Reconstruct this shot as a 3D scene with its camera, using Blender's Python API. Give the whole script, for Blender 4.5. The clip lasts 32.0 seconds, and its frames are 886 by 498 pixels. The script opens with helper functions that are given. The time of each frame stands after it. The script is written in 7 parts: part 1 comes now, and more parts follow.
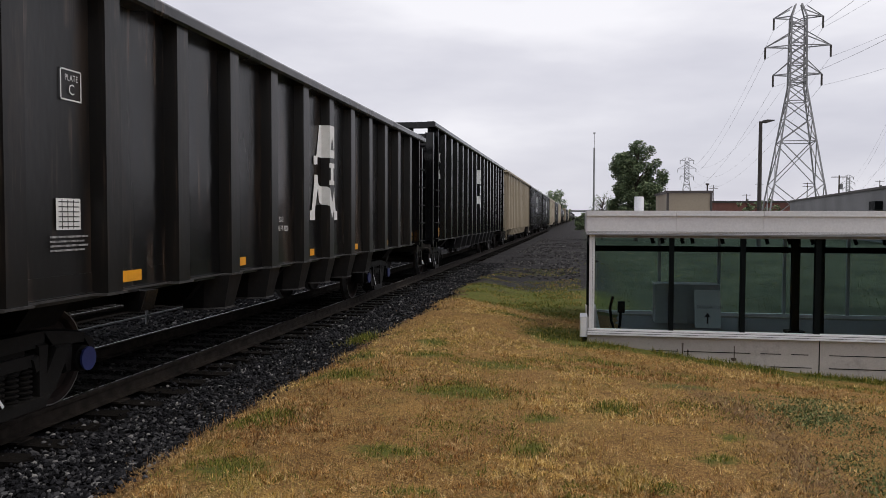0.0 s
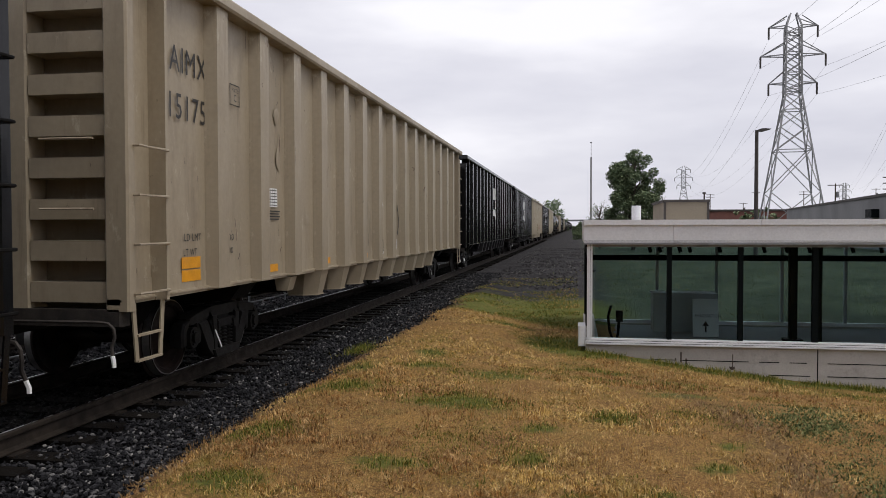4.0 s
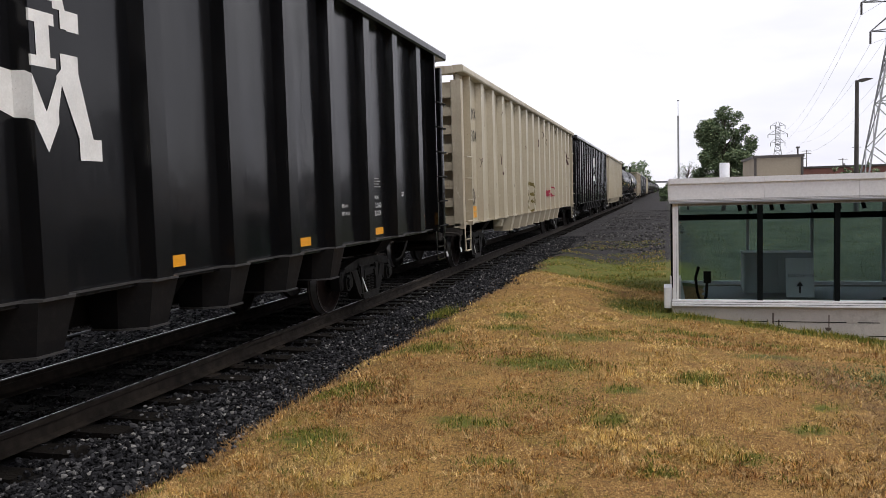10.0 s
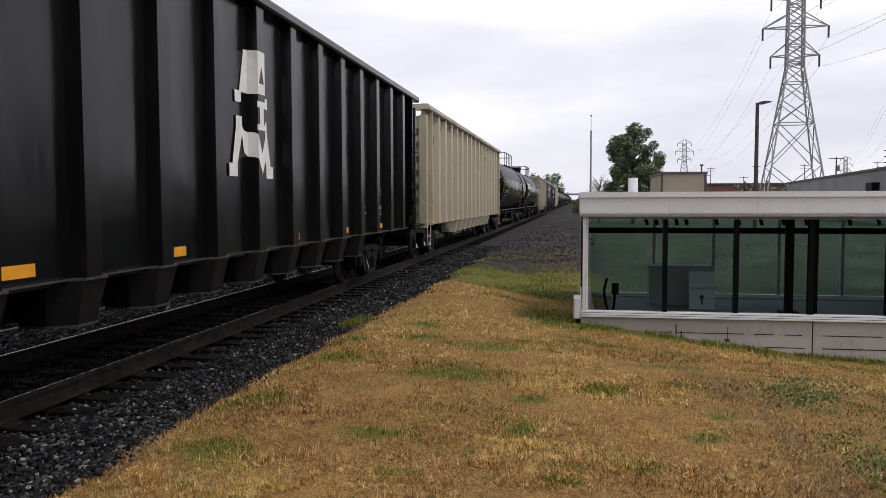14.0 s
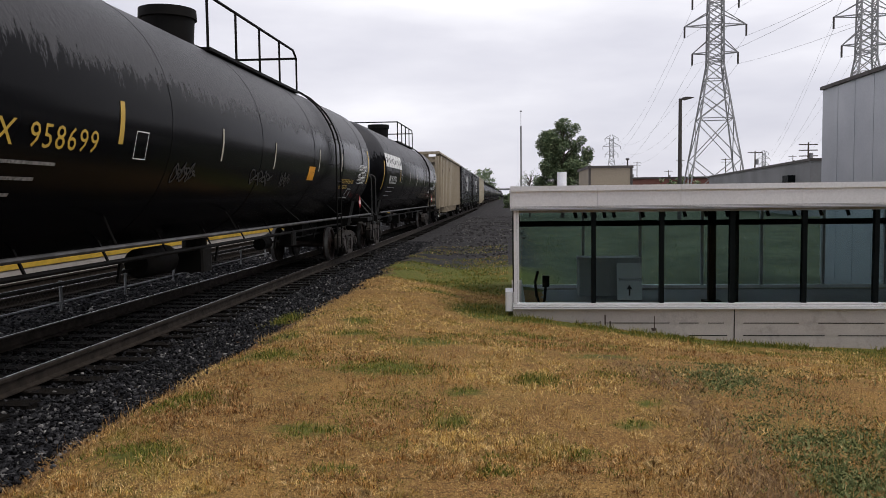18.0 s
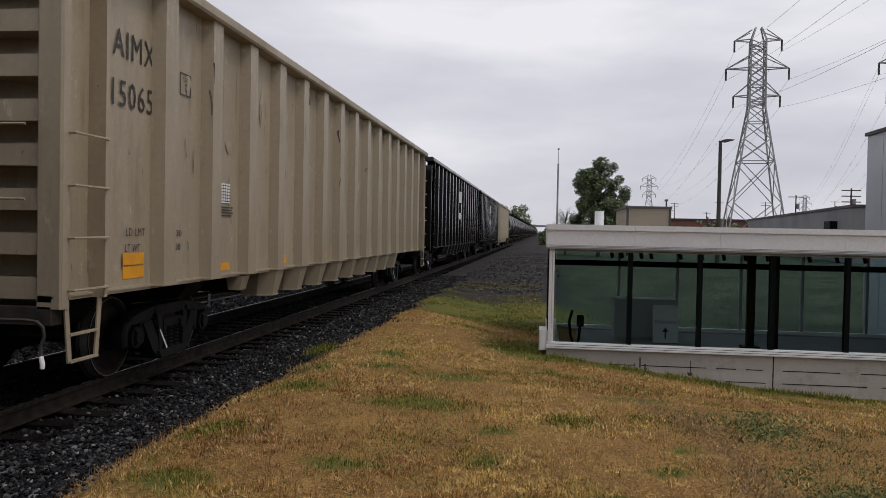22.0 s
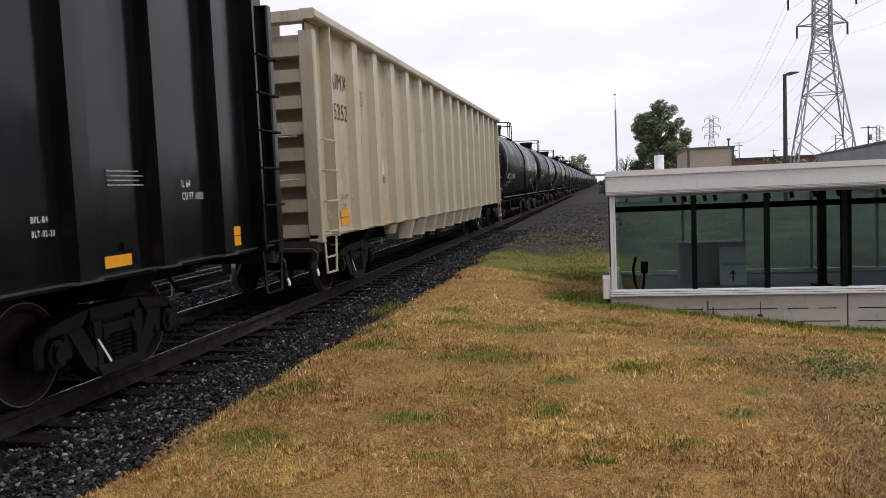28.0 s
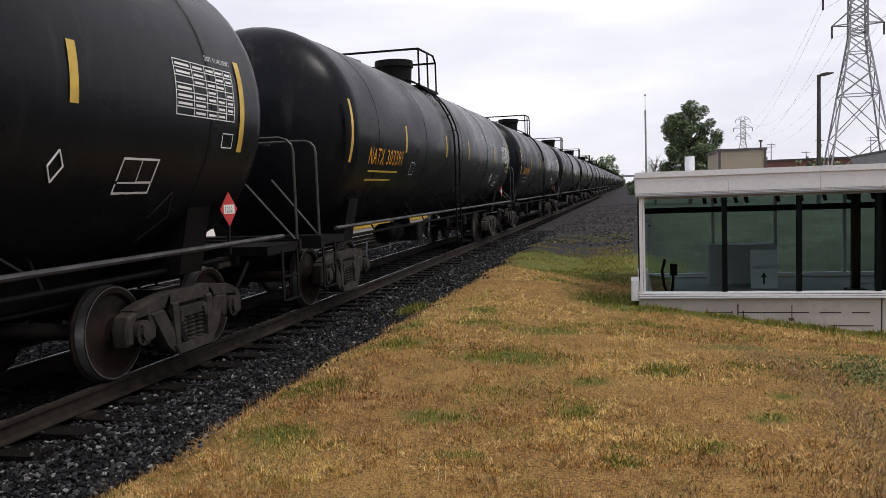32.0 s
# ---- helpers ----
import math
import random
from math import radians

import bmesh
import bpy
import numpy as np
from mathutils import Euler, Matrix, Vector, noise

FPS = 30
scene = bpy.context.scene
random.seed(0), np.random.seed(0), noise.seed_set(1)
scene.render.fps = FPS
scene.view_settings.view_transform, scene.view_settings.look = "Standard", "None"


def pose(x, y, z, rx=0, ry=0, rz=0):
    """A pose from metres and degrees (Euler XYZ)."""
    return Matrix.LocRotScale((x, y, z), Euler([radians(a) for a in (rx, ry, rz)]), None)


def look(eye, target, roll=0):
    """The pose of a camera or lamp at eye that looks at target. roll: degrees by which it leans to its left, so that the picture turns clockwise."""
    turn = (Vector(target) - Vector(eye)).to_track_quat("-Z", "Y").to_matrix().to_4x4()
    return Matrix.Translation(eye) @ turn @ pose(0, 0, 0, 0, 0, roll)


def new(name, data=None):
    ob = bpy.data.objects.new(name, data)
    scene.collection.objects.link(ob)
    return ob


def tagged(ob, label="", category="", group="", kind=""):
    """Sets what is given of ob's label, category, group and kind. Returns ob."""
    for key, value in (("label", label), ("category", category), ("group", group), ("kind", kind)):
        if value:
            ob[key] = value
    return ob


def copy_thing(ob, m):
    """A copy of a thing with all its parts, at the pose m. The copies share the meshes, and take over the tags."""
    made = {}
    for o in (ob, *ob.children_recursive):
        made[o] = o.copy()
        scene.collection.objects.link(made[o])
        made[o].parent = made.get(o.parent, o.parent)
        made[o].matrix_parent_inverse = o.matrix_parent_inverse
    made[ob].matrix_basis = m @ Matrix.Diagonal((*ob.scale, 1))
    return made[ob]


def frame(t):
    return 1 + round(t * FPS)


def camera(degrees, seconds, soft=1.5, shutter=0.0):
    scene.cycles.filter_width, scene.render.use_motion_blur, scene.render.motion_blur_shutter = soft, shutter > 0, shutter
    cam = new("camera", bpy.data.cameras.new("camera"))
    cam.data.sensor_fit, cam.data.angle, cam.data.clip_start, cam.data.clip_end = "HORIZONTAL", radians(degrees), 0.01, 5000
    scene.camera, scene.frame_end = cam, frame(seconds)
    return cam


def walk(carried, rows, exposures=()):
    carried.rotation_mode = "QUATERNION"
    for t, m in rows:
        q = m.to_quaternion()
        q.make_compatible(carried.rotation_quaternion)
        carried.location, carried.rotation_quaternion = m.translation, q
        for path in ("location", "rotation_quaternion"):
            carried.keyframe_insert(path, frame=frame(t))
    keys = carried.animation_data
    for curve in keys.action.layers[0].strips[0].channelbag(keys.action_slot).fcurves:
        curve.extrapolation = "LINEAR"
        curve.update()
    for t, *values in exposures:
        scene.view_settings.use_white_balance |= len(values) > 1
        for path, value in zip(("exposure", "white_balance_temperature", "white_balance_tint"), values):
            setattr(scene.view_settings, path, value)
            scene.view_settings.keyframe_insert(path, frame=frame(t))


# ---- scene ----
# ---- camera ----
cam = camera(58.0, 32.0, soft=0.7)
# seconds, x, y, z, then the turn in degrees
PATH = [
    (0, -0.048, -0.027, 1.775, 87.714, -0.174, 9.660),
    (0.5, -0.047, -0.033, 1.776, 87.528, -0.314, 9.476),
    (1, -0.054, -0.031, 1.777, 87.525, -0.315, 9.274),
    (1.5, -0.050, -0.012, 1.774, 87.580, -0.185, 9.143),
    (2, -0.052, -0.017, 1.775, 87.728, -0.064, 8.765),
    (2.5, -0.047, -0.026, 1.776, 87.914, 0.092, 9.000),
    (3, -0.046, -0.024, 1.773, 88.202, 0.230, 9.048),
    (3.5, -0.050, -0.023, 1.776, 88.364, 0.156, 9.295),
    (5.5, -0.042, -0.038, 1.774, 88.482, 0.102, 9.630),
    (6, -0.044, -0.041, 1.782, 88.464, 0.052, 9.681),
    (6.5, -0.047, -0.028, 1.781, 88.659, 0.029, 10.268),
    (7, -0.048, -0.034, 1.780, 88.894, 0.117, 10.081),
    (7.5, -0.042, -0.043, 1.777, 88.566, 0.113, 9.801),
    (8, -0.051, -0.031, 1.773, 88.507, -0.027, 10.656),
    (8.5, -0.057, -0.035, 1.769, 88.611, 0.622, 12.089),
    (9, -0.021, -0.019, 1.759, 88.179, 1.047, 13.100),
    (9.5, -0.012, -0.014, 1.750, 86.853, 1.365, 14.111),
    (10, -0.004, -0.001, 1.739, 86.109, 1.595, 15.423),
    (10.5, -0.006, -0.005, 1.742, 86.039, 1.782, 15.767),
    (11, -0.004, -0.008, 1.743, 86.121, 2.040, 15.452),
    (11.5, -0.002, -0.012, 1.745, 86.309, 2.207, 15.068),
    (12, -0.000, 0.005, 1.743, 86.353, 2.269, 14.718),
    (12.5, -0.000, -0.007, 1.753, 86.609, 2.258, 14.153),
    (13, 0.016, 0.001, 1.747, 86.834, 0.789, 10.533),
    (13.5, 0.016, 0.002, 1.749, 86.655, 0.506, 9.851),
    (14, 0.019, 0.018, 1.749, 86.574, 0.153, 9.486),
    (14.5, 0.014, 0.009, 1.749, 86.636, 0.026, 9.278),
    (16.5, 0.025, 0.014, 1.755, 87.152, 0.495, 8.985),
    (17, 0.028, 0.018, 1.748, 87.259, 0.457, 8.637),
    (17.5, 0.029, 0.021, 1.743, 86.765, 0.576, 7.847),
    (18, 0.032, 0.022, 1.736, 86.240, 0.688, 4.638),
    (18.5, 0.026, 0.028, 1.734, 86.298, -0.452, 3.486),
    (19, 0.024, 0.013, 1.736, 87.296, -0.803, 3.855),
    (19.5, 0.024, 0.029, 1.729, 87.721, -1.003, 3.824),
    (20, 0.019, 0.023, 1.731, 88.008, -1.108, 3.340),
    (20.5, 0.012, 0.030, 1.737, 88.403, -0.914, 2.609),
    (21, 0.018, 0.016, 1.738, 88.956, -0.712, 1.906),
    (21.5, 0.001, 0.011, 1.739, 89.008, -0.762, 3.046),
    (22, 0.009, 0.035, 1.748, 88.683, -1.127, 7.138),
    (22.5, 0.014, 0.026, 1.732, 87.759, -0.920, 8.115),
    (23, 0.018, 0.027, 1.739, 87.529, -0.598, 8.814),
    (23.5, 0.016, 0.041, 1.735, 87.448, -0.083, 9.141),
    (24, 0.020, 0.029, 1.735, 87.352, 0.121, 9.654),
    (24.5, 0.024, 0.021, 1.732, 87.199, 0.258, 9.814),
    (25, 0.018, 0.025, 1.736, 87.131, 0.454, 10.101),
    (25.5, 0.025, 0.018, 1.739, 87.105, 0.661, 10.174),
    (27.5, 0.041, -0.011, 1.737, 85.728, 2.292, 11.006),
    (28, 0.036, 0.020, 1.732, 85.664, 2.462, 11.325),
    (28.5, 0.037, 0.018, 1.735, 85.409, 2.371, 11.891),
    (29, 0.038, 0.003, 1.738, 85.241, 2.336, 12.238),
    (29.5, 0.032, -0.000, 1.741, 85.172, 2.188, 12.433),
    (30, 0.031, 0.008, 1.736, 85.208, 2.041, 12.782),
    (30.5, 0.029, 0.009, 1.741, 85.277, 2.017, 13.081),
    (31, 0.030, 0.008, 1.730, 85.541, 2.065, 13.444),
    (31.5, 0.028, 0.008, 1.729, 85.699, 2.107, 13.390),
    (32, 0.028, -0.003, 1.735, 85.725, 2.050, 13.296),
]
EXPOSURE = [(0, -0.2), (1, -0.17), (2, -0.1), (3, -0.08), (6, -0.2), (7.5, -0.18), (9, 0.06), (10, 0.3), (11, 0.32), (12, 0.12), (13, -0.08), (14, 0.08), (17, -0.12), (18, -0.05), (20, -0.28), (22, -0.36), (23, -0.12), (24, -0.08), (25, 0.05),
            (28, 0.2), (30, 0.13), (32, 0.14)]
walk(cam, [(t, pose(x, y, z, rx, ry, rz)) for t, x, y, z, rx, ry, rz in PATH], EXPOSURE)

# ---- sky and light: a bright overcast day ----
def build_world():
    w = bpy.data.worlds.new("overcast_sky")
    scene.world = w
    w.use_nodes = True
    nt = w.node_tree
    nt.nodes.clear()
    N, L = nt.nodes.new, nt.links.new
    out, bg = N("ShaderNodeOutputWorld"), N("ShaderNodeBackground")
    sky = N("ShaderNodeTexSky")
    sky.sky_type, sky.sun_disc = "NISHITA", False
    sky.sun_elevation, sky.sun_rotation = radians(60), radians(108)
    dim = N("ShaderNodeMix")
    dim.data_type, dim.blend_type = "RGBA", "MULTIPLY"
    dim.inputs[0].default_value = 1.0
    L(sky.outputs[0], dim.inputs[6])
    dim.inputs[7].default_value = (0.1, 0.1, 0.1, 1)
    tc, mp = N("ShaderNodeTexCoord"), N("ShaderNodeMapping")
    mp.inputs["Scale"].default_value = (1.3, 1.3, 5.0)
    mp.inputs["Location"].default_value = (3.1, 0.4, 0.2)
    L(tc.outputs["Generated"], mp.inputs[0])
    n1 = N("ShaderNodeTexNoise")
    n1.inputs["Scale"].default_value, n1.inputs["Detail"].default_value = 1.7, 5.0
    n1.inputs["Roughness"].default_value = 0.5
    L(mp.outputs[0], n1.inputs["Vector"])
    ramp = N("ShaderNodeValToRGB")
    e = ramp.color_ramp.elements
    e[0].position, e[0].color = 0.32, (0.74, 0.735, 0.83, 1)
    e[1].position, e[1].color = 0.68, (1.14, 1.125, 1.18, 1)
    m = e.new(0.5)
    m.color = (0.90, 0.89, 0.97, 1)
    L(n1.outputs["Fac"], ramp.inputs[0])
    mix = N("ShaderNodeMix")
    mix.data_type = "RGBA"
    mix.inputs[0].default_value = 0.93
    L(dim.outputs[2], mix.inputs[6])
    L(ramp.outputs[0], mix.inputs[7])
    bg.inputs["Strength"].default_value = 1.0
    L(mix.outputs[2], bg.inputs[0])
    L(bg.outputs[0], out.inputs[0])


build_world()
sun = new("sun", bpy.data.lights.new("sun", "SUN"))
sun.data.energy, sun.data.angle, sun.data.color = 1.6, radians(16), (1.0, 0.95, 0.88)
sun.matrix_world = look((30, -10, 55), (0, 0, 0))

# ---- materials ----
def shader(name, rough=0.6, metal=0.0):
    m = bpy.data.materials.new(name)
    m.use_nodes = True
    nt = m.node_tree
    b = nt.nodes["Principled BSDF"]
    b.inputs["Roughness"].default_value, b.inputs["Metallic"].default_value = rough, metal
    return m, nt, b


def noise_fac(nt, scale, detail=4.0, lo=0.35, hi=0.65, stretch=(1, 1, 1), rough=0.55, coords="Object"):
    N, L = nt.nodes.new, nt.links.new
    tc, mp, n, r = N("ShaderNodeTexCoord"), N("ShaderNodeMapping"), N("ShaderNodeTexNoise"), N("ShaderNodeMapRange")
    mp.inputs["Scale"].default_value = stretch
    n.inputs["Scale"].default_value, n.inputs["Detail"].default_value, n.inputs["Roughness"].default_value = scale, detail, rough
    L(tc.outputs[coords], mp.inputs[0])
    L(mp.outputs[0], n.inputs["Vector"])
    L(n.outputs["Fac"], r.inputs[0])
    r.inputs[1].default_value, r.inputs[2].default_value = lo, hi
    return r.outputs[0]


def blend(nt, fac, a, b, mode="MIX"):
    """A colour between a and b (colours or sockets), by a number or socket."""
    m = nt.nodes.new("ShaderNodeMix")
    m.data_type, m.blend_type = "RGBA", mode
    for socket, v in ((m.inputs[0], fac), (m.inputs[6], a), (m.inputs[7], b)):
        if isinstance(v, bpy.types.NodeSocket):
            nt.links.new(v, socket)
        elif isinstance(v, (int, float)):
            socket.default_value = v
        else:
            socket.default_value = (*v, 1)
    return m.outputs[2]


def bump(nt, b, height, strength, distance):
    n = nt.nodes.new("ShaderNodeBump")
    n.inputs["Strength"].default_value, n.inputs["Distance"].default_value = strength, distance
    nt.links.new(height, n.inputs["Height"])
    nt.links.new(n.outputs[0], b.inputs["Normal"])


def surface(name, col, col2=None, rough=0.6, metal=0.0, scale=3.0, fine=60.0, relief=0.15, depth=0.004, dirt=None, dirt_amount=0.5,
            stretch=(1, 1, 1), rough2=None, lo=0.35, hi=0.65, spec=None, streaks=None, streak_amount=0.5, waves=0.0, rubs=None):
    """A worn surface: two tones in large patches, fine grain, stains and relief."""
    m, nt, b = shader(name, rough, metal)
    col2 = col2 or tuple(c * 0.72 for c in col)
    big = noise_fac(nt, scale, 5, lo, hi, stretch)
    grain = noise_fac(nt, fine, 3, 0.3, 0.7)
    c = blend(nt, big, col, col2)
    g = nt.nodes.new("ShaderNodeMath")
    g.operation = "MULTIPLY"
    g.inputs[1].default_value = 0.22
    nt.links.new(grain, g.inputs[0])
    c = blend(nt, g.outputs[0], c, tuple(x * 0.5 for x in col))
    if dirt:
        spots = noise_fac(nt, scale * 2.7, 8, 0.52, 0.75, stretch, 0.7)
        d = nt.nodes.new("ShaderNodeMath")
        d.operation = "MULTIPLY"
        d.inputs[1].default_value = dirt_amount
        nt.links.new(spots, d.inputs[0])
        c = blend(nt, d.outputs[0], c, dirt)
    if streaks:
        # runs of dirt down the side, broken up along their length
        runs, gaps, d = noise_fac(nt, 7.0, 5, 0.54, 0.74, (1, 1, 0.05), 0.65), noise_fac(nt, 1.3, 5, 0.42, 0.62), nt.nodes.new("ShaderNodeMath")
        d.operation = "MULTIPLY"
        nt.links.new(runs, d.inputs[0])
        nt.links.new(gaps, d.inputs[1])
        c = blend(nt, d.outputs[0], c, blend(nt, streak_amount, c, streaks))
    if rubs:
        c = blend(nt, noise_fac(nt, 4.0, 8, 0.6, 0.68, (1, 1, 0.5), 0.75), c, rubs)
        c = blend(nt, noise_fac(nt, 9.0, 8, 0.66, 0.7, (1, 1.6, 0.6), 0.7), c, (0.09, 0.06, 0.04))
    nt.links.new(c, b.inputs["Base Color"])
    r = nt.nodes.new("ShaderNodeMapRange")
    r.inputs[3].default_value, r.inputs[4].default_value = rough, rough2 if rough2 is not None else min(1, rough + 0.18)
    nt.links.new(big, r.inputs[0])
    nt.links.new(r.outputs[0], b.inputs["Roughness"])
    if spec is not None:
        b.inputs["Specular IOR Level"].default_value = spec
    if waves:
        # plate that has buckled a little under its paint
        n = nt.nodes.new("ShaderNodeBump")
        n.inputs["Strength"].default_value, n.inputs["Distance"].default_value = 1.0, waves
        nt.links.new(noise_fac(nt, 2.6, 3, 0.2, 0.8, (1, 1, 0.4)), n.inputs["Height"])
        nt.links.new(n.outputs[0], b.inputs["Normal"])
    elif relief:
        bump(nt, b, grain, relief, depth)
    return m


M = {}
M["black_paint"] = surface("black_paint", (0.0032, 0.0033, 0.0041), (0.006, 0.006, 0.0068), 0.12, scale=1.1, fine=9, dirt=(0.017, 0.0165, 0.018), dirt_amount=0.3, stretch=(1, 1, 0.25), rough2=0.22, spec=0.33, streaks=(0.045, 0.044, 0.046), streak_amount=0.35, waves=0.004)
# paler copy of the black: light caught on edges and rails, put into the colour
M["lit_black"] = surface("lit_black", (0.045, 0.043, 0.043), (0.015, 0.0145, 0.0145), 0.45, scale=5, fine=30, relief=0.1)
M["old_black_paint"] = surface("old_black_paint", (0.0042, 0.0042, 0.0047), (0.0095, 0.0088, 0.0085), 0.14, scale=1.0, fine=12, dirt=(0.06, 0.04, 0.028), dirt_amount=0.7, stretch=(1, 1, 0.12), rough2=0.34, spec=0.38, streaks=(0.15, 0.105, 0.08), streak_amount=0.7, waves=0.005)
M["tan_paint"] = surface("tan_paint", (0.36, 0.30, 0.212), (0.29, 0.24, 0.168), 0.42, scale=0.9, fine=18, dirt=(0.13, 0.095, 0.065), dirt_amount=0.5, stretch=(1, 1, 0.3), streaks=(0.12, 0.082, 0.05), streak_amount=0.75, waves=0.005, rubs=(0.45, 0.39, 0.29))
M["pale_paint"] = surface("pale_paint", (0.475, 0.42, 0.315), (0.385, 0.332, 0.242), 0.42, scale=0.9, fine=18, dirt=(0.19, 0.145, 0.10), dirt_amount=0.45, stretch=(1, 1, 0.3), streaks=(0.17, 0.12, 0.075), streak_amount=0.75, waves=0.005, rubs=(0.58, 0.53, 0.42))
M["tank_black"] = surface("tank_black", (0.0066, 0.0075, 0.0100), (0.0095, 0.0104, 0.0130), 0.22, scale=0.8, fine=12, relief=0.03, dirt=(0.024, 0.0235, 0.0245), dirt_amount=0.35, rough2=0.38, spec=0.1, streaks=(0.07, 0.07, 0.072), streak_amount=0.35)
def dusty(name):
    """Black tank paint under a coat of grey dust with a ragged lower edge."""
    m, nt, b = shader(name, 0.25)
    N, L = nt.nodes.new, nt.links.new
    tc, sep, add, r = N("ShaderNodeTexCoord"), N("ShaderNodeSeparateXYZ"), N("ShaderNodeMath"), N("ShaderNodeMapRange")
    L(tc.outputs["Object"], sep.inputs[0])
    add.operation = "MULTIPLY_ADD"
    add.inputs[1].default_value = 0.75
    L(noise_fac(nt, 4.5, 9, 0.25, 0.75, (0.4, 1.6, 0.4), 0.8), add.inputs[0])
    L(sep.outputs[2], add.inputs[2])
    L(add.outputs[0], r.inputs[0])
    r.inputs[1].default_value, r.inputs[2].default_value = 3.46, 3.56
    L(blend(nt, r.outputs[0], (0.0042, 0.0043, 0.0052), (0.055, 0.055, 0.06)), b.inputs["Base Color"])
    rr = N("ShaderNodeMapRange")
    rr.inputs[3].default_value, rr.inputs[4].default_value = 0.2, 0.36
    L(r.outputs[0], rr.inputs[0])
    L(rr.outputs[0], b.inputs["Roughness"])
    b.inputs["Specular IOR Level"].default_value = 0.06
    rough = N("ShaderNodeMath")
    rough.operation = "MULTIPLY"
    L(noise_fac(nt, 16, 5, 0.35, 0.65, (1, 1, 0.5), 0.7), rough.inputs[0])
    L(r.outputs[0], rough.inputs[1])
    bump(nt, b, rough.outputs[0], 0.35, 0.012)
    return m


M["tank_dusty"] = dusty("tank_dusty")
M["cast_steel"] = surface("cast_steel", (0.045, 0.038, 0.033), (0.02, 0.0175, 0.016), 0.6, 0.0, spec=0.25, scale=6, fine=80, relief=0.3, dirt=(0.07, 0.052, 0.038))
M["truck_black"] = surface("truck_black", (0.006, 0.0056, 0.0052), (0.011, 0.0098, 0.009), 0.5, spec=0.18, scale=6, fine=70, relief=0.2, dirt=(0.022, 0.018, 0.015))
M["gusset_black"] = surface("gusset_black", (0.006, 0.006, 0.007), (0.011, 0.0105, 0.011), 0.42, spec=0.16, scale=4, fine=60, relief=0.1, dirt=(0.025, 0.022, 0.02))
M["under_black"] = surface("under_black", (0.0035, 0.0033, 0.0031), (0.007, 0.006, 0.0055), 0.6, spec=0.12, scale=4, fine=60, relief=0.2)
M["wheel_steel"] = surface("wheel_steel", (0.026, 0.0155, 0.012), (0.012, 0.008, 0.007), 0.55, 0.0, spec=0.2, scale=5, fine=60, relief=0.15)
M["worn_steel"] = surface("worn_steel", (0.27, 0.265, 0.26), (0.16, 0.156, 0.152), 0.35, 0.7, scale=5, fine=80, relief=0.05)
M["bright_steel"] = surface("bright_steel", (0.55, 0.55, 0.56), (0.42, 0.42, 0.43), 0.2, 1.0, scale=5, fine=80, relief=0.05)
M["rail_side"] = surface("rail_side", (0.030, 0.0225, 0.0165), (0.017, 0.013, 0.0105), 0.75, 0.0, spec=0.2, scale=8, fine=120, relief=0.3)
M["tie_wood"] = surface("tie_wood", (0.006, 0.005, 0.0043), (0.012, 0.0098, 0.008), 0.9, spec=0.1, scale=5, fine=50, relief=0.6, depth=0.01, stretch=(0.3, 3, 3))
M["white_paint"] = surface("white_paint", (0.80, 0.80, 0.79), (0.68, 0.68, 0.67), 0.5, scale=6, relief=0)
M["sign_white"] = surface("sign_white", (0.66, 0.68, 0.68), (0.6, 0.62, 0.62), 0.5, scale=3, relief=0)
M["yellow_film"] = surface("yellow_film", (0.78, 0.34, 0.008), (0.66, 0.285, 0.01), 0.35, scale=6, relief=0)
M["yellow_stripe"] = surface("yellow_stripe", (0.62, 0.42, 0.06), (0.5, 0.33, 0.05), 0.4, scale=6, relief=0)
M["faded_stripe"] = surface("faded_stripe", (0.5, 0.48, 0.40), (0.3, 0.28, 0.22), 0.5, scale=8, relief=0)
M["faded_print"] = surface("faded_print", (0.34, 0.34, 0.34), (0.1, 0.1, 0.1), 0.6, scale=25, relief=0)
M["dark_lettering"] = surface("dark_lettering", (0.03, 0.028, 0.026), None, 0.5, relief=0)
M["blue_paint"] = surface("blue_paint", (0.02, 0.03, 0.14), None, 0.5, relief=0)
M["red_spray"] = surface("red_spray", (0.30, 0.018, 0.045), (0.38, 0.05, 0.08), 0.6, scale=9, relief=0)
M["blue_spray"] = surface("blue_spray", (0.03, 0.11, 0.36), None, 0.6, relief=0)
M["olive_spray"] = surface("olive_spray", (0.115, 0.085, 0.012), (0.16, 0.12, 0.03), 0.6, scale=9, relief=0)
M["green_spray"] = surface("green_spray", (0.09, 0.17, 0.14), None, 0.6, relief=0)
M["black_spray"] = surface("black_spray", (0.02, 0.02, 0.02), (0.05, 0.045, 0.04), 0.6, scale=9, relief=0)
M["grey_spray"] = surface("grey_spray", (0.035, 0.035, 0.036), (0.012, 0.012, 0.0125), 0.6, scale=9, relief=0)
M["brown_spray"] = surface("brown_spray", (0.07, 0.025, 0.018), None, 0.6, relief=0)
M["concrete"] = surface("concrete", (0.50, 0.46, 0.425), (0.42, 0.385, 0.355), 0.85, scale=1.5, fine=40, relief=0.3, dirt=(0.14, 0.12, 0.105), dirt_amount=0.45)
M["white_metal"] = surface("white_metal", (0.78, 0.78, 0.80), (0.72, 0.72, 0.745), 0.4, scale=0.8, fine=30, relief=0.03, dirt=(0.5, 0.49, 0.49), dirt_amount=0.12)
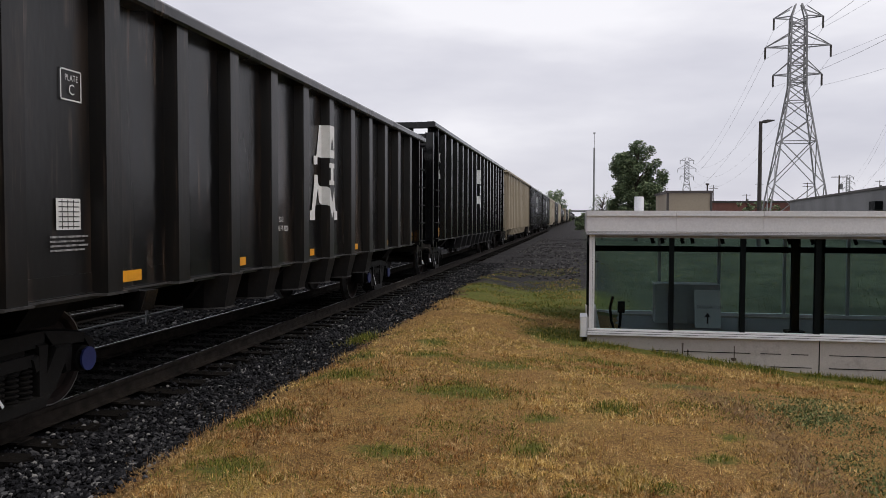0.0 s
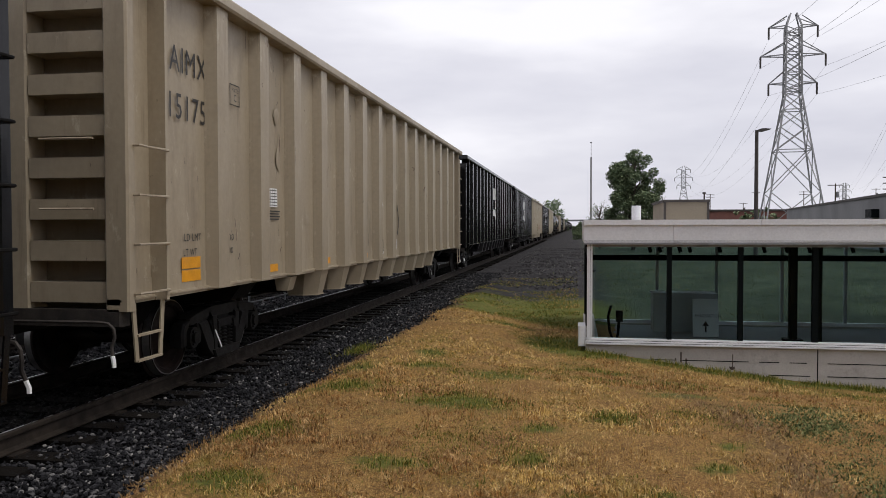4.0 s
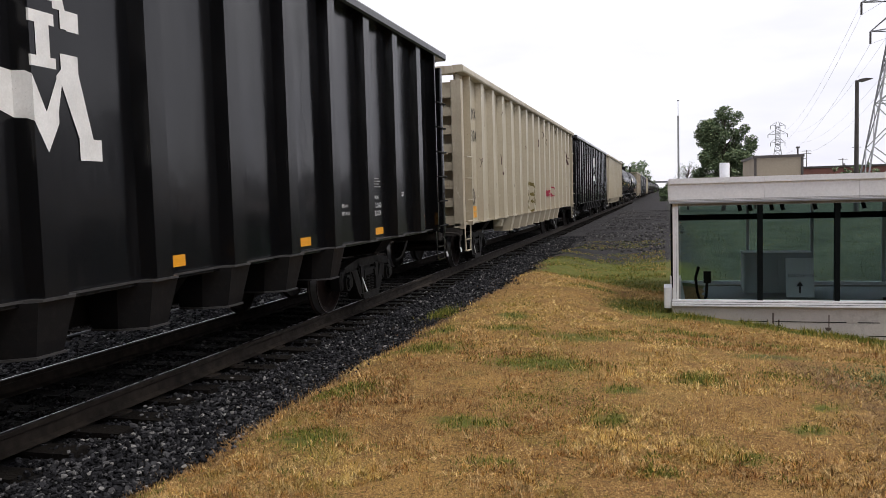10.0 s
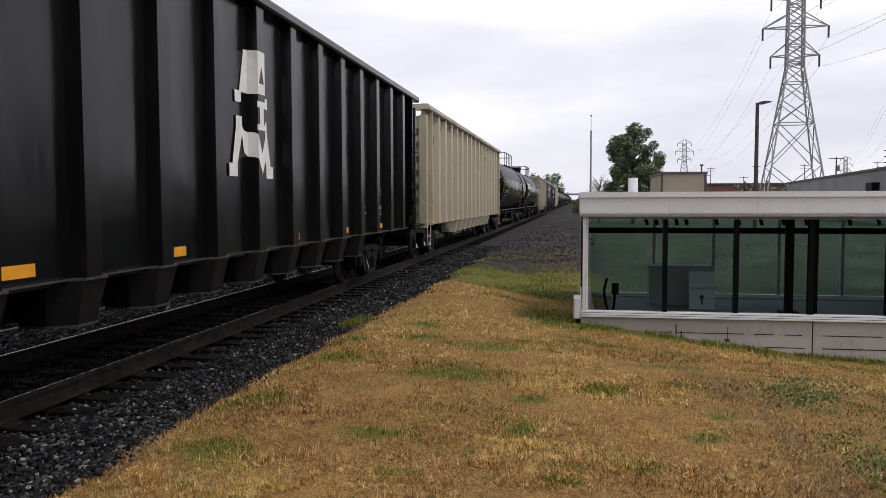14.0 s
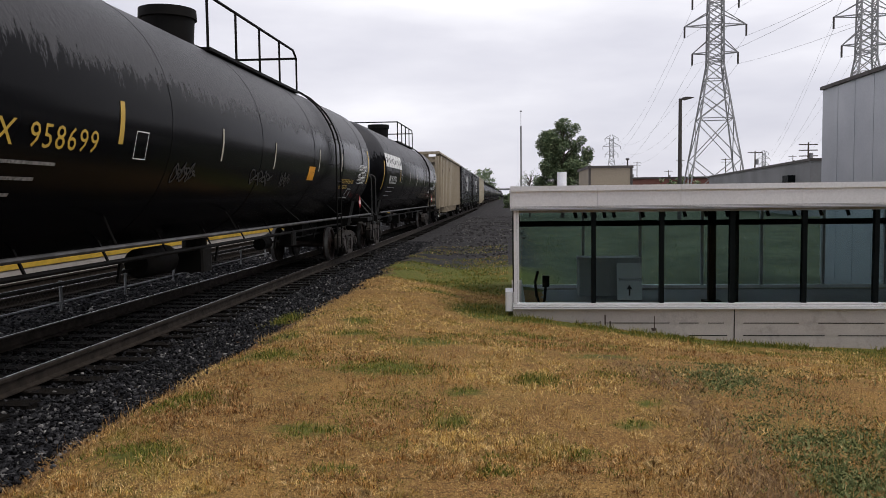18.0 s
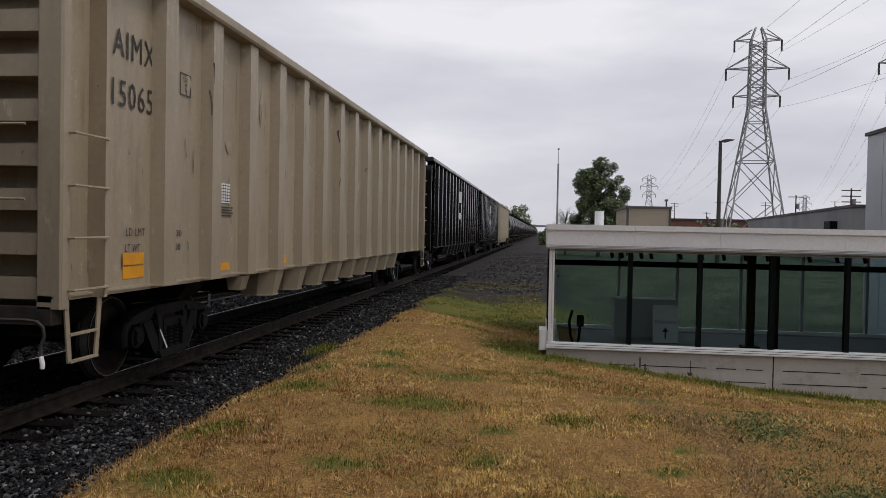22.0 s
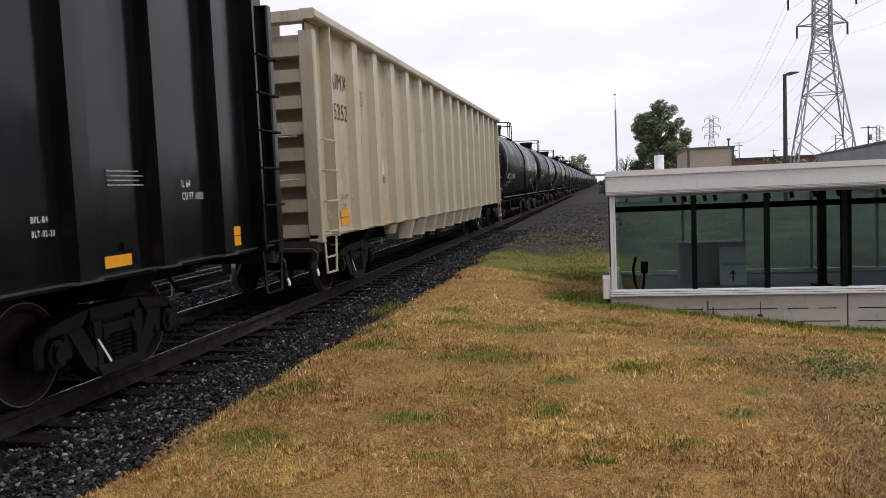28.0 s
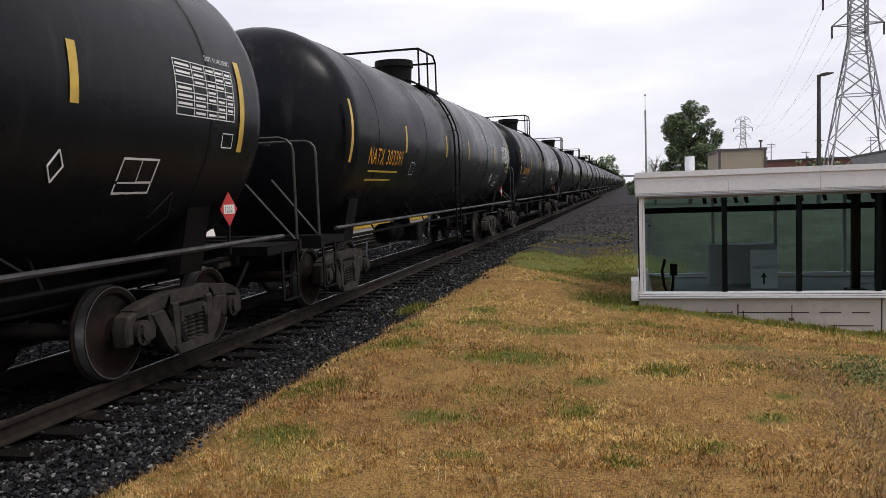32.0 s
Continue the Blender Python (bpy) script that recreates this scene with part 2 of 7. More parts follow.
M["grey_panel"] = surface("grey_panel", (0.42, 0.43, 0.46), (0.38, 0.39, 0.42), 0.4, 0.2, scale=0.7, fine=30, relief=0.03)
M["dull_grey"] = surface("dull_grey", (0.42, 0.44, 0.44), (0.37, 0.39, 0.39), 0.6, scale=2, relief=0.03)
M["dark_frame"] = surface("dark_frame", (0.006, 0.0085, 0.009), None, 0.5, scale=3, relief=0.05, spec=0.05)
M["galvanised"] = surface("galvanised", (0.30, 0.31, 0.32), (0.22, 0.225, 0.235), 0.5, 0.5, scale=4, fine=60, relief=0.1)
M["tower_steel"] = surface("tower_steel", (0.34, 0.34, 0.35), (0.27, 0.27, 0.275), 0.6, 0.3, scale=0.5, relief=0)
M["beige_wall"] = surface("beige_wall", (0.26, 0.22, 0.16), (0.23, 0.19, 0.14), 0.7, scale=1, fine=30, relief=0.1)
M["brown_trim"] = surface("brown_trim", (0.06, 0.05, 0.045), None, 0.6, relief=0.1)
M["red_brick"] = surface("red_brick", (0.20, 0.085, 0.065), (0.15, 0.07, 0.06), 0.85, scale=0.3, fine=5, relief=0.2)
M["grey_wall"] = surface("grey_wall", (0.22, 0.22, 0.225), (0.18, 0.18, 0.185), 0.8, scale=0.2, fine=5, relief=0.1)
M["bark"] = surface("bark", (0.09, 0.07, 0.055), None, 0.9, scale=6, relief=0.6, depth=0.02)
M["pale_asphalt"] = surface("pale_asphalt", (0.30, 0.305, 0.30), (0.23, 0.235, 0.23), 0.85, scale=0.3, fine=20, relief=0.2)
M["stain"] = surface("stain", (0.07, 0.048, 0.036), (0.16, 0.135, 0.12), 0.9, scale=14, relief=0)
M["platform_yellow"] = surface("platform_yellow", (0.70, 0.45, 0.05), None, 0.7, scale=2, relief=0.1)


def glass_material():
    m, nt, b = shader("tinted_glass", 0.02)
    b.inputs["Base Color"].default_value = (0.64, 0.755, 0.77, 1)
    b.inputs["Transmission Weight"].default_value = 1.0
    b.inputs["IOR"].default_value = 1.16
    return m


M["glass"] = glass_material()


# ---- mesh helpers ----
class Geo:
    """Verts and faces of one mesh."""

    def __init__(self):
        self.v, self.f = [], []

    def add(self, verts, faces):
        n = len(self.v)
        self.v.extend(verts)
        self.f.extend([tuple(i + n for i in f) for f in faces])
        return self

    def box(self, x0, x1, y0, y1, z0, z1, bev=0.0):
        if bev:
            b = bev
            pts = [(x0 + b, y0), (x1 - b, y0), (x1, y0 + b), (x1, y1 - b), (x1 - b, y1), (x0 + b, y1), (x0, y1 - b), (x0, y0 + b)]
            return self.prism(pts, z0, z1, "z")
        v = [(x, y, z) for z in (z0, z1) for x, y in ((x0, y0), (x1, y0), (x1, y1), (x0, y1))]
        return self.add(v, [(3, 2, 1, 0), (4, 5, 6, 7), (0, 1, 5, 4), (1, 2, 6, 5), (2, 3, 7, 6), (3, 0, 4, 7)])

    def prism(self, pts, a, b, axis="y"):
        """A 2D outline drawn out along an axis: y takes (x, z), x takes (y, z), z takes (x, y)."""
        def place(p, q, s):
            return (p, s, q) if axis == "y" else (s, p, q) if axis == "x" else (p, q, s)
        n = len(pts)
        v = [place(p, q, a) for p, q in pts] + [place(p, q, b) for p, q in pts]
        f = [tuple(range(n - 1, -1, -1)), tuple(range(n, 2 * n))] + [(i, (i + 1) % n, n + (i + 1) % n, n + i) for i in range(n)]
        return self.add(v, f)

    def rod(self, p0, p1, r, seg=8, r2=None, caps=True):
        p0, p1 = Vector(p0), Vector(p1)
        d = (p1 - p0).normalized()
        a = d.orthogonal().normalized()
        c = d.cross(a)
        r2 = r if r2 is None else r2
        ring = [(math.cos(2 * math.pi * i / seg), math.sin(2 * math.pi * i / seg)) for i in range(seg)]
        v = [tuple(p0 + r * (a * x + c * y)) for x, y in ring] + [tuple(p1 + r2 * (a * x + c * y)) for x, y in ring]
        f = [(i, (i + 1) % seg, seg + (i + 1) % seg, seg + i) for i in range(seg)]
        if caps:
            f += [tuple(range(seg - 1, -1, -1)), tuple(range(seg, 2 * seg))]
        return self.add(v, f)

    def tube(self, pts, r, seg=6):
        """A bent rod: one unbroken skin along the points."""
        pts = [Vector(p) for p in pts]
        n = len(pts)
        side = None
        v = []
        for i, p in enumerate(pts):
            a = (p - pts[i - 1]).normalized() if i else (pts[1] - p).normalized()
            b = (pts[i + 1] - p).normalized() if i < n - 1 else a
            t = (a + b).normalized() if (a + b).length > 1e-4 else a
            side = t.orthogonal().normalized() if side is None else (side - t * side.dot(t)).normalized()
            up = t.cross(side)
            v += [tuple(p + r * (side * math.cos(2 * math.pi * k / seg) + up * math.sin(2 * math.pi * k / seg))) for k in range(seg)]
        f = [(i * seg + k, i * seg + (k + 1) % seg, (i + 1) * seg + (k + 1) % seg, (i + 1) * seg + k) for i in range(n - 1) for k in range(seg)]
        return self.add(v, f + [tuple(range(seg - 1, -1, -1)), tuple(range((n - 1) * seg, n * seg))])

    def welded(self):
        """Join corners that coincide."""
        seen = {}
        index = [seen.setdefault(tuple(round(c, 5) for c in p), len(seen)) for p in self.v]
        self.v = list(seen)
        self.f = [tuple(index[i] for i in f) for f in self.f]
        return self

    def bar(self, p0, p1, w, h):
        """A straight beam of w by h between two points."""
        p0, p1 = Vector(p0), Vector(p1)
        d = (p1 - p0).normalized()
        up = Vector((1, 0, 0)) if abs(d.x) < 0.9 else Vector((0, 0, 1))
        s = d.cross(up).normalized()
        up = s.cross(d)
        v = [tuple(p + s * a * h / 2 + up * b * w / 2) for p in (p0, p1) for a, b in ((-1, -1), (1, -1), (1, 1), (-1, 1))]
        return self.add(v, [(3, 2, 1, 0), (4, 5, 6, 7), (0, 1, 5, 4), (1, 2, 6, 5), (2, 3, 7, 6), (3, 0, 4, 7)])

    def lathe(self, prof, centre, axis="x", seg=24):
        """Turn (along, radius) pairs round an axis through centre."""
        n = len(prof)
        v = []
        for i in range(seg):
            a = 2 * math.pi * i / seg
            for s, r in prof:
                c, d = r * math.cos(a), r * math.sin(a)
                o = (s, c, d) if axis == "x" else (c, s, d) if axis == "y" else (c, d, s)
                v.append(tuple(centre[k] + o[k] for k in range(3)))
        f = [(i * n + k, ((i + 1) % seg) * n + k, ((i + 1) % seg) * n + k + 1, i * n + k + 1) for i in range(seg) for k in range(n - 1)]
        return self.add(v, f)

    def mesh(self, name, material, smooth=False):
        me = bpy.data.meshes.new(name)
        me.from_pydata(self.v, [], self.f)
        me.validate()
        b = bmesh.new()
        b.from_mesh(me)
        bmesh.ops.recalc_face_normals(b, faces=b.faces)
        b.to_mesh(me)
        b.free()
        if smooth:
            me.shade_smooth()
            if smooth != "all":
                me.set_sharp_from_angle(angle=radians(35))
        me.materials.append(M[material])
        return me


def part(name, geo, material, parent, label="", smooth=False):
    """Link geo (or a mesh) as one mesh object under parent."""
    me = geo.mesh(name, material, smooth) if isinstance(geo, Geo) else geo
    ob = new(name, me)
    ob.parent = parent
    if label:
        ob["label"] = label
    return ob


def thing(name, label, category, group="", kind="", at=(0, 0, 0), rz=0):
    ob = new(name)
    ob.empty_display_size = 0.3
    ob.matrix_world = pose(*at, 0, 0, rz)
    return tagged(ob, label, category, group, kind)


def single(name, geo, material, label, category, group="", kind="", smooth=False):
    """A thing or piece of the setting that is one mesh."""
    me = geo.mesh(name, material, smooth) if isinstance(geo, Geo) else geo
    return tagged(new(name, me), label, category, group, kind)


TEXT = {}


def text_mesh(body, material, size=1.0, squeeze=1.0):
    key = (body, material, size, squeeze)
    if key not in TEXT:
        cu = bpy.data.curves.new("lettering", "FONT")
        cu.body, cu.size, cu.extrude, cu.resolution_u, cu.space_character = body, size, 0.0, 2, 1.12
        ob = new("lettering", cu)
        me = bpy.data.meshes.new_from_object(ob.evaluated_get(bpy.context.evaluated_depsgraph_get()))
        bpy.data.objects.remove(ob)
        bpy.data.curves.remove(cu)
        for v in me.vertices:
            v.co.x *= squeeze
        me.materials.clear()
        me.materials.append(M[material])
        TEXT[key] = me
    return TEXT[key]


def boxed(parent, body, material, x, y0, y1, z0, z1):
    """Words on the +x side of a car that fill the field from y0 to y1 and z0 to z1."""
    key = (body, material, round(y1 - y0, 3), round(z1 - z0, 3))
    if key not in TEXT:
        me = text_mesh(body, material).copy()
        us, vs = [v.co.x for v in me.vertices], [v.co.y for v in me.vertices]
        for v in me.vertices:
            v.co.x = (v.co.x - min(us)) / (max(us) - min(us)) * (y1 - y0)
            v.co.y = (v.co.y - min(vs)) / (max(vs) - min(vs)) * (z1 - z0)
        TEXT[key] = me
    ob = new("lettering", TEXT[key])
    ob.parent = parent
    ob.matrix_basis = pose(x, y0, z0, 90, 0, 90)
    return ob


def lettering(parent, body, material, x, y, z, size, squeeze=0.8, label="", rz=0, name="lettering"):
    """Words on the +x side of a car, read from outside, starting at y."""
    ob = new(name, text_mesh(body, material, size, squeeze))
    ob.parent = parent
    ob.matrix_basis = pose(x, y, z) @ pose(0, 0, 0, 90, 0, 90 + rz)
    if label:
        ob["label"] = label
    return ob

# ---- the plan: rail top is z 0, the track runs along y ----
TX = -5.68          # centre of the near track
TX2 = -9.75         # centre of the far track
CEN = 10.6          # half a car


def smooth_step(a, b, v):
    t = min(1, max(0, (v - a) / (b - a)))
    return t * t * (3 - 2 * t)


def ground_z(x, y):
    """Height of the soil: a flat mound of lawn that falls to the glass building, and the track bed."""
    wall = -0.22 - 0.125 * min(max(x - 0.1, 0), 3.3) - 0.05 * min(max(x - 3.4, 0), 8)
    z = 0.12 + (wall - 0.12) * smooth_step(6.5, 13.0, y)
    if x < 0.4:
        hump = 0.05 - 0.30 * smooth_step(14.5, 18.5, y) * smooth_step(-3.2, -1.0, x)
        side = hump + (-0.26 - hump) * smooth_step(-1.6, 0.2, x) * smooth_step(9.5, 13.5, y)
        k = smooth_step(-2.2, 0.4, x)
        z = 0.12 * (1 - smooth_step(7, 12, y)) + side * smooth_step(7, 12, y) if k == 0 else (1 - k) * (0.12 * (1 - smooth_step(7, 12, y)) + side * smooth_step(7, 12, y)) + k * z
    far = smooth_step(20, 34, y)
    z = z * (1 - far) - 0.22 * far
    bed = smooth_step(-2.5, -3.7, x)
    z = z * (1 - bed) - (0.21 + 0.034 * smooth_step(-4.15, -4.45, x)) * bed
    if x > 3.5:
        z -= 0.10 * smooth_step(3.5, 7, x) * (1 - smooth_step(6, 11, y))
    return z


GRASS_EDGE = -3.2


def sheet(xs, ys, height):
    g = Geo()
    nx, ny = len(xs), len(ys)
    g.v = [(x, y, height(x, y)) for y in ys for x in xs]
    g.f = [(j * nx + i, j * nx + i + 1, (j + 1) * nx + i + 1, (j + 1) * nx + i) for j in range(ny - 1) for i in range(nx - 1)]
    return g


def ground_material():
    """Matted dry thatch with green patches, bare soil at the lawn's edge and dark grit beyond it."""
    m, nt, b = shader("lawn_soil", 0.95)
    N, L = nt.nodes.new, nt.links.new
    b.inputs["Specular IOR Level"].default_value = 0.1
    cover, sep = N("ShaderNodeAttribute"), N("ShaderNodeSeparateColor")
    cover.attribute_name = "cover"
    L(cover.outputs["Color"], sep.inputs[0])

    def ragged(socket, scale, amount, lo, hi):
        """A cover value with a ragged edge."""
        add, r = N("ShaderNodeMath"), N("ShaderNodeMapRange")
        add.operation = "MULTIPLY_ADD"
        add.inputs[1].default_value = amount
        L(noise_fac(nt, scale, 6, 0.2, 0.8, rough=0.65), add.inputs[0])
        L(socket, add.inputs[2])
        L(add.outputs[0], r.inputs[0])
        r.inputs[1].default_value, r.inputs[2].default_value = lo + amount / 2, hi + amount / 2
        return r.outputs[0]
    straw = blend(nt, noise_fac(nt, 1.1, 5, 0.4, 0.62, rough=0.6), (0.31, 0.178, 0.056), (0.225, 0.118, 0.041))
    straw = blend(nt, noise_fac(nt, 4.5, 5, 0.5, 0.66, rough=0.65), straw, (0.15, 0.078, 0.028))
    straw = blend(nt, noise_fac(nt, 1.9, 5, 0.54, 0.68, rough=0.65), straw, (0.165, 0.125, 0.032))
    straw = blend(nt, noise_fac(nt, 120, 4, 0.48, 0.66, (1, 0.45, 1)), straw, (0.50, 0.32, 0.12))
    straw = blend(nt, noise_fac(nt, 38, 5, 0.5, 0.66, rough=0.7), straw, (0.075, 0.042, 0.017))
    straw = blend(nt, noise_fac(nt, 170, 3, 0.5, 0.66), straw, (0.04, 0.024, 0.010))
    green = blend(nt, noise_fac(nt, 22, 5, 0.35, 0.65), (0.125, 0.14, 0.028), (0.05, 0.064, 0.015))
    green = blend(nt, noise_fac(nt, 110, 4, 0.5, 0.66), green, (0.17, 0.14, 0.045))
    lawn = blend(nt, ragged(sep.outputs[0], 8.0, 0.9, 0.35, 0.85), straw, green)
    soil = blend(nt, noise_fac(nt, 14, 5, 0.35, 0.65), (0.15, 0.095, 0.055), (0.065, 0.044, 0.028))
    lawn = blend(nt, ragged(sep.outputs[1], 5.0, 0.6, 0.35, 0.75), lawn, soil)
    grit = blend(nt, noise_fac(nt, 30, 6, 0.35, 0.65), (0.017, 0.0165, 0.0175), (0.006, 0.006, 0.0064))
    grit = blend(nt, noise_fac(nt, 1.1, 4, 0.55, 0.7), grit, (0.026, 0.022, 0.019))
    c = blend(nt, ragged(sep.outputs[2], 3.0, 0.7, 0.42, 0.58), lawn, grit)
    # a gravel yard past the lawn
    tc, xyz = N("ShaderNodeTexCoord"), N("ShaderNodeSeparateXYZ")
    L(tc.outputs["Object"], xyz.inputs[0])
    yard, lane, both, w2 = N("ShaderNodeMapRange"), N("ShaderNodeMapRange"), N("ShaderNodeMath"), N("ShaderNodeMath")
    yard.inputs[1].default_value, yard.inputs[2].default_value = 23.2, 25.8
    w2.operation = "MULTIPLY_ADD"
    w2.inputs[1].default_value = 5.0
    L(noise_fac(nt, 0.6, 6, 0.2, 0.8, rough=0.65), w2.inputs[0])
    L(xyz.outputs[1], w2.inputs[2])
    L(w2.outputs[0], yard.inputs[0])
    lane.inputs[1].default_value, lane.inputs[2].default_value = 2.2, 0.8
    L(xyz.outputs[0], lane.inputs[0])
    both.operation = "MULTIPLY"
    L(yard.outputs[0], both.inputs[0])
    L(lane.outputs[0], both.inputs[1])
    gravel = blend(nt, noise_fac(nt, 0.5, 6, 0.4, 0.7), (0.046, 0.043, 0.044), (0.022, 0.021, 0.0215))
    gravel = blend(nt, noise_fac(nt, 9, 6, 0.45, 0.6, rough=0.75), gravel, (0.012, 0.0115, 0.012))
    gravel = blend(nt, noise_fac(nt, 24, 3, 0.62, 0.7), gravel, (0.11, 0.105, 0.10))
    c = blend(nt, both.outputs[0], c, gravel)
    # the mown field behind the building
    field, side, mown = N("ShaderNodeMapRange"), N("ShaderNodeMapRange"), N("ShaderNodeMath")
    field.inputs[1].default_value, field.inputs[2].default_value = 17.2, 18.0
    side.inputs[1].default_value, side.inputs[2].default_value = 0.2, 1.6
    L(xyz.outputs[1], field.inputs[0])
    L(xyz.outputs[0], side.inputs[0])
    mown.operation = "MULTIPLY"
    L(field.outputs[0], mown.inputs[0])
    L(side.outputs[0], mown.inputs[1])
    grass = blend(nt, noise_fac(nt, 0.45, 6, 0.35, 0.65), (0.078, 0.087, 0.056), (0.036, 0.042, 0.028))
    grass = blend(nt, noise_fac(nt, 3.0, 6, 0.5, 0.7), grass, (0.028, 0.036, 0.02))
    c = blend(nt, mown.outputs[0], c, grass)
    L(c, b.inputs["Base Color"])
    bump(nt, b, noise_fac(nt, 70, 5, 0.2, 0.8), 0.6, 0.02)
    return m


M["lawn_soil"] = ground_material()


def spread(a, b, n):
    return [a + (b - a) * i / n for i in range(n + 1)]


def build_ground():
    xs = [-1500, -400, -120, -50, -25, -14, -9, -7] + spread(-6, 9, 125) + [10, 12, 15, 20, 30, 60, 120, 400, 1500]
    ys = [-400, -100, -30, -10, -4, 0] + spread(2, 26, 200) + [28, 31, 34, 40, 50, 70, 100, 160, 260, 420, 700, 1200, 3000]

    def lumpy(x, y):
        n = noise.noise((x * 0.9, y * 0.9, 0.0)) * 0.03 + noise.noise((x * 3.1, y * 3.1, 4.0)) * 0.012
        return ground_z(x, y) + (n if 0 < y < 24 and x > -3.5 else 0)
    ob = single("ground", sheet(xs, ys, lumpy), "lawn_soil", "dry straw-coloured lawn with green patches and grey gravel", "ground", kind="structure", smooth="all")
    # how much green, bare soil and grit covers each spot
    co = np.array([v.co[:] for v in ob.data.vertices])
    x, y = co[:, 0], co[:, 1]
    past = x - edge_x(y)
    green = np.where((y > 26) & (x > 0.5), 1.0, near_patch(x, y))
    bare = np.maximum(0.45 * in_bare(x, y) * (y < 26), np.exp(-(past / 0.34) ** 2) * (0.45 + 0.6 * value_noise(x, y, 1.3, 91)))
    grit = np.clip(0.5 - past / 0.5, 0, 1)
    rgba = np.stack([green, bare, grit, np.ones(len(x))], -1).astype(np.float32)
    ob.data.color_attributes.new("cover", "FLOAT_COLOR", "POINT").data.foreach_set("color", rgba.ravel())


def rail_profile():
    return [(-0.070, -0.172), (0.070, -0.172), (0.070, -0.160), (0.014, -0.140), (0.010, -0.050), (0.036, -0.036), (0.036, -0.006), (0.030, 0.0),
            (-0.030, 0.0), (-0.036, -0.006), (-0.036, -0.036), (-0.010, -0.050), (-0.014, -0.140), (-0.070, -0.160)]


def build_track(x0, label, near):
    t = thing("railway_track", label, "railway track", kind="structure")
    for side in (-0.7525, 0.7525):
        prof = [(x0 + side + a, z) for a, z in rail_profile()]
        r = part("rail", Geo().prism(prof, -60, 900), "rail_side", t, "rusty brown steel rail", smooth=True)
        part("rail_head", Geo().box(x0 + side - 0.028, x0 + side - 0.012, -60, 900, 0.0005, 0.0025), "bright_steel", r, "bright worn running surface")
    tie = Geo().box(-1.3, 1.3, -0.115, 0.115, -0.18, 0.0, 0.012).mesh("sleeper", "tie_wood")
    plate = Geo().box(-0.09, 0.09, -0.11, 0.11, 0, 0.016, 0.01).mesh("tie_plate", "rail_side")
    rnd = random.Random(4)
    n = 252 if near else 60
    for i in range(n):
        s = part("sleeper", tie, None, t)
        s.matrix_basis = pose(x0 + rnd.uniform(-0.14, 0.05), 1.0 + (i - 22 if near else i) * 0.52 + rnd.uniform(-0.03, 0.03), -0.19, rnd.uniform(-0.6, 0.6), rnd.uniform(-0.5, 0.5), rnd.uniform(-1.2, 1.2))
        if near and 22 <= i < 92:
            for side in (-0.7525, 0.7525):
                p = part("tie_plate", plate, None, s)
                p.matrix_basis = pose(side, 0, 0.0)
    return t


def build_structure():
    build_ground()
    build_track(TX, "main railway track with rusty rails and dark timber sleepers", True)
    build_track(TX2, "second railway track beyond the low wire fence", False)


# ---- the glass-walled building ----
BX, BY, BTOP = 0.12, 13.0, 1.88     # near left corner of the building and its roof
BAYS = (1.40, 2.475, 3.57, 4.68, 5.77, 6.86, 7.95)


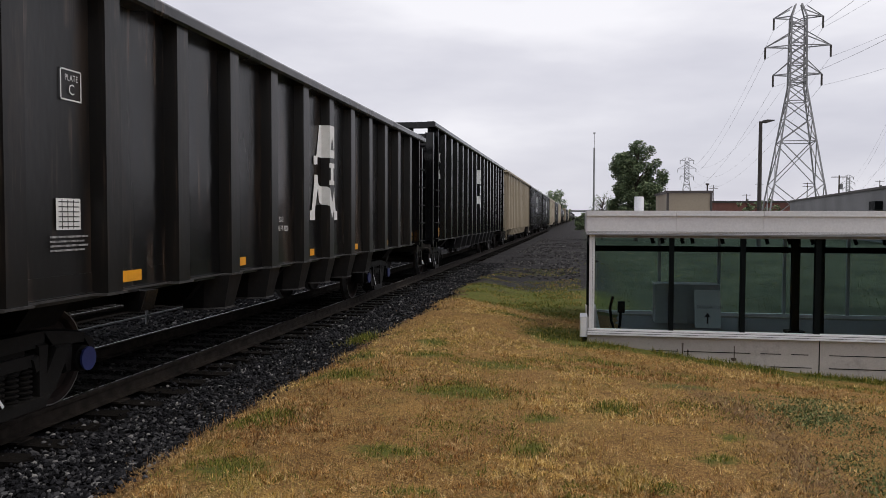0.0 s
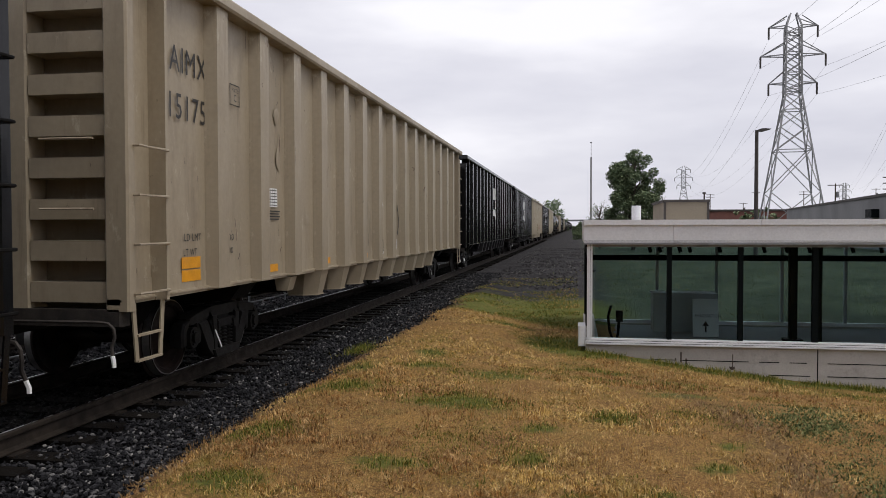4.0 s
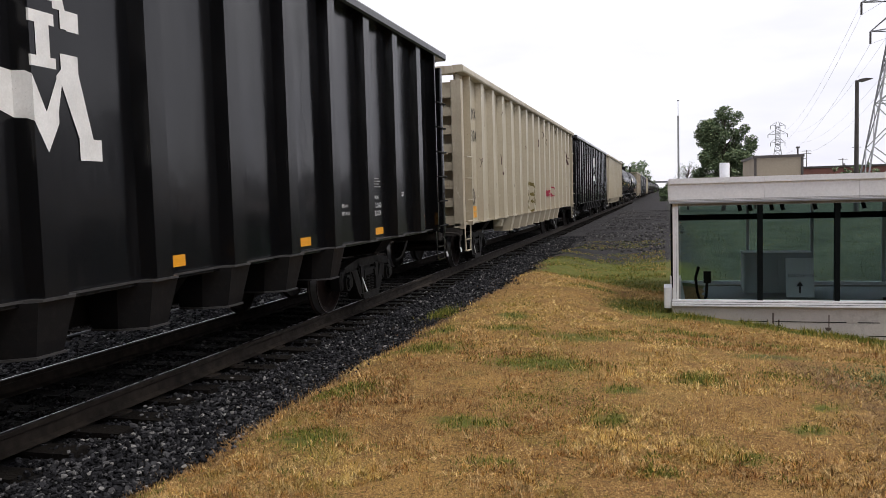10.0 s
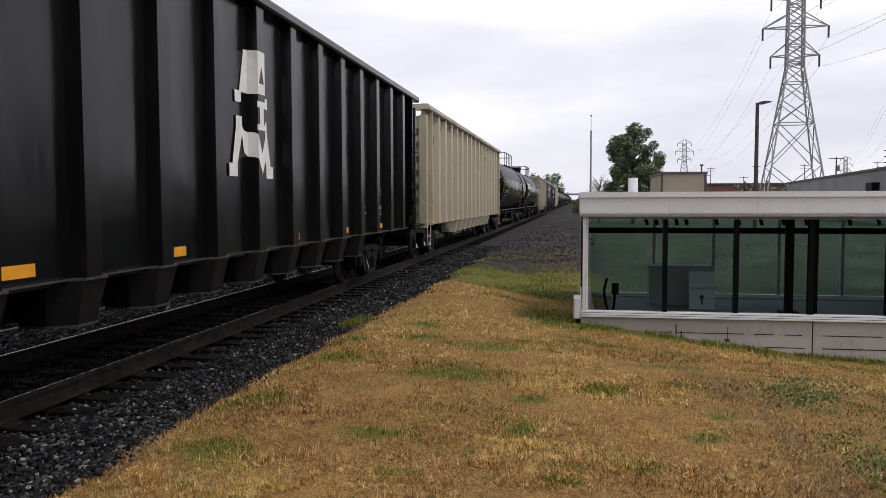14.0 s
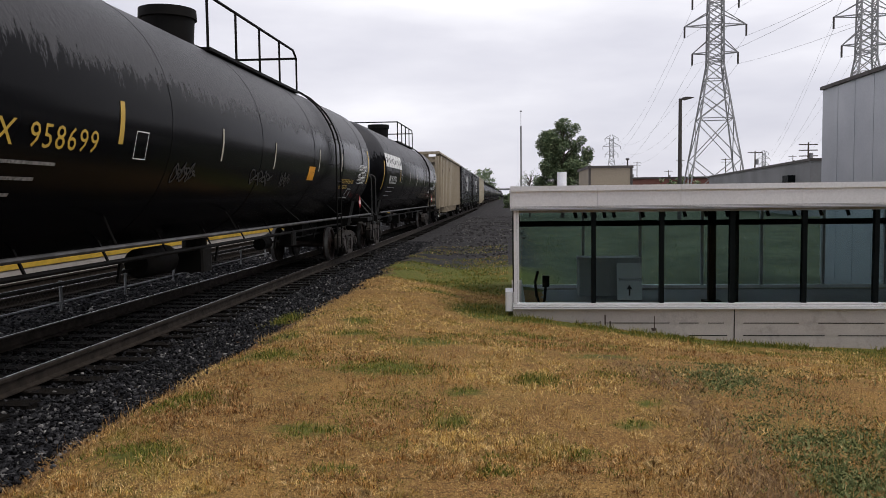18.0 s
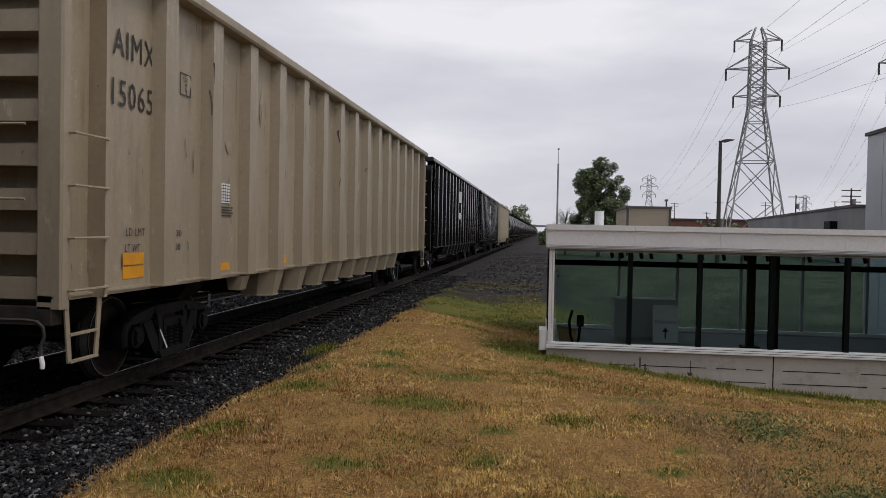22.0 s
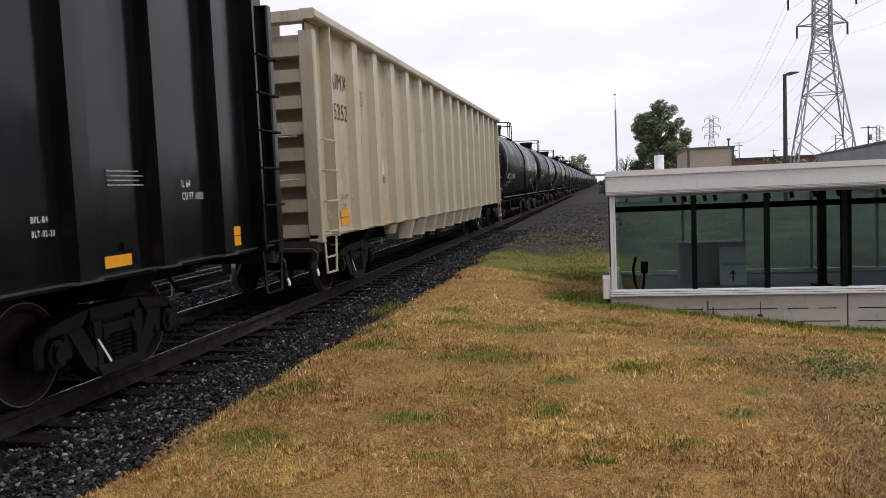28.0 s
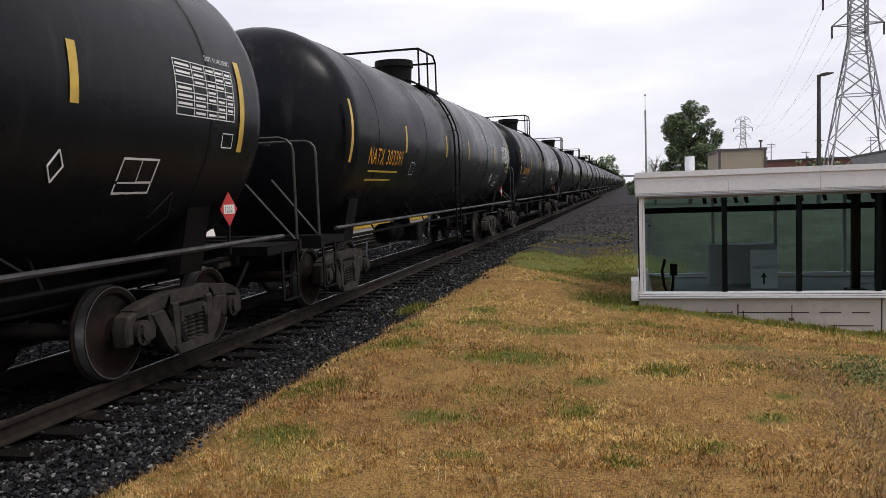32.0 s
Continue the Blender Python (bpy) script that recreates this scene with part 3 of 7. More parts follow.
def build_glass_house():
    right, back = 9.0, 17.5
    g = Geo().box(BX - 0.02, right, BY - 0.03, BY + 0.22, -1.4, -0.10)
    g.box(BX - 0.02, BX + 0.2, BY + 0.22, back, -1.4, -0.10)
    g.box(BX + 0.2, right, back - 0.2, back, -1.4, -0.27)
    wall = single("wall_concrete_base", g, "concrete", "weathered pale concrete base wall with form lines", "wall", kind="structure")
    for z, cuts in ((-0.33, ((0.45, 0.95), (1.15, 1.5), (1.6, 2.6), (2.75, 3.05), (3.2, 3.45), (3.75, 4.6), (4.9, 5.9), (6.2, 7.0))), (-0.53, ((1.25, 1.7), (1.9, 2.75), (2.9, 3.5), (3.75, 5.0), (5.2, 6.4)))):
        for a, b in cuts:
            part("form_line", Geo().box(a, b, BY - 0.034, BY - 0.02, z - 0.006, z + 0.006), "dark_frame", wall)
    for x, w, z0, z1 in ((1.58, 0.014, -0.38, -0.2), (1.66, 0.012, -0.42, -0.3), (1.5, 0.01, -0.36, -0.3), (2.36, 0.008, -0.45, -0.22), (2.35, 0.045, -0.47, -0.41), (2.37, 0.01, -0.62, -0.52), (0.72, 0.01, -0.4, -0.33)):
        part("rust_stain", Geo().prism([(x - w, z1), (x + w, z1), (x + w * 0.9, z0 + 0.02), (x, z0), (x - w * 0.8, z0 + 0.03)], BY - 0.0325, BY - 0.029), "stain", wall, "dark rusty run on the concrete")
    part("wall_joint", Geo().box(3.60, 3.615, BY - 0.034, BY - 0.02, -1.2, -0.11), "dark_frame", wall)
    single("floor", Geo().box(BX + 0.2, right, BY + 0.22, back - 0.2, -0.42, -0.30), "grey_wall", "grey concrete floor inside the building", "floor", kind="structure")
    # roof and fascia
    f = Geo().box(BX, right + 0.1, BY - 0.02, back + 0.05, 1.55, 1.80)
    single("roof", f, "white_metal", "flat roof behind white metal fascia", "roof", kind="structure")
    fas = thing("fascia", "white painted metal fascia with a drip edge", "fascia", kind="structure")
    seams = [BX - 0.05, 1.45, 2.75, 4.6, 6.45, right + 0.15]
    for a, b in zip(seams, seams[1:]):
        part("fascia_panel", Geo().box(a + 0.002, b - 0.002, BY - 0.09, BY - 0.02, 1.52, 1.80), "white_metal", fas)
        part("coping", Geo().box(a + 0.002, b - 0.002, BY - 0.115, BY + 0.1, 1.80, 1.885, 0.0), "white_metal", fas)
    part("fascia_panel", Geo().box(BX - 0.05, BX, BY - 0.02, back, 1.52, 1.885), "white_metal", fas)
    part("drip_edge", Geo().box(BX - 0.05, right + 0.1, BY - 0.10, BY - 0.03, 1.495, 1.518), "galvanised", fas)
    # window wall
    win = thing("window_1", "long tinted glass wall in dark and pale metal frames", "window", kind="structure")
    for z, out, name, paint in ((-0.10, 0.085, "window_sill", "white_metal"), (-0.075, 0.06, "sill_gap", "dark_frame"), (-0.067, 0.07, "window_sill", "white_metal"), (-0.042, 0.045, "sill_gap", "dark_frame"), (-0.034, 0.05, "window_sill", "white_metal")):
        part(name, Geo().box(BX - 0.02, right, BY - out, BY + 0.08, z, z + (0.025 if paint == "white_metal" else 0.008)), paint, win)
    for z in (1.532, 1.551):
        part("trim_line", Geo().box(BX - 0.05, right + 0.1, BY - 0.094, BY - 0.08, z, z + 0.006), "galvanised", win)
    part("window_frame", Geo().box(BX, BX + 0.05, BY - 0.05, BY + 0.06, -0.015, 1.495), "white_metal", win)
    part("window_frame", Geo().box(BX + 0.055, BX + 0.085, BY - 0.03, BY + 0.06, -0.015, 1.495), "white_metal", win)
    part("window_frame", Geo().box(BX + 0.085, right, BY - 0.03, BY + 0.05, 1.455, 1.495), "galvanised", win)
    xs = [BX + 0.09, *BAYS, right]
    for i, x in enumerate(BAYS):
        w = 0.04 if i in (2,) else 0.036
        part("mullion", Geo().box(x - w, x + w, BY - 0.025, BY + 0.07, -0.015, 1.455), "dark_frame", win)
    for a, b in zip(xs, xs[1:]):
        p = part("pane", Geo().box(a + 0.03, b - 0.03, BY + 0.005, BY + 0.013, -0.01, 1.45), "glass", win)
        p.visible_shadow = False
    rear = thing("window_2", "rear glass wall seen through the front one", "window", kind="structure")
    part("window_frame", Geo().box(BX, right, back - 0.10, back, -0.27, -0.21), "white_metal", rear)
    part("window_frame", Geo().box(BX, right, back - 0.12, back, 1.06, 1.18), "dark_frame", rear)
    posts = (1.64, 2.85, 4.15, 5.38, 6.65, 7.9)
    for x in posts:
        part("mullion", Geo().box(x - 0.028, x + 0.028, back - 0.1, back - 0.02, -0.21, 1.5), "grey_panel", rear)
    for a, b in zip((BX, *posts), (*posts, right)):
        p = part("pane", Geo().box(a + 0.03, b - 0.03, back - 0.06, back - 0.052, -0.21, 1.5), "glass", rear)
        p.visible_shadow = False
    side = thing("window_3", "glass end wall beside the track", "window", kind="structure")
    for y in (13.1, 15.3, 17.4):
        part("mullion", Geo().box(BX, BX + 0.08, y - 0.05, y + 0.05, -0.10, 1.55), "dark_frame", side)
    part("window_frame", Geo().box(BX, BX + 0.1, 13.1, 17.4, 1.3, 1.4), "dark_frame", side)
    for a, b in ((13.15, 15.25), (15.35, 17.35)):
        p = part("pane", Geo().box(BX + 0.03, BX + 0.038, a, b, -0.10, 1.55), "glass", side)
        p.visible_shadow = False
    single("ceiling", Geo().box(BX + 0.1, right - 0.02, BY + 0.08, back - 0.1, 1.50, 1.545), "white_metal", "white ceiling inside the building", "ceiling", kind="structure")
    single("wall_east", Geo().box(right, right + 0.2, BY - 0.02, back, -1.4, 1.55), "concrete", "concrete end wall of the building", "wall", kind="structure")
    single("corner_ledge", Geo().box(BX - 0.14, BX - 0.02, BY - 0.04, BY + 0.5, -0.14, 0.18, 0.02), "white_metal", "white metal box at the building corner", "utility box")


def build_annex():
    a = thing("wall_annex", "tall annex clad in pale grey metal panels", "building", kind="structure")
    x0, y0, y1, top = 8.75, 19.0, 23.2, 4.64
    part("core", Geo().box(x0 + 0.03, x0 + 9, y0 + 0.03, y1, -1, top - 0.1), "grey_panel", a)
    for i in range(4):
        w = (y1 - y0) / 4
        part("panel", Geo().box(x0, x0 + 0.03, y0 + i * w + 0.012, y0 + (i + 1) * w - 0.012, -0.6, top - 0.09), "grey_panel", a)
    for i in range(7):
        part("panel", Geo().box(x0 + i * 1.25 + 0.012, x0 + (i + 1) * 1.25 - 0.012, y0, y0 + 0.03, -0.6, top - 0.09), "grey_panel", a)
    part("coping", Geo().box(x0 - 0.06, x0 + 9.05, y0 - 0.06, y1 + 0.05, top - 0.09, top), "brown_trim", a)


def build_rooftop_unit():
    s = thing("rooftop_unit", "beige metal rooftop unit with dark edge trim", "rooftop unit", at=(1.53, 15.0, 1.80))
    part("casing", Geo().box(0, 0.77, 0, 2.2, 0, 0.42), "beige_wall", s)
    for x in (-0.012, 0.745):
        part("corner_trim", Geo().box(x, x + 0.04, -0.012, 0.04, 0, 0.42), "brown_trim", s)
    part("cover", Geo().box(-0.03, 0.80, -0.03, 2.23, 0.42, 0.465, 0.01), "brown_trim", s)
    v = part("vent_stack", Geo().rod((0.71, 0.1, 0.465), (0.71, 0.1, 0.57), 0.014, 8), "brown_trim", s)
    part("cap", Geo().rod((0.71, 0.1, 0.57), (0.71, 0.1, 0.60), 0.034, 10), "brown_trim", v)


def build_roof_vent():
    v = thing("roof_vent", "short white round metal roof vent", "vent", at=(1.03, 15.0, 1.80))
    part("pipe", Geo().rod((0, 0, 0), (0, 0, 0.36), 0.085, 16), "white_metal", v, smooth=True)
    part("collar", Geo().rod((0, 0, 0.0), (0, 0, 0.06), 0.115, 16), "white_metal", v, smooth=True)


# ---- pylons, wires, poles ----
def pylon_parts(root, H, seed=0):
    """A lattice tower with three pairs of arms, at the origin of root."""
    base, waist, waist_h = H * 0.132, H * 0.0345, H * 0.635
    def half(z):
        return base + (waist - base) * (z / waist_h) if z < waist_h else waist - waist * 0.12 * (z - waist_h) / (H - waist_h)
    legw = H * 0.0037
    for sx in (-1, 1):
        for sy in (-1, 1):
            g = Geo()
            pts = [(sx * half(z), sy * half(z), z) for z in (0, waist_h, H * 0.94)] + [(sx * H * 0.012, sy * H * 0.012, H)]
            for a, b in zip(pts, pts[1:]):
                g.bar(a, b, legw * 1.7, legw * 1.7)
            part("leg", g, "tower_steel", root)
    levels = [0, 0.20, 0.39, 0.49, 0.57, 0.635, 0.66, 0.69, 0.735, 0.78, 0.825, 0.87, 0.91, 0.94]
    for k, (a, b) in enumerate(zip(levels, levels[1:])):
        za, zb = a * H, b * H
        ha, hb = half(za), half(zb)
        c = [(-1, -1), (1, -1), (1, 1), (-1, 1)]
        for i in range(4):
            p, q = c[i], c[(i + 1) % 4]
            g = Geo().bar((p[0] * ha, p[1] * ha, za), (q[0] * hb, q[1] * hb, zb), legw, legw)
            g.bar((q[0] * ha, q[1] * ha, za), (p[0] * hb, p[1] * hb, zb), legw, legw)
            if k in (1, 3, 5, 7, 9, 11):
                g.bar((p[0] * hb, p[1] * hb, zb), (q[0] * hb, q[1] * hb, zb), legw, legw)
            part("brace", g, "tower_steel", root)
    tips = []
    for zf, reach in ((0.943, 0.102), (0.815, 0.136), (0.69, 0.101)):
        for sx in (-1, 1):
            g = Geo()
            h = half(zf * H)
            tip = (sx * reach * H, 0, zf * H)
            for sy in (-1, 1):
                g.bar((sx * h, sy * h, zf * H), tip, legw * 1.2, legw * 1.2)
                g.bar((sx * h, sy * h, (zf + 0.058) * H if zf < 0.9 else 0.985 * H), tip, legw, legw)
            part("arm", g, "tower_steel", root)
            drop = Geo().rod(tip, (tip[0], 0, tip[2] - 0.052 * H), H * 0.0042, 6)
            part("insulator", drop, "brown_trim", root)
            tips.append((tip[0], 0, tip[2] - 0.052 * H))
    return tips


PYLONS = {}


def build_pylons():
    first = thing("pylon", "grey steel lattice power pylon with three pairs of arms", "pylon", group="pylons")
    tips = pylon_parts(first, 42.0)
    turn = math.degrees(-math.atan2(29.6, 386))
    spots = [(40.0, 160, turn), (69.4, 546, turn), (65.9, 155, turn), (242, 784, turn), (10.6, -226, turn), (36.5, -231, turn)]
    for k, (x, y, r) in enumerate(spots):
        m = pose(x, y, -0.3, 0, 0, r)
        ob = first if k == 0 else copy_thing(first, m)
        ob.matrix_world = m
        PYLONS[k] = [tuple(m @ Vector(p)) for p in tips]
    for a, b in ((0, 1), (0, 4), (2, 3), (2, 5)):
        for p, q in zip(PYLONS[a], PYLONS[b]):
            g = Geo()
            pts = []
            n = 24
            for i in range(n + 1):
                u = i / n
                pts.append((p[0] + (q[0] - p[0]) * u, p[1] + (q[1] - p[1]) * u, p[2] + (q[2] - p[2]) * u - 11.0 * 4 * u * (1 - u)))
            g.tube(pts, 0.02, 4)
            single("power_line", g, "tower_steel", "thin sagging overhead power line between pylons", "power line", group="power lines")


def build_lamp_and_mast():
    s = thing("street_lamp", "dark brown street lamp with one flat head", "street lamp", at=(10.7, 51, -0.3))
    part("pole", Geo().rod((0, 0, 0), (0, 0, 7.9), 0.14, 12, 0.10), "brown_trim", s, smooth=True)
    part("arm", Geo().bar((0, 0, 7.82), (0.3, 0, 7.93), 0.08, 0.08), "brown_trim", s)
    part("lamp_head", Geo().prism([(0.08, 7.83), (0.30, 7.80), (0.78, 7.93), (0.80, 7.97), (0.35, 8.0), (0.1, 7.95)], -0.16, 0.16), "brown_trim", s)
    m = thing("radio_mast", "slim grey tubular mast with a thin antenna", "mast", at=(1.35, 80, -0.3))
    part("tube", Geo().rod((0, 0, 0), (0, 0, 8.9), 0.10, 10, 0.085), "tower_steel", m, smooth=True)
    part("antenna", Geo().rod((0, 0, 8.9), (0, 0, 10.4), 0.025, 6), "tower_steel", m)
    part("tip", Geo().box(-0.1, 0.1, -0.05, 0.05, 10.28, 10.40), "tower_steel", m)

# ---- the train ----
PITCH, GAP, LEAD1, TANK8 = 22.737, 1.508, 22.124, 22.08
LENGTH = PITCH - GAP        # over the side sheets of a gondola


def run(t):
    """How far the train has come by t seconds."""
    return 9.4807 * t + 0.009839 * t ** 2 + 0.00096199 * t ** 3 - 0.000019582 * t ** 4


KEY_TIMES = [0, 2, 4, 6, 8, 10, 12, 14, 16, 18, 20, 22, 24, 26, 28, 30, 32]
CARS = []                   # (car, place of its front along the track at 0 s)

PANEL, RIB = 1.45, 1.59     # how far out the side sheet and the rib faces stand


class Ribs(list):
    """Where the ribs of one side stand, with their half widths at the face and at the sheet."""
    face, base = 0.145, 0.20


def rib_places(L, n, dark):
    r = Ribs(L - 1.615 - 1.26 * (n - 1 - i) + (0.05 if dark else 0.03) for i in range(n))
    if dark:
        r.face, r.base = 0.115, 0.145
    return r


def side_x(y, ribs):
    """How far out the car's side is at y: sheet, sloped flank or rib face."""
    for r in ribs:
        d = abs(y - r)
        if d < ribs.face:
            return RIB
        if d < ribs.base:
            return RIB - (d - ribs.face) / (ribs.base - ribs.face) * (RIB - PANEL)
    return PANEL


def painted(parent, ribs, shape, half, mid, z0, z1, material, name, label, step=0.02):
    """Paint on the ribbed side: shape(d) gives the spans of height, from 0 to 1, that are painted at d metres from the middle."""
    y0, y1 = mid - half, mid + half
    n = int(2 * half / step)
    ys = {mid + half * (2 * i / n - 1) for i in range(n + 1)}
    for r in ribs:
        ys |= {c for c in (r - ribs.base, r - ribs.face, r + ribs.face, r + ribs.base) if y0 < c < y1}
    for d in EMBLEM_BREAKS:
        ys |= {mid - d, mid + d}
    ys = sorted(ys)
    g = Geo()
    e = 1e-5
    for a, b in zip(ys, ys[1:]):
        if b - a < 1e-4:
            continue
        xa, xb = side_x(a + e, ribs) + 0.004, side_x(b - e, ribs) + 0.004
        for (la, ha), (lb, hb) in zip(shape(abs(a + e - mid)), shape(abs(b - e - mid))):
            q = [(xa, a, z0 + (z1 - z0) * la), (xb, b, z0 + (z1 - z0) * lb), (xb, b, z0 + (z1 - z0) * hb), (xa, a, z0 + (z1 - z0) * ha)]
            g.add(q, [(0, 1, 2, 3)])
    return part(name, g.welded(), material, parent, label)


EMBLEM_BREAKS = (0.0, 0.065, 0.083, 0.118, 0.126, 0.245, 0.27, 0.34, 0.324, 0.396, 0.40, 0.477, 0.504, 0.53, 0.63, 0.72)


def line(d, d0, v0, d1, v1):
    return v0 + (v1 - v0) * (d - d0) / (d1 - d0)


def emblem(d):
    """Spans of the white block emblem at d metres from its middle: a wedge, a bar and a zigzag, one above the other."""
    out = []
    # wedge with a slit and two feet
    if d < 0.083:
        out += [(0.66, 0.745), (line(d, 0, 0.885, 0.083, 0.745), 1.0)]
    elif d < 0.245:
        out.append((0.66, 1.0))
    elif d < 0.40:
        out.append((0.66 if d < 0.34 else 0.58, line(d, 0.245, 1.0, 0.40, 0.66)))
    elif d < 0.53:
        out.append((0.575, 0.665))
    # bar with broad ends
    if d < 0.065:
        out.append((0.375, 0.605))
    elif d < 0.118:
        out += [(0.375, 0.42), (0.555, 0.605)]
    # zigzag on two slanted legs with feet
    d /= 0.9
    if d < 0.14:
        out.append((line(d, 0, 0.02, 0.14, 0.16), line(d, 0, 0.19, 0.14, 0.355)))
    elif d < 0.30:
        out.append((line(d, 0.14, 0.16, 0.30, 0.19), line(d, 0.14, 0.355, 0.30, 0.365)))
    elif d < 0.36:
        out.append((line(d, 0.30, 0.19, 0.36, 0.33), line(d, 0.30, 0.365, 0.36, 0.40)))
    elif d < 0.44:
        out.append((line(d, 0.36, 0.33, 0.44, 0.22), 0.47))
    elif d < 0.53:
        out.append((line(d, 0.44, 0.22, 0.53, 0.10), 0.47))
    elif d < 0.56:
        out.append((0.0, 0.47))
    elif d < 0.70:
        out.append((0.0, line(d, 0.56, 0.39, 0.70, 0.10)))
    elif d < 0.80:
        out.append((0.0, 0.10))
    return out


STROKES = [0]


def curve_stroke(parent, ribs, pts, w, material, name="graffiti", label=""):
    """A sprayed line along points (y, z) on the ribbed side, one unbroken band."""
    fine = []
    n = len(pts)
    for i in range(n - 1):
        p0, p1, p2, p3 = pts[max(0, i - 1)], pts[i], pts[i + 1], pts[min(n - 1, i + 2)]
        steps = max(3, min(14, int(math.hypot(p2[0] - p1[0], p2[1] - p1[1]) / 0.02)))
        for k in range(steps):
            t = k / steps
            fine.append(tuple(0.5 * (2 * b + (c - a) * t + (2 * a - 5 * b + 4 * c - d) * t * t + (3 * b - a - 3 * c + d) * t ** 3) for a, b, c, d in zip(p0, p1, p2, p3)))
    fine.append(pts[-1])
    STROKES[0] += 1
    lift = 0.005 + 0.0006 * (STROKES[0] % 12)
    g = Geo()
    m = len(fine)
    for i, (y, z) in enumerate(fine):
        (ya, za), (yb, zb) = fine[max(0, i - 1)], fine[min(m - 1, i + 1)]
        d = math.hypot(yb - ya, zb - za) or 1e-6
        h = w / 2 * (0.55 if i in (0, m - 1) else 1.0 - 0.12 * math.sin(i * 0.9))
        ny, nz = -(zb - za) / d * h, (yb - ya) / d * h
        rise = lift + 0.0012 * i / m
        for u, v in ((y + ny, z + nz), (y, z), (y - ny, z - nz)):
            g.v.append((side_x(u, ribs) + rise, u, v))
    g.f = [(3 * i + k, 3 * i + 3 + k, 3 * i + 4 + k, 3 * i + 1 + k) for i in range(m - 1) for k in (0, 1)]
    return part(name, g, material, parent, label)


# parts that every car shares
SHARED = {}


def shared(key, make):
    if key not in SHARED:
        SHARED[key] = make()
    return SHARED[key]


def wheelset_mesh():
    g = Geo()
    for s in (-1, 1):
        prof = [(0.80, 0.02), (0.80, 0.16), (0.775, 0.19), (0.755, 0.36), (0.80, 0.39), (0.805, 0.452), (0.70, 0.462), (0.685, 0.487), (0.665, 0.487), (0.655, 0.44), (0.70, 0.38), (0.72, 0.2), (0.66, 0.14), (0.66, 0.02)]
        g.lathe([(s * a, r) for a, r in prof], (0, 0, 0), "x", 28)
    g.rod((-1.1, 0, 0), (1.1, 0, 0), 0.085, 12)
    return g.mesh("wheelset", "wheel_steel", True)


def tread_mesh(s):
    g = Geo().lathe([(s * 0.797, 0.4545), (s * 0.71, 0.4635)], (0, 0, 0), "x", 28)
    g.lathe([(s * 0.807, 0.437), (s * 0.807, 0.45)], (0, 0, 0), "x", 28)
    return g.mesh("tread", "worn_steel", True)


def side_frame_mesh(paint):
    """A cast side frame: arched top, pedestal jaws, broad slanted members and the spring seat, with rounded edges."""
    g = Geo()
    def slab(pts, x0=0.92, x1=1.10, b=0.025):
        n = len(pts)
        cy, cz = sum(p[0] for p in pts) / n, sum(p[1] for p in pts) / n
        def inset(p):
            d = math.hypot(p[0] - cy, p[1] - cz)
            return (p[0] - (p[0] - cy) / d * b, p[1] - (p[1] - cz) / d * b)
        small = [inset(p) for p in pts]
        v = [(x, *p) for x, ring in ((x0, small), (x0 + b, pts), (x1 - b, pts), (x1, small)) for p in ring]
        f = [tuple(range(n)), tuple(range(4 * n - 1, 3 * n - 1, -1))]
        f += [(k * n + i, k * n + (i + 1) % n, (k + 1) * n + (i + 1) % n, (k + 1) * n + i) for k in range(3) for i in range(n)]
        g.add(v, f)
    slab([(-0.52, 0.64), (-0.40, 0.79), (0.40, 0.79), (0.52, 0.64), (0.38, 0.65), (-0.38, 0.65)])
    for s in (-1, 1):
        slab([(s * 0.36, 0.79), (s * 0.80, 0.74), (s * 0.98, 0.69), (s * 0.96, 0.60), (s * 0.66, 0.61), (s * 0.36, 0.65)])
        slab([(s * 0.90, 0.70), (s * 1.08, 0.64), (s * 1.13, 0.52), (s * 1.11, 0.36), (s * 1.03, 0.36), (s * 1.02, 0.56)])
        slab([(s * 0.62, 0.64), (s * 0.78, 0.64), (s * 0.75, 0.36), (s * 0.67, 0.36)])
        slab([(s * 0.52, 0.64), (s * 0.74, 0.62), (s * 0.50, 0.24), (s * 0.36, 0.15), (s * 0.28, 0.27)], 0.94, 1.12)
        slab([(s * 0.27, 0.22), (s * 0.35, 0.22), (s * 0.40, 0.68), (s * 0.27, 0.68)], 0.90, 1.13, 0.02)
    slab([(-0.40, 0.24), (0.40, 0.24), (0.34, 0.14), (-0.34, 0.14)], 0.88, 1.15, 0.02)
    slab([(-0.25, 0.61), (0.25, 0.61), (0.25, 0.50), (-0.25, 0.50)], 0.90, 1.12, 0.02)
    for s in (-1, 1):
        slab([(s * 0.18, 0.57), (s * 0.26, 0.60), (s * 0.27, 0.46), (s * 0.22, 0.44)], 0.95, 1.14, 0.015)
    return g.mesh("side_frame", paint, True)


def spring_mesh(paint):
    prof = []
    for i in range(6):
        z = 0.235 + i * 0.044
        prof += [(z, 0.056), (z + 0.006, 0.074), (z + 0.020, 0.078), (z + 0.030, 0.060), (z + 0.034, 0.040), (z + 0.042, 0.040)]
    return Geo().lathe(prof, (0, 0, 0), "z", 10).mesh("spring", paint, True)


def bearing_mesh(paint):
    g = Geo().rod((0.97, 0, 0), (1.13, 0, 0), 0.125, 16)
    g.rod((1.13, 0, 0), (1.165, 0, 0), 0.075, 12)
    for i in range(3):
        a = i * 2.094
        g.rod((1.13, 0.085 * math.cos(a), 0.085 * math.sin(a)), (1.15, 0.085 * math.cos(a), 0.085 * math.sin(a)), 0.02, 6)
    return g.mesh("bearing", paint, True)


WHEELS = []


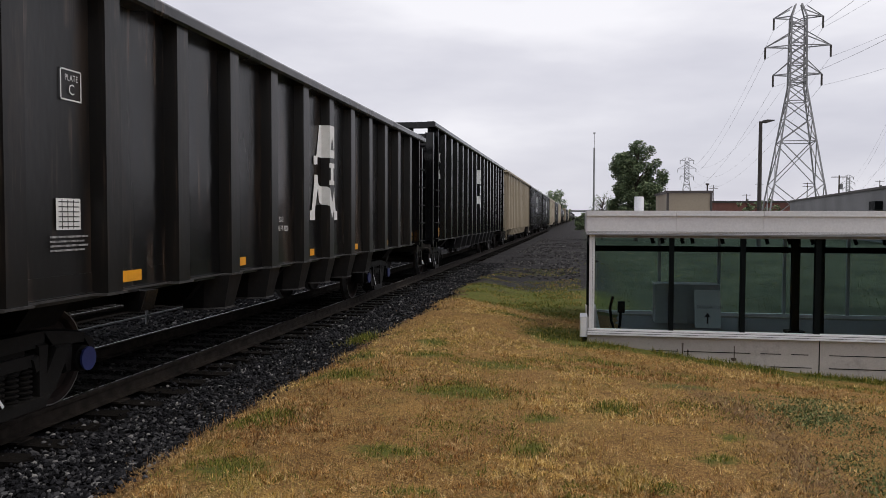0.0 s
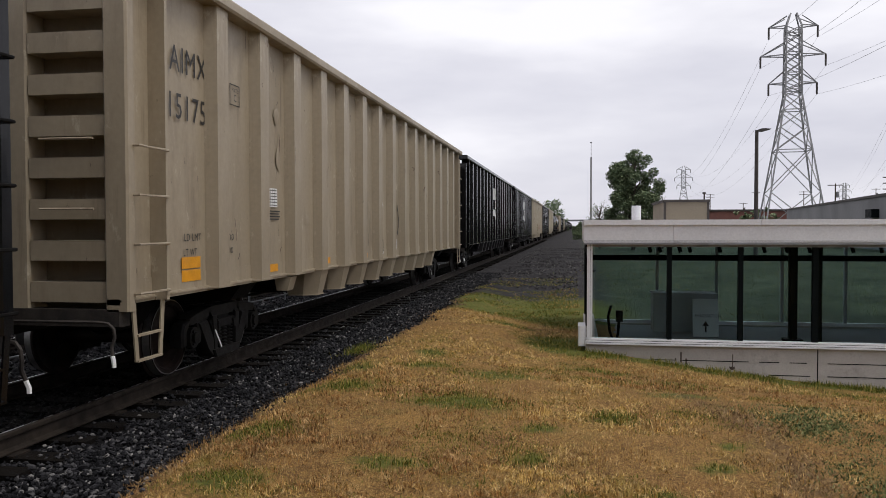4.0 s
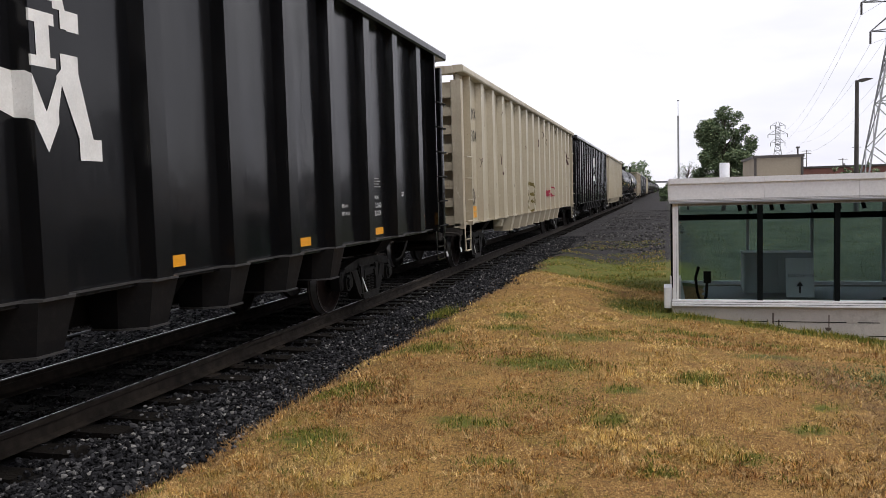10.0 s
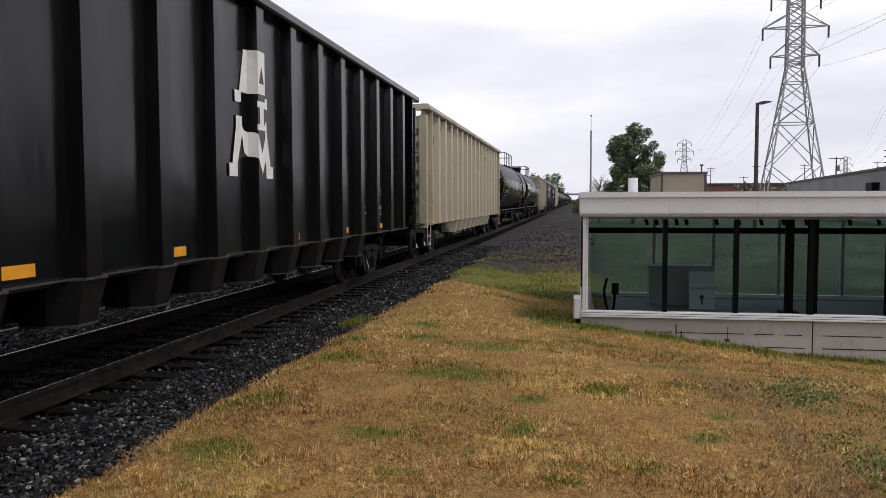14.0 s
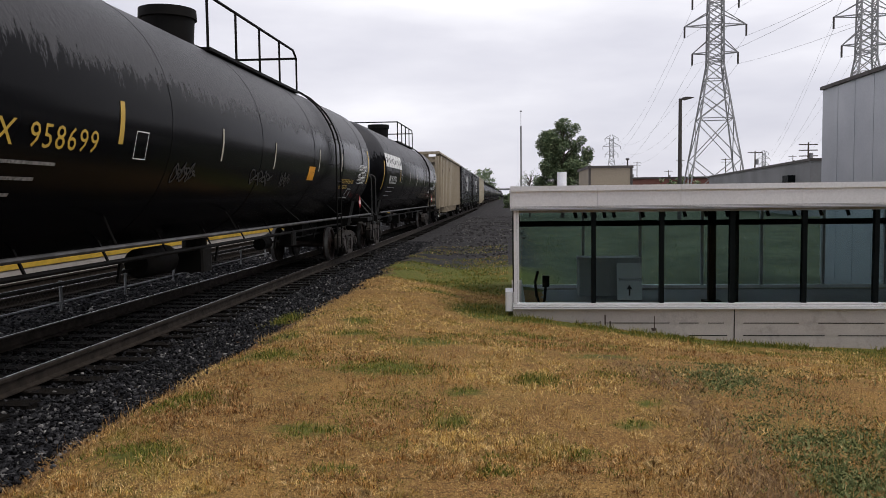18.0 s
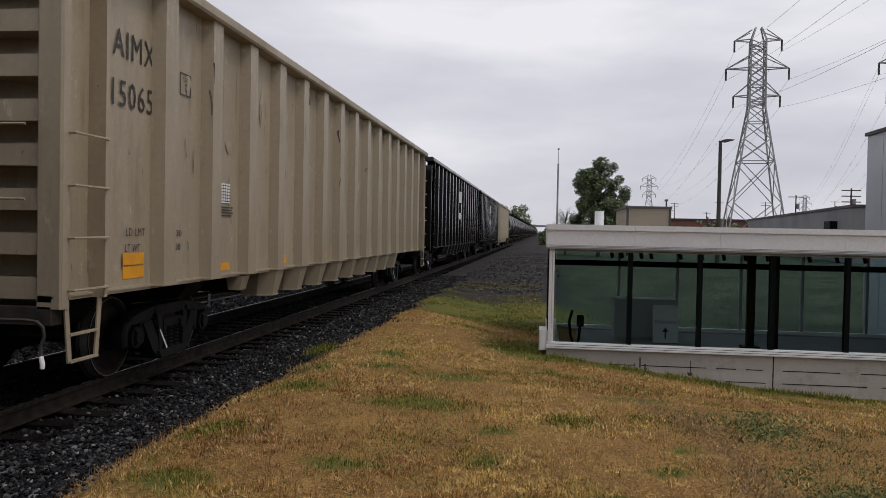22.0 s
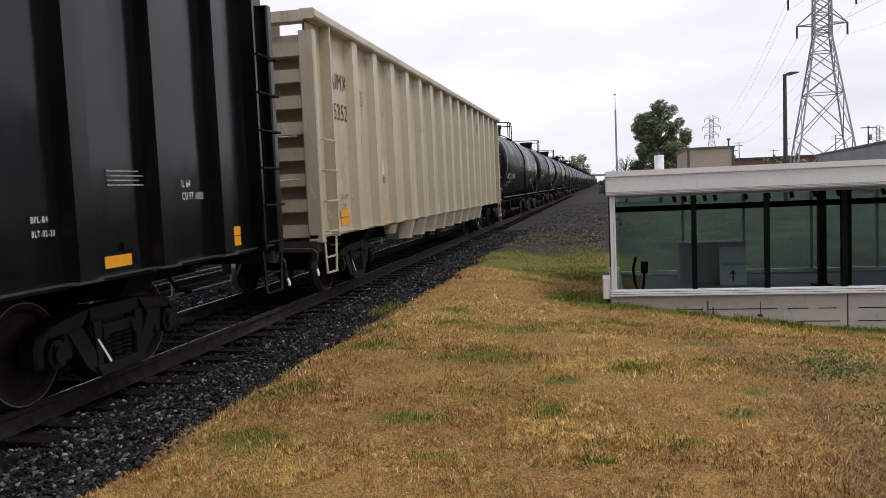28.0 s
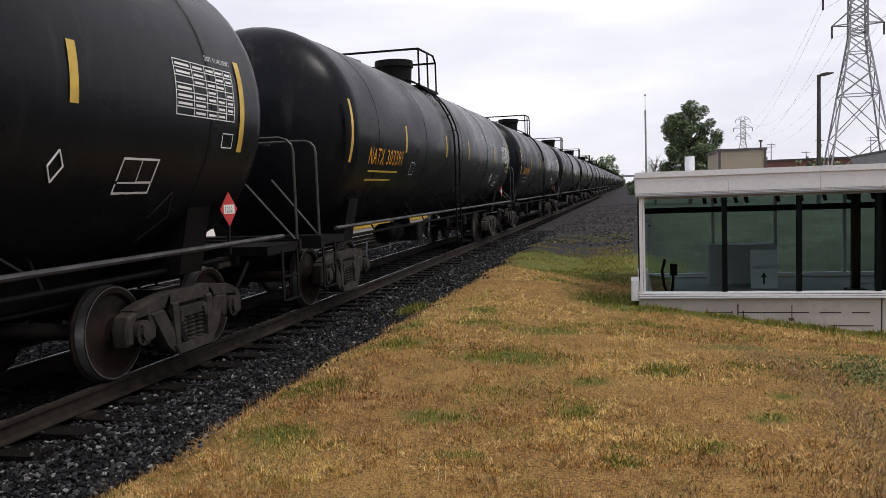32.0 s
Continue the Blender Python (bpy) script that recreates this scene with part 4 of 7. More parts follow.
def add_truck(car, y, spin=True, paint="truck_black"):
    """A two-axle truck at y under the car."""
    for dy in (-0.889, 0.889):
        w = part("wheelset", shared("wheelset", wheelset_mesh), None, car, "dark steel wheels on an axle")
        w.matrix_basis = pose(0, y + dy, 0.4635)
        for s in ((1, -1) if spin else (1,)):
            part("tread", shared(("tread", s), lambda: tread_mesh(s)), None, w, "bright worn wheel tread")
        if spin:
            WHEELS.append((w, y + dy))
    for s in (0, 180):
        f = part("side_frame", shared(("side_frame", paint), lambda: side_frame_mesh(paint)), None, car, "grimy cast steel truck frame")
        f.matrix_basis = pose(0, y, 0, 0, 0, s)
        if not spin:
            continue
        for k, (x, dy) in enumerate(((1.05, -0.165), (1.05, 0.0), (1.05, 0.165))):
            sp = part("spring", shared(("spring", paint), lambda: spring_mesh(paint)), None, f)
            sp.matrix_basis = pose(x, dy, 0)
        for dy in (-0.889, 0.889):
            b = part("bearing", shared(("bearing", paint), lambda: bearing_mesh(paint)), None, f)
            b.matrix_basis = pose(0, dy, 0.4635)
    lv = part("brake_lever", shared("brake_lever", lambda: Geo().bar((1.10, -0.42, 0.62), (1.13, -0.12, 0.16), 0.02, 0.07).mesh("brake_lever", "under_black")), None, car)
    lv.matrix_basis = pose(0, y, 0)
    if paint == "truck_black":
        part("stencil", shared("stencil", lambda: Geo().bar((1.125, -0.37, 0.54), (1.142, -0.18, 0.25), 0.004, 0.025).mesh("stencil", "white_paint")), None, lv)
    b = part("bolster", shared("bolster", lambda: Geo().box(-1.08, 1.08, -0.2, 0.2, 0.46, 0.74, 0.04).mesh("bolster", "under_black")), None, car)
    b.matrix_basis = pose(0, y, 0)


def coupler_mesh():
    g = Geo().box(-0.11, 0.11, -0.46, 0.6, 0.80, 1.0, 0.03)
    g.box(-0.2, 0.16, -0.75, -0.46, 0.76, 1.04, 0.06)
    return g.mesh("coupler", "cast_steel")


def hose_mesh():
    g = Geo().tube([(0.35, 0.0, 0.85), (0.36, -0.22, 0.80), (0.36, -0.42, 0.62), (0.33, -0.56, 0.46), (0.28, -0.70, 0.40)], 0.025, 8)
    g.rod((0.28, -0.70, 0.40), (0.25, -0.78, 0.40), 0.04, 8)
    return g.mesh("air_hose", "under_black", True)


def lift_lever_mesh():
    g = Geo().tube([(0.15, -0.2, 0.92), (0.80, -0.17, 0.92), (1.36, -0.16, 0.92), (1.46, -0.15, 0.91), (1.51, -0.14, 0.86), (1.52, -0.14, 0.78), (1.50, -0.16, 0.70), (1.52, -0.18, 0.62)], 0.017, 6)
    return g.mesh("uncoupling_lever", "cast_steel", True)


def lever_tip_mesh():
    return Geo().tube([(1.52, -0.18, 0.62), (1.54, -0.19, 0.56), (1.54, -0.19, 0.52)], 0.02, 6).mesh("lever_tip", "white_paint", True)


def gondola_mats(style):
    return {"black": ("black_paint", "white_paint"), "old": ("old_black_paint", "white_paint"), "tan": ("tan_paint", "dark_lettering"), "pale": ("pale_paint", "dark_lettering")}[style]


def dished_sheet(ribs, L, H, seed):
    """The outer side sheet, pressed in a little between the ribs, each panel in its own way."""
    r = random.Random(200 + seed)
    g = Geo()
    z0, z1, nz, nu = 1.10, H - 0.10, 16, 8
    edges = [0.03] + [e for q in ribs for e in (q - ribs.base, q + ribs.base)] + [L - 0.03]
    ys, deep = [0.03], []
    for k, (a, b) in enumerate(zip(edges, edges[1:])):
        n = nu if k % 2 == 0 else 1
        way = (r.uniform(0.008, 0.022) if n > 1 else 0.0, r.uniform(0.7, 1.5), r.uniform(0.6, 1.8), r.uniform(-0.4, 0.4))
        deep += [(way, i / n) for i in range(0 if k == 0 else 1, n + 1)]
        ys += [a + (b - a) * i / n for i in range(1, n + 1)]

    def x_at(i, w):
        (d, skew, top, twist), u = deep[i]
        return PANEL - d * math.sin(math.pi * u ** skew) ** 1.3 * math.sin(math.pi * w ** top) ** 0.6 * (1 + twist * math.sin(2 * math.pi * w + u)) if d and 0 < u < 1 and 0 < w < 1 else PANEL
    m = len(ys)
    g.v = [(x_at(i, j / nz), ys[i], z0 + (z1 - z0) * j / nz) for j in range(nz + 1) for i in range(m)]
    g.f = [(j * m + i, j * m + i + 1, (j + 1) * m + i + 1, (j + 1) * m + i) for j in range(nz) for i in range(m - 1)]
    return g


def build_gondola(style, L, H, nribs, label):
    """A high-sided steel gondola, its front at y 0, its rear at y L."""
    paint, ink = gondola_mats(style)
    car = thing("gondola_car", label, "railway car", group="cars of the freight train")
    ribs = rib_places(L, nribs, style in ("black", "old"))
    FACE, BASE = ribs.face, ribs.base
    key = (style, L, H)
    # dark cars get a paler rim colour that stands in for edges catching light
    edge = "lit_black" if style in ("black", "old") else paint
    for s in (1, -1):
        if s > 0:
            part("side_sheet", dished_sheet(ribs, L, H, len(CARS)), paint, car, smooth=True)
        part("inner_sheet", Geo().box(min(s * (PANEL - 0.03), s * (PANEL - 0.042)), max(s * (PANEL - 0.03), s * (PANEL - 0.042)), 0.03, L - 0.03, 1.10, H - 0.10), paint, car)
        part("lap_plate", Geo().box(min(s * PANEL, s * (PANEL + 0.007)), max(s * PANEL, s * (PANEL + 0.007)), 0.15, L - 0.15, 1.11, 1.285), paint, car)
        rm = shared(("rib", key, s), lambda: Geo().prism([(s * PANEL, -BASE), (s * RIB, -FACE), (s * RIB, FACE), (s * PANEL, BASE)], 1.105, H - 0.14, "z").mesh("rib", paint))
        gm = shared(("gusset", key, s), lambda: gusset(s, "gusset_black" if edge != paint else paint))
        lm = shared(("rib_lip", key, s), lambda: Geo().prism([(s * (PANEL - 0.03), -BASE - 0.12), (s * (RIB + 0.02), -FACE - 0.045), (s * (RIB + 0.02), FACE + 0.045), (s * (PANEL - 0.03), BASE + 0.12)], 1.085, 1.105, "z").mesh("rib_lip", edge))
        for i, r in enumerate(ribs):
            ob = part("rib", rm, None, car)
            ob.matrix_basis = pose(0, r, 0)
            ob = part("rib_lip", lm, None, car)
            ob.matrix_basis = pose(0, r, 0)
            if edge == paint and s > 0:
                ob = part("weld_line", shared(("weld_line", key), lambda: Geo().box(PANEL, PANEL + 0.005, BASE + 0.004, BASE + 0.011, 1.3, H - 0.16).mesh("weld_line", "stain")), None, car, "dirty weld line")
                ob.matrix_basis = pose(0, r, 0)
            if 3 <= i <= nribs - 4:
                ob = part("gusset", gm, None, car)
                ob.matrix_basis = pose(0, r, 0)
                if s > 0:
                    ob = part("gusset_rim", shared(("gusset_rim", key), lambda: gusset_rim(1, edge)), None, car)
                    ob.matrix_basis = pose(0, r, 0)
        part("side_sill", Geo().box(min(s * 1.36, s * 1.49), max(s * 1.36, s * 1.49), 0.0, L, 1.06, 1.115), paint, car)
        # thin strip added as the bright line along the sill, lighter only on dark cars
        part("sill_edge", Geo().box(min(s * 1.49, s * 1.505), max(s * 1.49, s * 1.505), 0.0, L, 1.088, 1.106), edge, car)
        prof = [(s * 1.40, H - 0.15), (s * 1.63, H - 0.15), (s * 1.65, H - 0.12), (s * 1.65, H - 0.03), (s * 1.62, H), (s * 1.42, H), (s * 1.40, H - 0.03)]
        part("top_rail", Geo().prism(prof, -0.06, L + 0.06), paint, car)
        for y0, y1 in ((0.0, 0.14), (L - 0.14, L)):
            part("corner_post", Geo().box(min(s * 1.34, s * 1.58), max(s * 1.34, s * 1.58), y0, y1, 1.0, H - 0.30, 0.02), paint, car)
        # the doubled edge beside the ladder
        for y0 in (0.62, L - 0.68):
            part("post_flange", Geo().box(min(s * 1.40, s * 1.62), max(s * 1.40, s * 1.62), y0, y0 + 0.05, 1.06, H - 0.14), paint, car)
    for y0, d in ((0.0, 1), (L, -1)):
        def span(a, b):
            return (min(y0 + d * a, y0 + d * b), max(y0 + d * a, y0 + d * b))
        part("end_sheet", Geo().box(-1.36, 1.40, *span(0.30, 0.32), 1.0, H - 0.30), paint, car)
        part("end_sheet", Geo().box(-1.36, 0.95, *span(0.28, 0.30), H - 0.32, H - 0.1), paint, car)
        part("end_column", Geo().box(-0.55, 0.55, *span(0.02, 0.30), 1.0, H - 0.12, 0.02), paint, car)
        part("end_top_rail", Geo().box(-1.45, 1.45, *span(-0.05, 0.18), H - 0.17, H - 0.01, 0.0), paint, car)
        k = int((H - 1.2) / 0.40)
        for i in range(k):
            z = 1.08 + i * (H - 1.35) / k
            for a, b in ((0.56, 1.34), (-1.34, -0.56)):
                part("end_rib", Geo().box(a, b, *span(0.03, 0.30), z, z + 0.19, 0.0), paint, car)
        part("end_sill", Geo().box(-1.5, 1.5, *span(0.0, 0.16), 0.86, 1.02, 0.02), "cast_steel", car)
        for z in (1.95, 2.6):
            part("grab_iron", Geo().tube([(0.7, y0 - d * 0.02, z), (1.25, y0 - d * 0.02, z)], 0.012), paint, car)
    # ladders: short in front, full height behind
    for y0, y1, zs in ((0.10, 0.64, [1.16, 1.62, 2.08, 2.54]), (L - 0.64, L - 0.06, [1.16 + 0.46 * i for i in range(int((H - 1.3) / 0.46))])):
        for z in zs:
            part("rung", Geo().tube([(1.50, y0, z), (1.64, y0, z), (1.64, y1, z), (1.50, y1, z)], 0.014), paint if style in ("tan", "pale") else "under_black", car)
        step = Geo()
        for y in (y0, y1):
            step.bar((1.56, y, 1.06), (1.56, y + (0.06 if y == y0 else -0.06), 0.52), 0.016, 0.06)
        for z in (0.52, 0.76):
            step.bar((1.56, y0 + 0.05, z), (1.56, y1 - 0.05, z), 0.05, 0.02)
        part("sill_step", step, paint, car)
    # floor, centre sill, slope sheets and gear
    part("floor", Geo().box(-1.45, 1.45, 0.18, L - 0.18, 1.06, 1.10), "under_black", car)
    part("centre_sill", Geo().box(-0.22, 0.22, -0.1, L + 0.1, 0.74, 1.06), "under_black", car)
    part("belly", Geo().prism([(-1.06, 1.06), (1.06, 1.06), (0.98, 0.73), (-0.98, 0.73)], ribs[3] - 0.3, ribs[-4] + 0.3), "under_black", car)
    for i in range(3):
        y = L / 2 - 3.2 + i * 2.6
        part("cross_bearer", Geo().prism([(-1.4, 1.06), (1.4, 1.06), (1.2, 0.82), (-1.2, 0.82)], y, y + 0.12), "under_black", car)
    for y in (3.05, L - 3.05):
        add_truck(car, y)
        part("body_bolster", Geo().prism([(-1.45, 1.06), (1.45, 1.06), (1.3, 0.86), (0.5, 0.76), (-0.5, 0.76), (-1.3, 0.86)], y - 0.25, y + 0.25), "under_black", car)
    part("brake_reservoir", Geo().lathe([(0, 0.01), (0, 0.16), (0.05, 0.2), (0.85, 0.2), (0.9, 0.16), (0.9, 0.01)], (0.55, 1.1, 0.82), "y", 16), "under_black", car, smooth=True)
    part("brake_rod", Geo().rod((0.3, 3.0, 0.66), (0.3, L - 3.0, 0.66), 0.018, 6), "under_black", car)
    jack = Geo().prism([(1.30, 1.06), (1.56, 1.06), (1.50, 0.86), (1.34, 0.86)], 4.28, 4.52)
    part("jacking_pad", jack, paint, car)
    for y, rz in ((0.0, 0), (L, 180)):
        c = part("coupler", shared("coupler", coupler_mesh), None, car)
        c.matrix_basis = pose(0, y, 0, 0, 0, rz)
        h = part("air_hose", shared("hose", hose_mesh), None, car)
        h.matrix_basis = pose(0, y, 0, 0, 0, rz)
        lv = part("uncoupling_lever", shared("lever", lift_lever_mesh), None, car)
        lv.matrix_basis = pose(0, y, 0) if rz == 0 else Matrix.Translation((0, L, 0)) @ Matrix.Diagonal((1, -1, 1, 1))
        part("lever_tip", shared("lever_tip", lever_tip_mesh), None, lv, "white painted handle end")
    return car, ribs


def gusset(s, paint):
    top, bot = 1.085, 0.70
    outline = [(1.05, -0.36), (1.36, -0.34), (1.59, -0.18), (1.59, 0.18), (1.36, 0.34), (1.05, 0.36)]
    low = [(1.05, -0.28), (1.30, -0.27), (1.50, -0.13), (1.50, 0.13), (1.30, 0.27), (1.05, 0.28)]
    n = len(outline)
    v = [(s * x, y, top) for x, y in outline] + [(s * x, y, bot) for x, y in low]
    g = Geo().add(v, [tuple(range(n)), tuple(range(2 * n - 1, n - 1, -1))] + [(i, n + i, n + (i + 1) % n, (i + 1) % n) for i in range(n)])
    return g.mesh("gusset", paint)


def gusset_rim(s, paint):
    rim = [(1.05, -0.29), (1.31, -0.28), (1.515, -0.14), (1.515, 0.14), (1.31, 0.28), (1.05, 0.29)]
    return Geo().prism([(s * x, y) for x, y in rim], 0.682, 0.70, "z").mesh("gusset_rim", paint)


def film(car, y0, y1, z0, z1, x=PANEL + 0.007, material="yellow_film", label="yellow reflective sheet"):
    return part("reflector", Geo().box(x + 0.001, x + 0.005, y0, y1, z0, z1), material, car, label)


def mark_gondola(car, ribs, L, H, style, number, words, code="AIMX"):
    paint, ink = gondola_mats(style)
    ribs = [r - 0.085 for r in ribs]
    X = PANEL + 0.006
    boxed(car, code, ink, X, 1.02, 1.86, H - 1.02, H - 0.75)
    boxed(car, number, ink, X, 1.01, 1.835, H - 1.52, H - 1.25)
    boxed(car, "LD LMT", ink, X, 1.30, 1.69, 1.63, 1.71)
    boxed(car, "LT WT", ink, X, 1.285, 1.59, 1.465, 1.545)
    for z in (1.19, 1.33):
        film(car, 1.23, 1.66, z, z + 0.125)
    # framed plate sign on the first rib
    yb, zb = ribs[0] + (0.575 if H > 4 else 0.81), H - (1.17 if H > 4 else 1.13)
    RX = PANEL
    fr = Geo()
    for a, b, c, d in ((0, 0.28, 0, 0.012), (0, 0.28, 0.248, 0.26), (0, 0.012, 0, 0.26), (0.268, 0.28, 0, 0.26)):
        fr.box(RX + 0.001, RX + 0.004, yb + a, yb + b, zb + c, zb + d)
    sign = part("plate_sign", fr, ink, car)
    boxed(sign, "PLATE", ink, RX + 0.005, yb + 0.06, yb + 0.23, zb + 0.165, zb + 0.215)
    boxed(sign, "C", ink, RX + 0.005, yb + 0.11, yb + 0.18, zb + 0.05, zb + 0.14)
    if H > 4:
        boxed(car, words[1], ink, X, ribs[0] + 0.33, ribs[0] + 0.645, 1.62, 1.70)
        boxed(car, words[2], ink, X, ribs[0] + 0.33, ribs[0] + 0.62, 1.46, 1.54)
    # a printed table
    ty, tz = (ribs[1] + 0.53, 2.06) if H > 4 else (ribs[0] + 0.73, 1.66)
    tab = Geo().box(X - 0.003, X, ty, ty + 0.32, tz, tz + 0.26)
    t = part("printed_table", tab, "white_paint", car, "white printed table")
    lines = Geo()
    for i in range(6):
        lines.box(X, X + 0.002, ty + 0.03, ty + 0.30, tz + 0.022 + i * 0.041, tz + 0.031 + i * 0.041)
    for i in range(3):
        lines.box(X, X + 0.002, ty + 0.07 + i * 0.075, ty + 0.078 + i * 0.075, tz + 0.01, tz + 0.25)
    part("table_lines", lines, "dark_lettering", t)
    small = Geo()
    thin = "faded_print" if ink == "white_paint" else ink
    for i in range(4):
        small.box(X - 0.003, X, ty - 0.08, ty + 0.42 - 0.05 * (i % 2), tz - 0.065 - i * 0.037, tz - 0.049 - i * 0.037)
    part("small_print", small, thin, car, "lines of small print")
    for a, b in ((3.62, 4.02), (6.03, 6.46), (8.62, 8.95), (12.18, 12.6), (14.85, 15.3), (17.55, 17.95)) if H > 4 else ((4.01, 4.38), (6.59, 6.84), (9.3, 9.5), (11.8, 12.05), (14.2, 14.49)):
        film(car, a, b, 1.16, 1.265)
    a, b = (19.79, 20.21) if H > 4 else (16.66, 17.1)
    film(car, a, b, 1.165, 1.275)
    film(car, a, b, 1.285, 1.39)
    if style == "black" and number != "20202":
        disc = part("round_mark", Geo().rod((PANEL + 0.001, L - 0.24, 1.50), (PANEL + 0.005, L - 0.24, 1.50), 0.085, 20), ink, car, "round white painted mark")
        for a, b in ((0.052, 0.02), (0.02, 0.052)):
            part("mark_cross", Geo().box(PANEL + 0.005, PANEL + 0.007, L - 0.24 - a, L - 0.24 + a, 1.50 - b, 1.50 + b), paint, disc)
        part("small_print", Geo().box(PANEL + 0.001, PANEL + 0.004, L - 0.33, L - 0.15, 1.35, 1.372), ink, car)
    # notices towards the rear
    late = 0.33 if number == "20202" else 0.0
    r = (ribs[-3] if H > 4 else ribs[-2] - 0.02) + late
    if not late:
        lettering(car, "50% VALVE", ink, X, r + 0.40, 1.70, 0.075, 0.85)
        lettering(car, "EMPTY LOAD", ink, X, r + 0.28, 1.57, 0.11, 0.80)
        lettering(car, words[3] + " ADJ. BLOCK", ink, X, r + 0.28, 1.45, 0.11, 0.74)
    part("bracket", Geo().box(PANEL, PANEL + 0.03, r + 0.42, r + 0.60, 1.30, 1.37), paint, car)
    rows = Geo()
    for i in range(4):
        rows.box(X - 0.003, X, r + 0.28, r + 0.84 - 0.07 * (i % 2), 1.88 + i * 0.042, 1.894 + i * 0.042)
    if H > 4 and style != "pale":
        part("small_print", rows, thin, car, "lines of small print")
    lettering(car, "IL " + words[0].split()[0], ink, X, ribs[-2] + 0.28 + late if H > 4 else 7.91, 1.86 if H > 4 else 1.7, 0.11, 0.72)
    lettering(car, "CU FT " + words[0].split()[1], ink, X, ribs[-2] + 0.28 + late if H > 4 else 7.91, 1.73 if H > 4 else 1.57, 0.11, 0.72)
    y = ribs[-4] + 0.55 + late if H > 4 else ribs[-3] + 0.42
    boxed(car, "BPL-84", ink, X, y, y + 0.19, 1.60, 1.65)
    boxed(car, "BLT-02-20", ink, X, y, y + 0.26, 1.49, 1.54)


# ---- tank cars ----
def tank_shell(R, zc, y0, y1, head=0.75, seg=48):
    """A round tank along y with dished ends."""
    prof = [(y0 + head * (1 - math.cos(a)), max(0.001, R * math.sin(a))) for a in [math.pi / 2 * i / 10 for i in range(11)]]
    prof += [(y1 - head * (1 - math.cos(a)), max(0.001, R * math.sin(a))) for a in [math.pi / 2 * i / 10 for i in range(10, -1, -1)]]
    return Geo().lathe(prof, (0, 0, zc), "y", seg)


def on_tank(R, zc, y, z):
    """The outside of the near flank of a tank at height z."""
    return math.sqrt(max(0.0, R * R - (z - zc) ** 2))


def arc_strip(car, R, zc, y0, y1, z0, z1, material, name, label="", lift=0.006, into=None):
    g = into or Geo()
    n = max(2, int((z1 - z0) / 0.08))
    for i in range(n):
        a, b = z0 + (z1 - z0) * i / n, z0 + (z1 - z0) * (i + 1) / n
        xa, xb = on_tank(R + lift, zc, 0, a), on_tank(R + lift, zc, 0, b)
        g.add([(xa, y0, a), (xa, y1, a), (xb, y1, b), (xb, y0, b)], [(0, 1, 2, 3)])
    return None if into else part(name, g, material, car, label)


def tank_words(car, body, material, R, zc, y, z, size, squeeze=0.8, slant=0.0):
    """Words laid on the round flank."""
    me = text_mesh(body, material, size, squeeze).copy()
    for v in me.vertices:
        yy, zz = y + v.co.x + slant * v.co.y, z + v.co.y
        v.co = (on_tank(R + 0.008, zc, yy, zz), yy, zz)
    return part("lettering", me, None, car)


def tank_fit(car, body, material, R, zc, y0, y1, z0, z1, slant=0.0):
    """Words laid on the round flank that fill the field from y0 to y1 and z0 to z1."""
    me = text_mesh(body, material).copy()
    us, vs = [v.co.x for v in me.vertices], [v.co.y for v in me.vertices]
    for v in me.vertices:
        w = (v.co.y - min(vs)) / (max(vs) - min(vs)) * (z1 - z0)
        yy, zz = y0 + (v.co.x - min(us)) / (max(us) - min(us)) * (y1 - y0) + slant * w, z0 + w
        v.co = (on_tank(R + 0.008, zc, yy, zz), yy, zz)
    return part("lettering", me, None, car)


